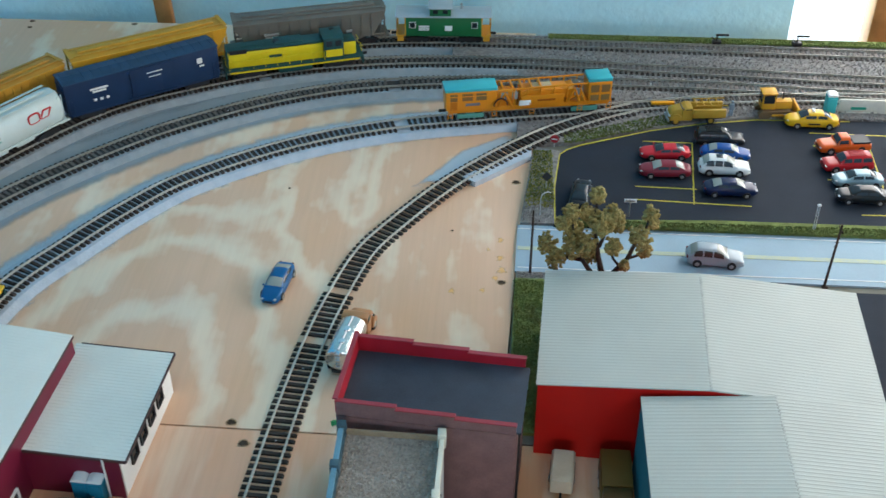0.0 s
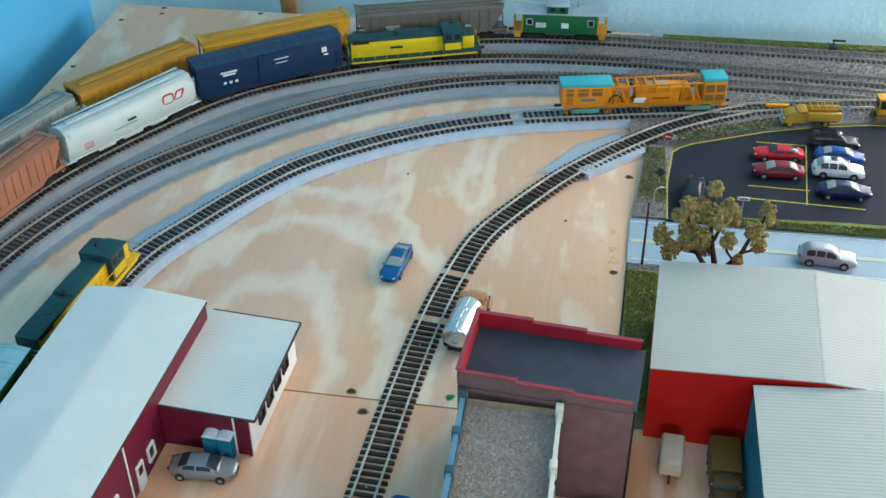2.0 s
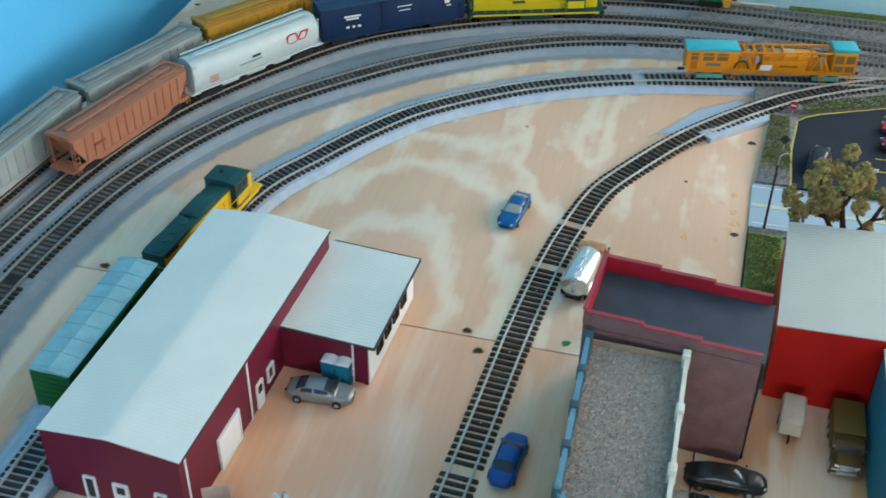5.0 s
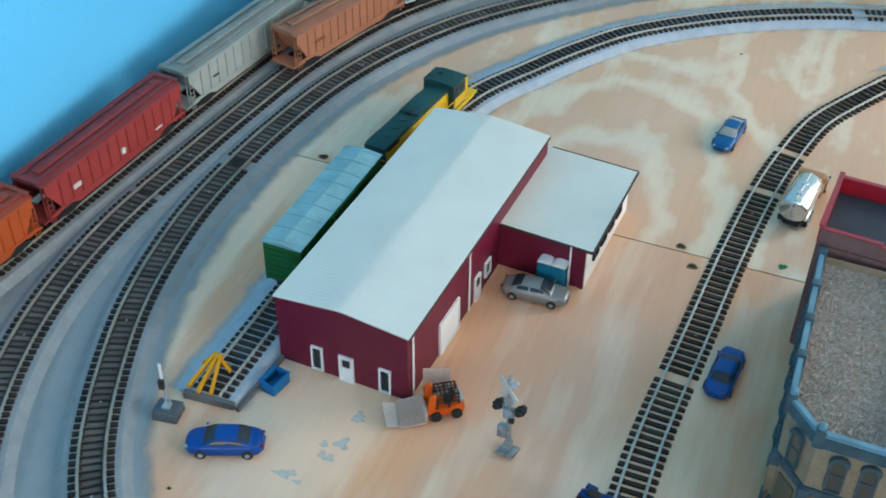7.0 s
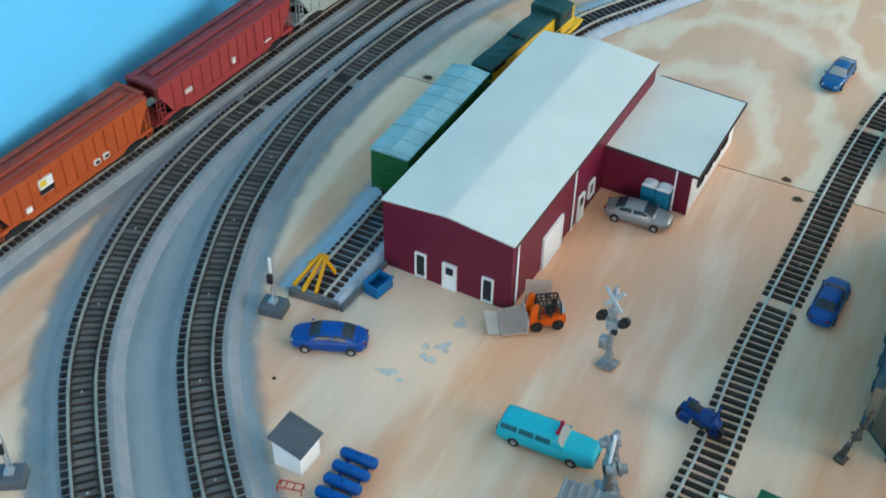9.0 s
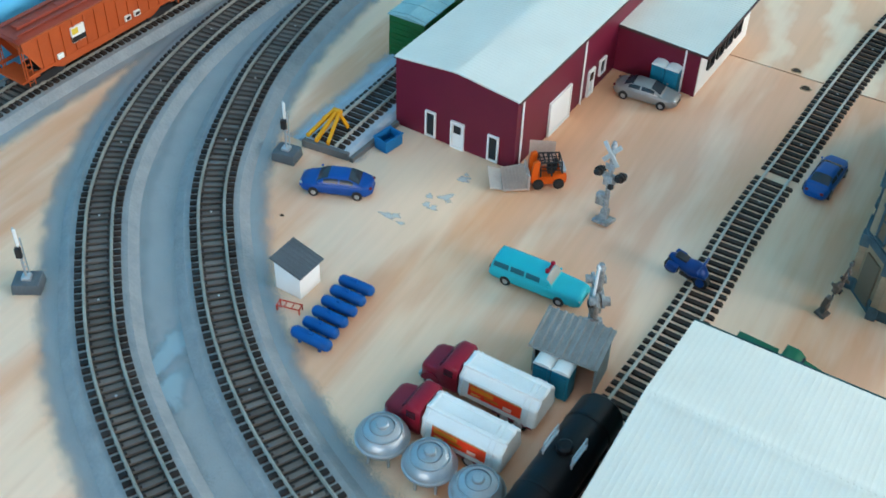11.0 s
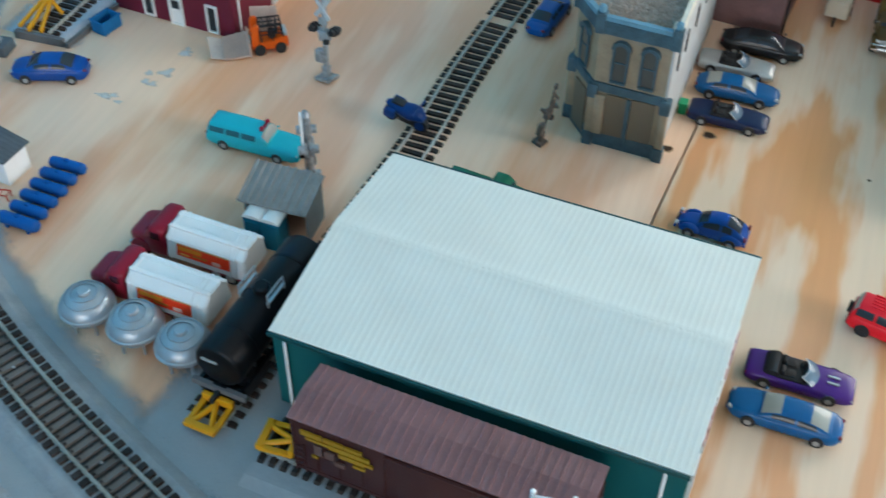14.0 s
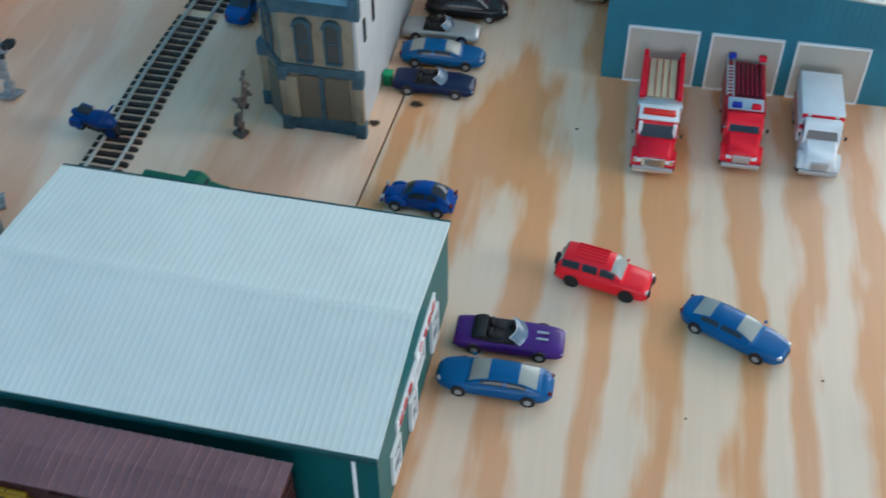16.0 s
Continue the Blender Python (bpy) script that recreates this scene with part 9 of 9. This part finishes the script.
bm = bmesh.new()
limb(bm, [(-.001, 0, 0), (-.002, 0, .020), (-.003, 0, .039), (-.006, 0, .051), (-.010, 0, .068), (-.014, 0, .090)], .0042, .0017)
part("trunk", bm, BARK, tree)
rnd = random.Random(4)
for pts, r0 in (([(-.003, 0, .037), (-.015, 0, .050), (-.023, 0, .063), (-.031, 0, .064), (-.046, 0, .068), (-.053, 0, .073)], .0021), ([(-.020, 0, .058), (-.029, 0, .073), (-.032, 0, .090), (-.036, -.004, .114)], .0013),
                ([(-.014, 0, .090), (-.0155, .002, .108), (-.014, .006, .121)], .0016), ([(-.010, 0, .077), (-.005, .002, .091), (0, 0, .109)], .0013),
                ([(-.003, 0, .039), (.003, 0, .048), (.015, 0, .066), (.019, 0, .080), (.025, -.002, .092), (.030, 0, .110)], .0023), ([(.009, 0, .057), (.003, 0, .065), (-.001, 0, .076), (.001, -.004, .085)], .0010),
                ([(.015, 0, .066), (.024, .002, .068), (.030, .004, .071)], .0010)):
    bm = bmesh.new()
    limb(bm, pts, r0 * 1.3, .0008)
    part("limb", bm, BARK, tree)
clumps = [(-.014, .010, .122, .0054), (-.036, -.008, .114, .0070), (-.023, .004, .108, .0055), (-.042, -.004, .103, .0048), (-.001, 0, .108, .0080), (.005, .010, .095, .0058), (-.009, -.008, .103, .0070), (-.031, .004, .088, .0082),
          (-.022, -.004, .082, .0085), (-.033, 0, .075, .0070), (-.016, .010, .062, .0060), (.001, -.008, .084, .0060), (-.053, .004, .075, .0076), (-.046, -.004, .067, .0070), (.030, 0, .111, .0056), (.033, .006, .100, .0042),
          (.022, -.006, .093, .0080), (.029, .004, .073, .0054), (.012, -.003, .061, .0032), (-.016, 0, .105, .0062)]
for i, (cx, cy, cz, r) in enumerate(clumps):
    bm = bmesh.new()
    for k in range(150):
        u, v = rnd.uniform(-1, 1), rnd.uniform(0, 6.283)
        w = math.sqrt(1 - u * u)
        d = Vector((w * math.cos(v), w * math.sin(v), u * 1.2)) * r * 1.1 * rnd.uniform(.30, 1.12)
        rr = rnd.uniform(.0008, .0022)
        vs = bmesh.ops.create_icosphere(bm, subdivisions=1, radius=rr, matrix=Matrix.Translation(Vector((cx, cy, cz)) + d))["verts"]
        for q in vs:
            c0 = Vector((cx, cy, cz)) + d
            q.co = c0 + (q.co - c0) * (1 + .9 * noise.noise(q.co * 1500))
    part("foliage", bm, LEAF, tree, "olive foliage clump", smooth=0)

# grass flock standing up, stones on the ballast
rnd = random.Random(9)


def scatter(name, label, category, n, region, size, material, z):
    """Loose specks on the ground, uneven in size."""
    vs, fs = [], []
    for i in range(n):
        x, y = region(rnd)
        r = size * rnd.uniform(.5, 1.3)
        a = rnd.uniform(0, 6.28)
        b = len(vs)
        for k in range(3):
            vs.append((x + r * math.cos(a + k * 2.1), y + r * math.sin(a + k * 2.1), z - .0003))
        vs.append((x + r * .3 * math.cos(a), y + r * .3 * math.sin(a), z + r * rnd.uniform(.5, 1.4)))
        fs += [(b, b + 1, b + 3), (b + 1, b + 2, b + 3), (b + 2, b, b + 3)]
    me = bpy.data.meshes.new(name)
    me.from_pydata(vs, [], fs)
    me.materials.append(material)
    return tagged(new(name, me), label, category, "", "stuff")


GRASS_B = mat("grass_pale", (0.16, 0.19, 0.05), 0.95, var=0.3, size=0.01)
YELLOWISH = mat("grass_yellow", (0.34, 0.30, 0.07), 0.95, var=0.3, size=0.01)
STONE = mat("ballast_stone", (0.38, 0.35, 0.33), 0.95, var=0.4, size=0.004, second=(0.12, 0.11, 0.105))
scatter("grass_tufts", "green grass flock beside the red building", "grass", 5000, lambda r: (r.uniform(.0985, .128), r.uniform(.712, .903)), .0012, GRASS, .003)
scatter("grass_tufts", "grass flock on the road verge", "grass", 4500, lambda r: (r.uniform(.152, .60), r.uniform(.987, 1.000)), .0012, GRASS_B, .0052)
scatter("grass_tufts", "yellow-green flock on the strip beside the lot", "grass", 900, lambda r: (lambda y: (r.uniform(.106 + (y - .993) * .09, .137), y))(r.uniform(1.02, 1.125)), .0016, YELLOWISH, .0043)
scatter("grass_tufts", "green flock on the strip beside the lot", "grass", 1100, lambda r: (lambda y: (r.uniform(.106 + (y - .993) * .09, .137), y))(r.uniform(1.03, 1.128)), .0015, GRASS_B, .0043)
scatter("ballast_stones", "loose grey ballast stones in the yard", "ballast", 16000, lambda r: (lambda x: (x, r.uniform(1.16 + min(.05, max(0, (x - .12) * .25)), 1.40)))(r.uniform(.11, .60)), .0016, STONE, .0056)
scatter("grass_tufts", "green flock along the back edge of the board", "grass", 2600, lambda r: (r.uniform(.14, .62), r.uniform(1.388, 1.403)), .0014, GRASS, .0085)
scatter("ballast_stones", "loose gravel on the road shoulder", "ballast", 900, lambda r: (r.uniform(.1015, .198), r.uniform(.907, .9155)), .0010, STONE, .0025)
scatter("grass_tufts", "patchy green flock between ballast and lot", "grass", 1500, lambda r: (lambda x: (x, 1.150 + .42 * max(0, x - .16) + r.uniform(-.006, .016)))(r.uniform(.150, .27)), .0013, GRASS_B, .0057)
scatter("ballast_stones", "loose pinkish gravel on the strip beside the lot", "ballast", 1500, lambda r: (lambda y: (r.uniform(.105 + (y - .993) * .09, .137), y))(r.uniform(.995, 1.125)), .0013, STONE, .0043)
ROOFSTONE = mat("roof_stone", (0.45, 0.385, 0.33), 0.95, var=0.5, size=0.003, second=(0.27, 0.22, 0.185))
scatter("roof_gravel", "loose grey gravel on the flat roof of the corner shop", "gravel", 5200, lambda r: (lambda y: (r.uniform(-.0150 if y > .474 else -.0150 + (.474 - y) * .85, .0455), y))(r.uniform(.4545, .613)), .0011, ROOFSTONE, .0885)
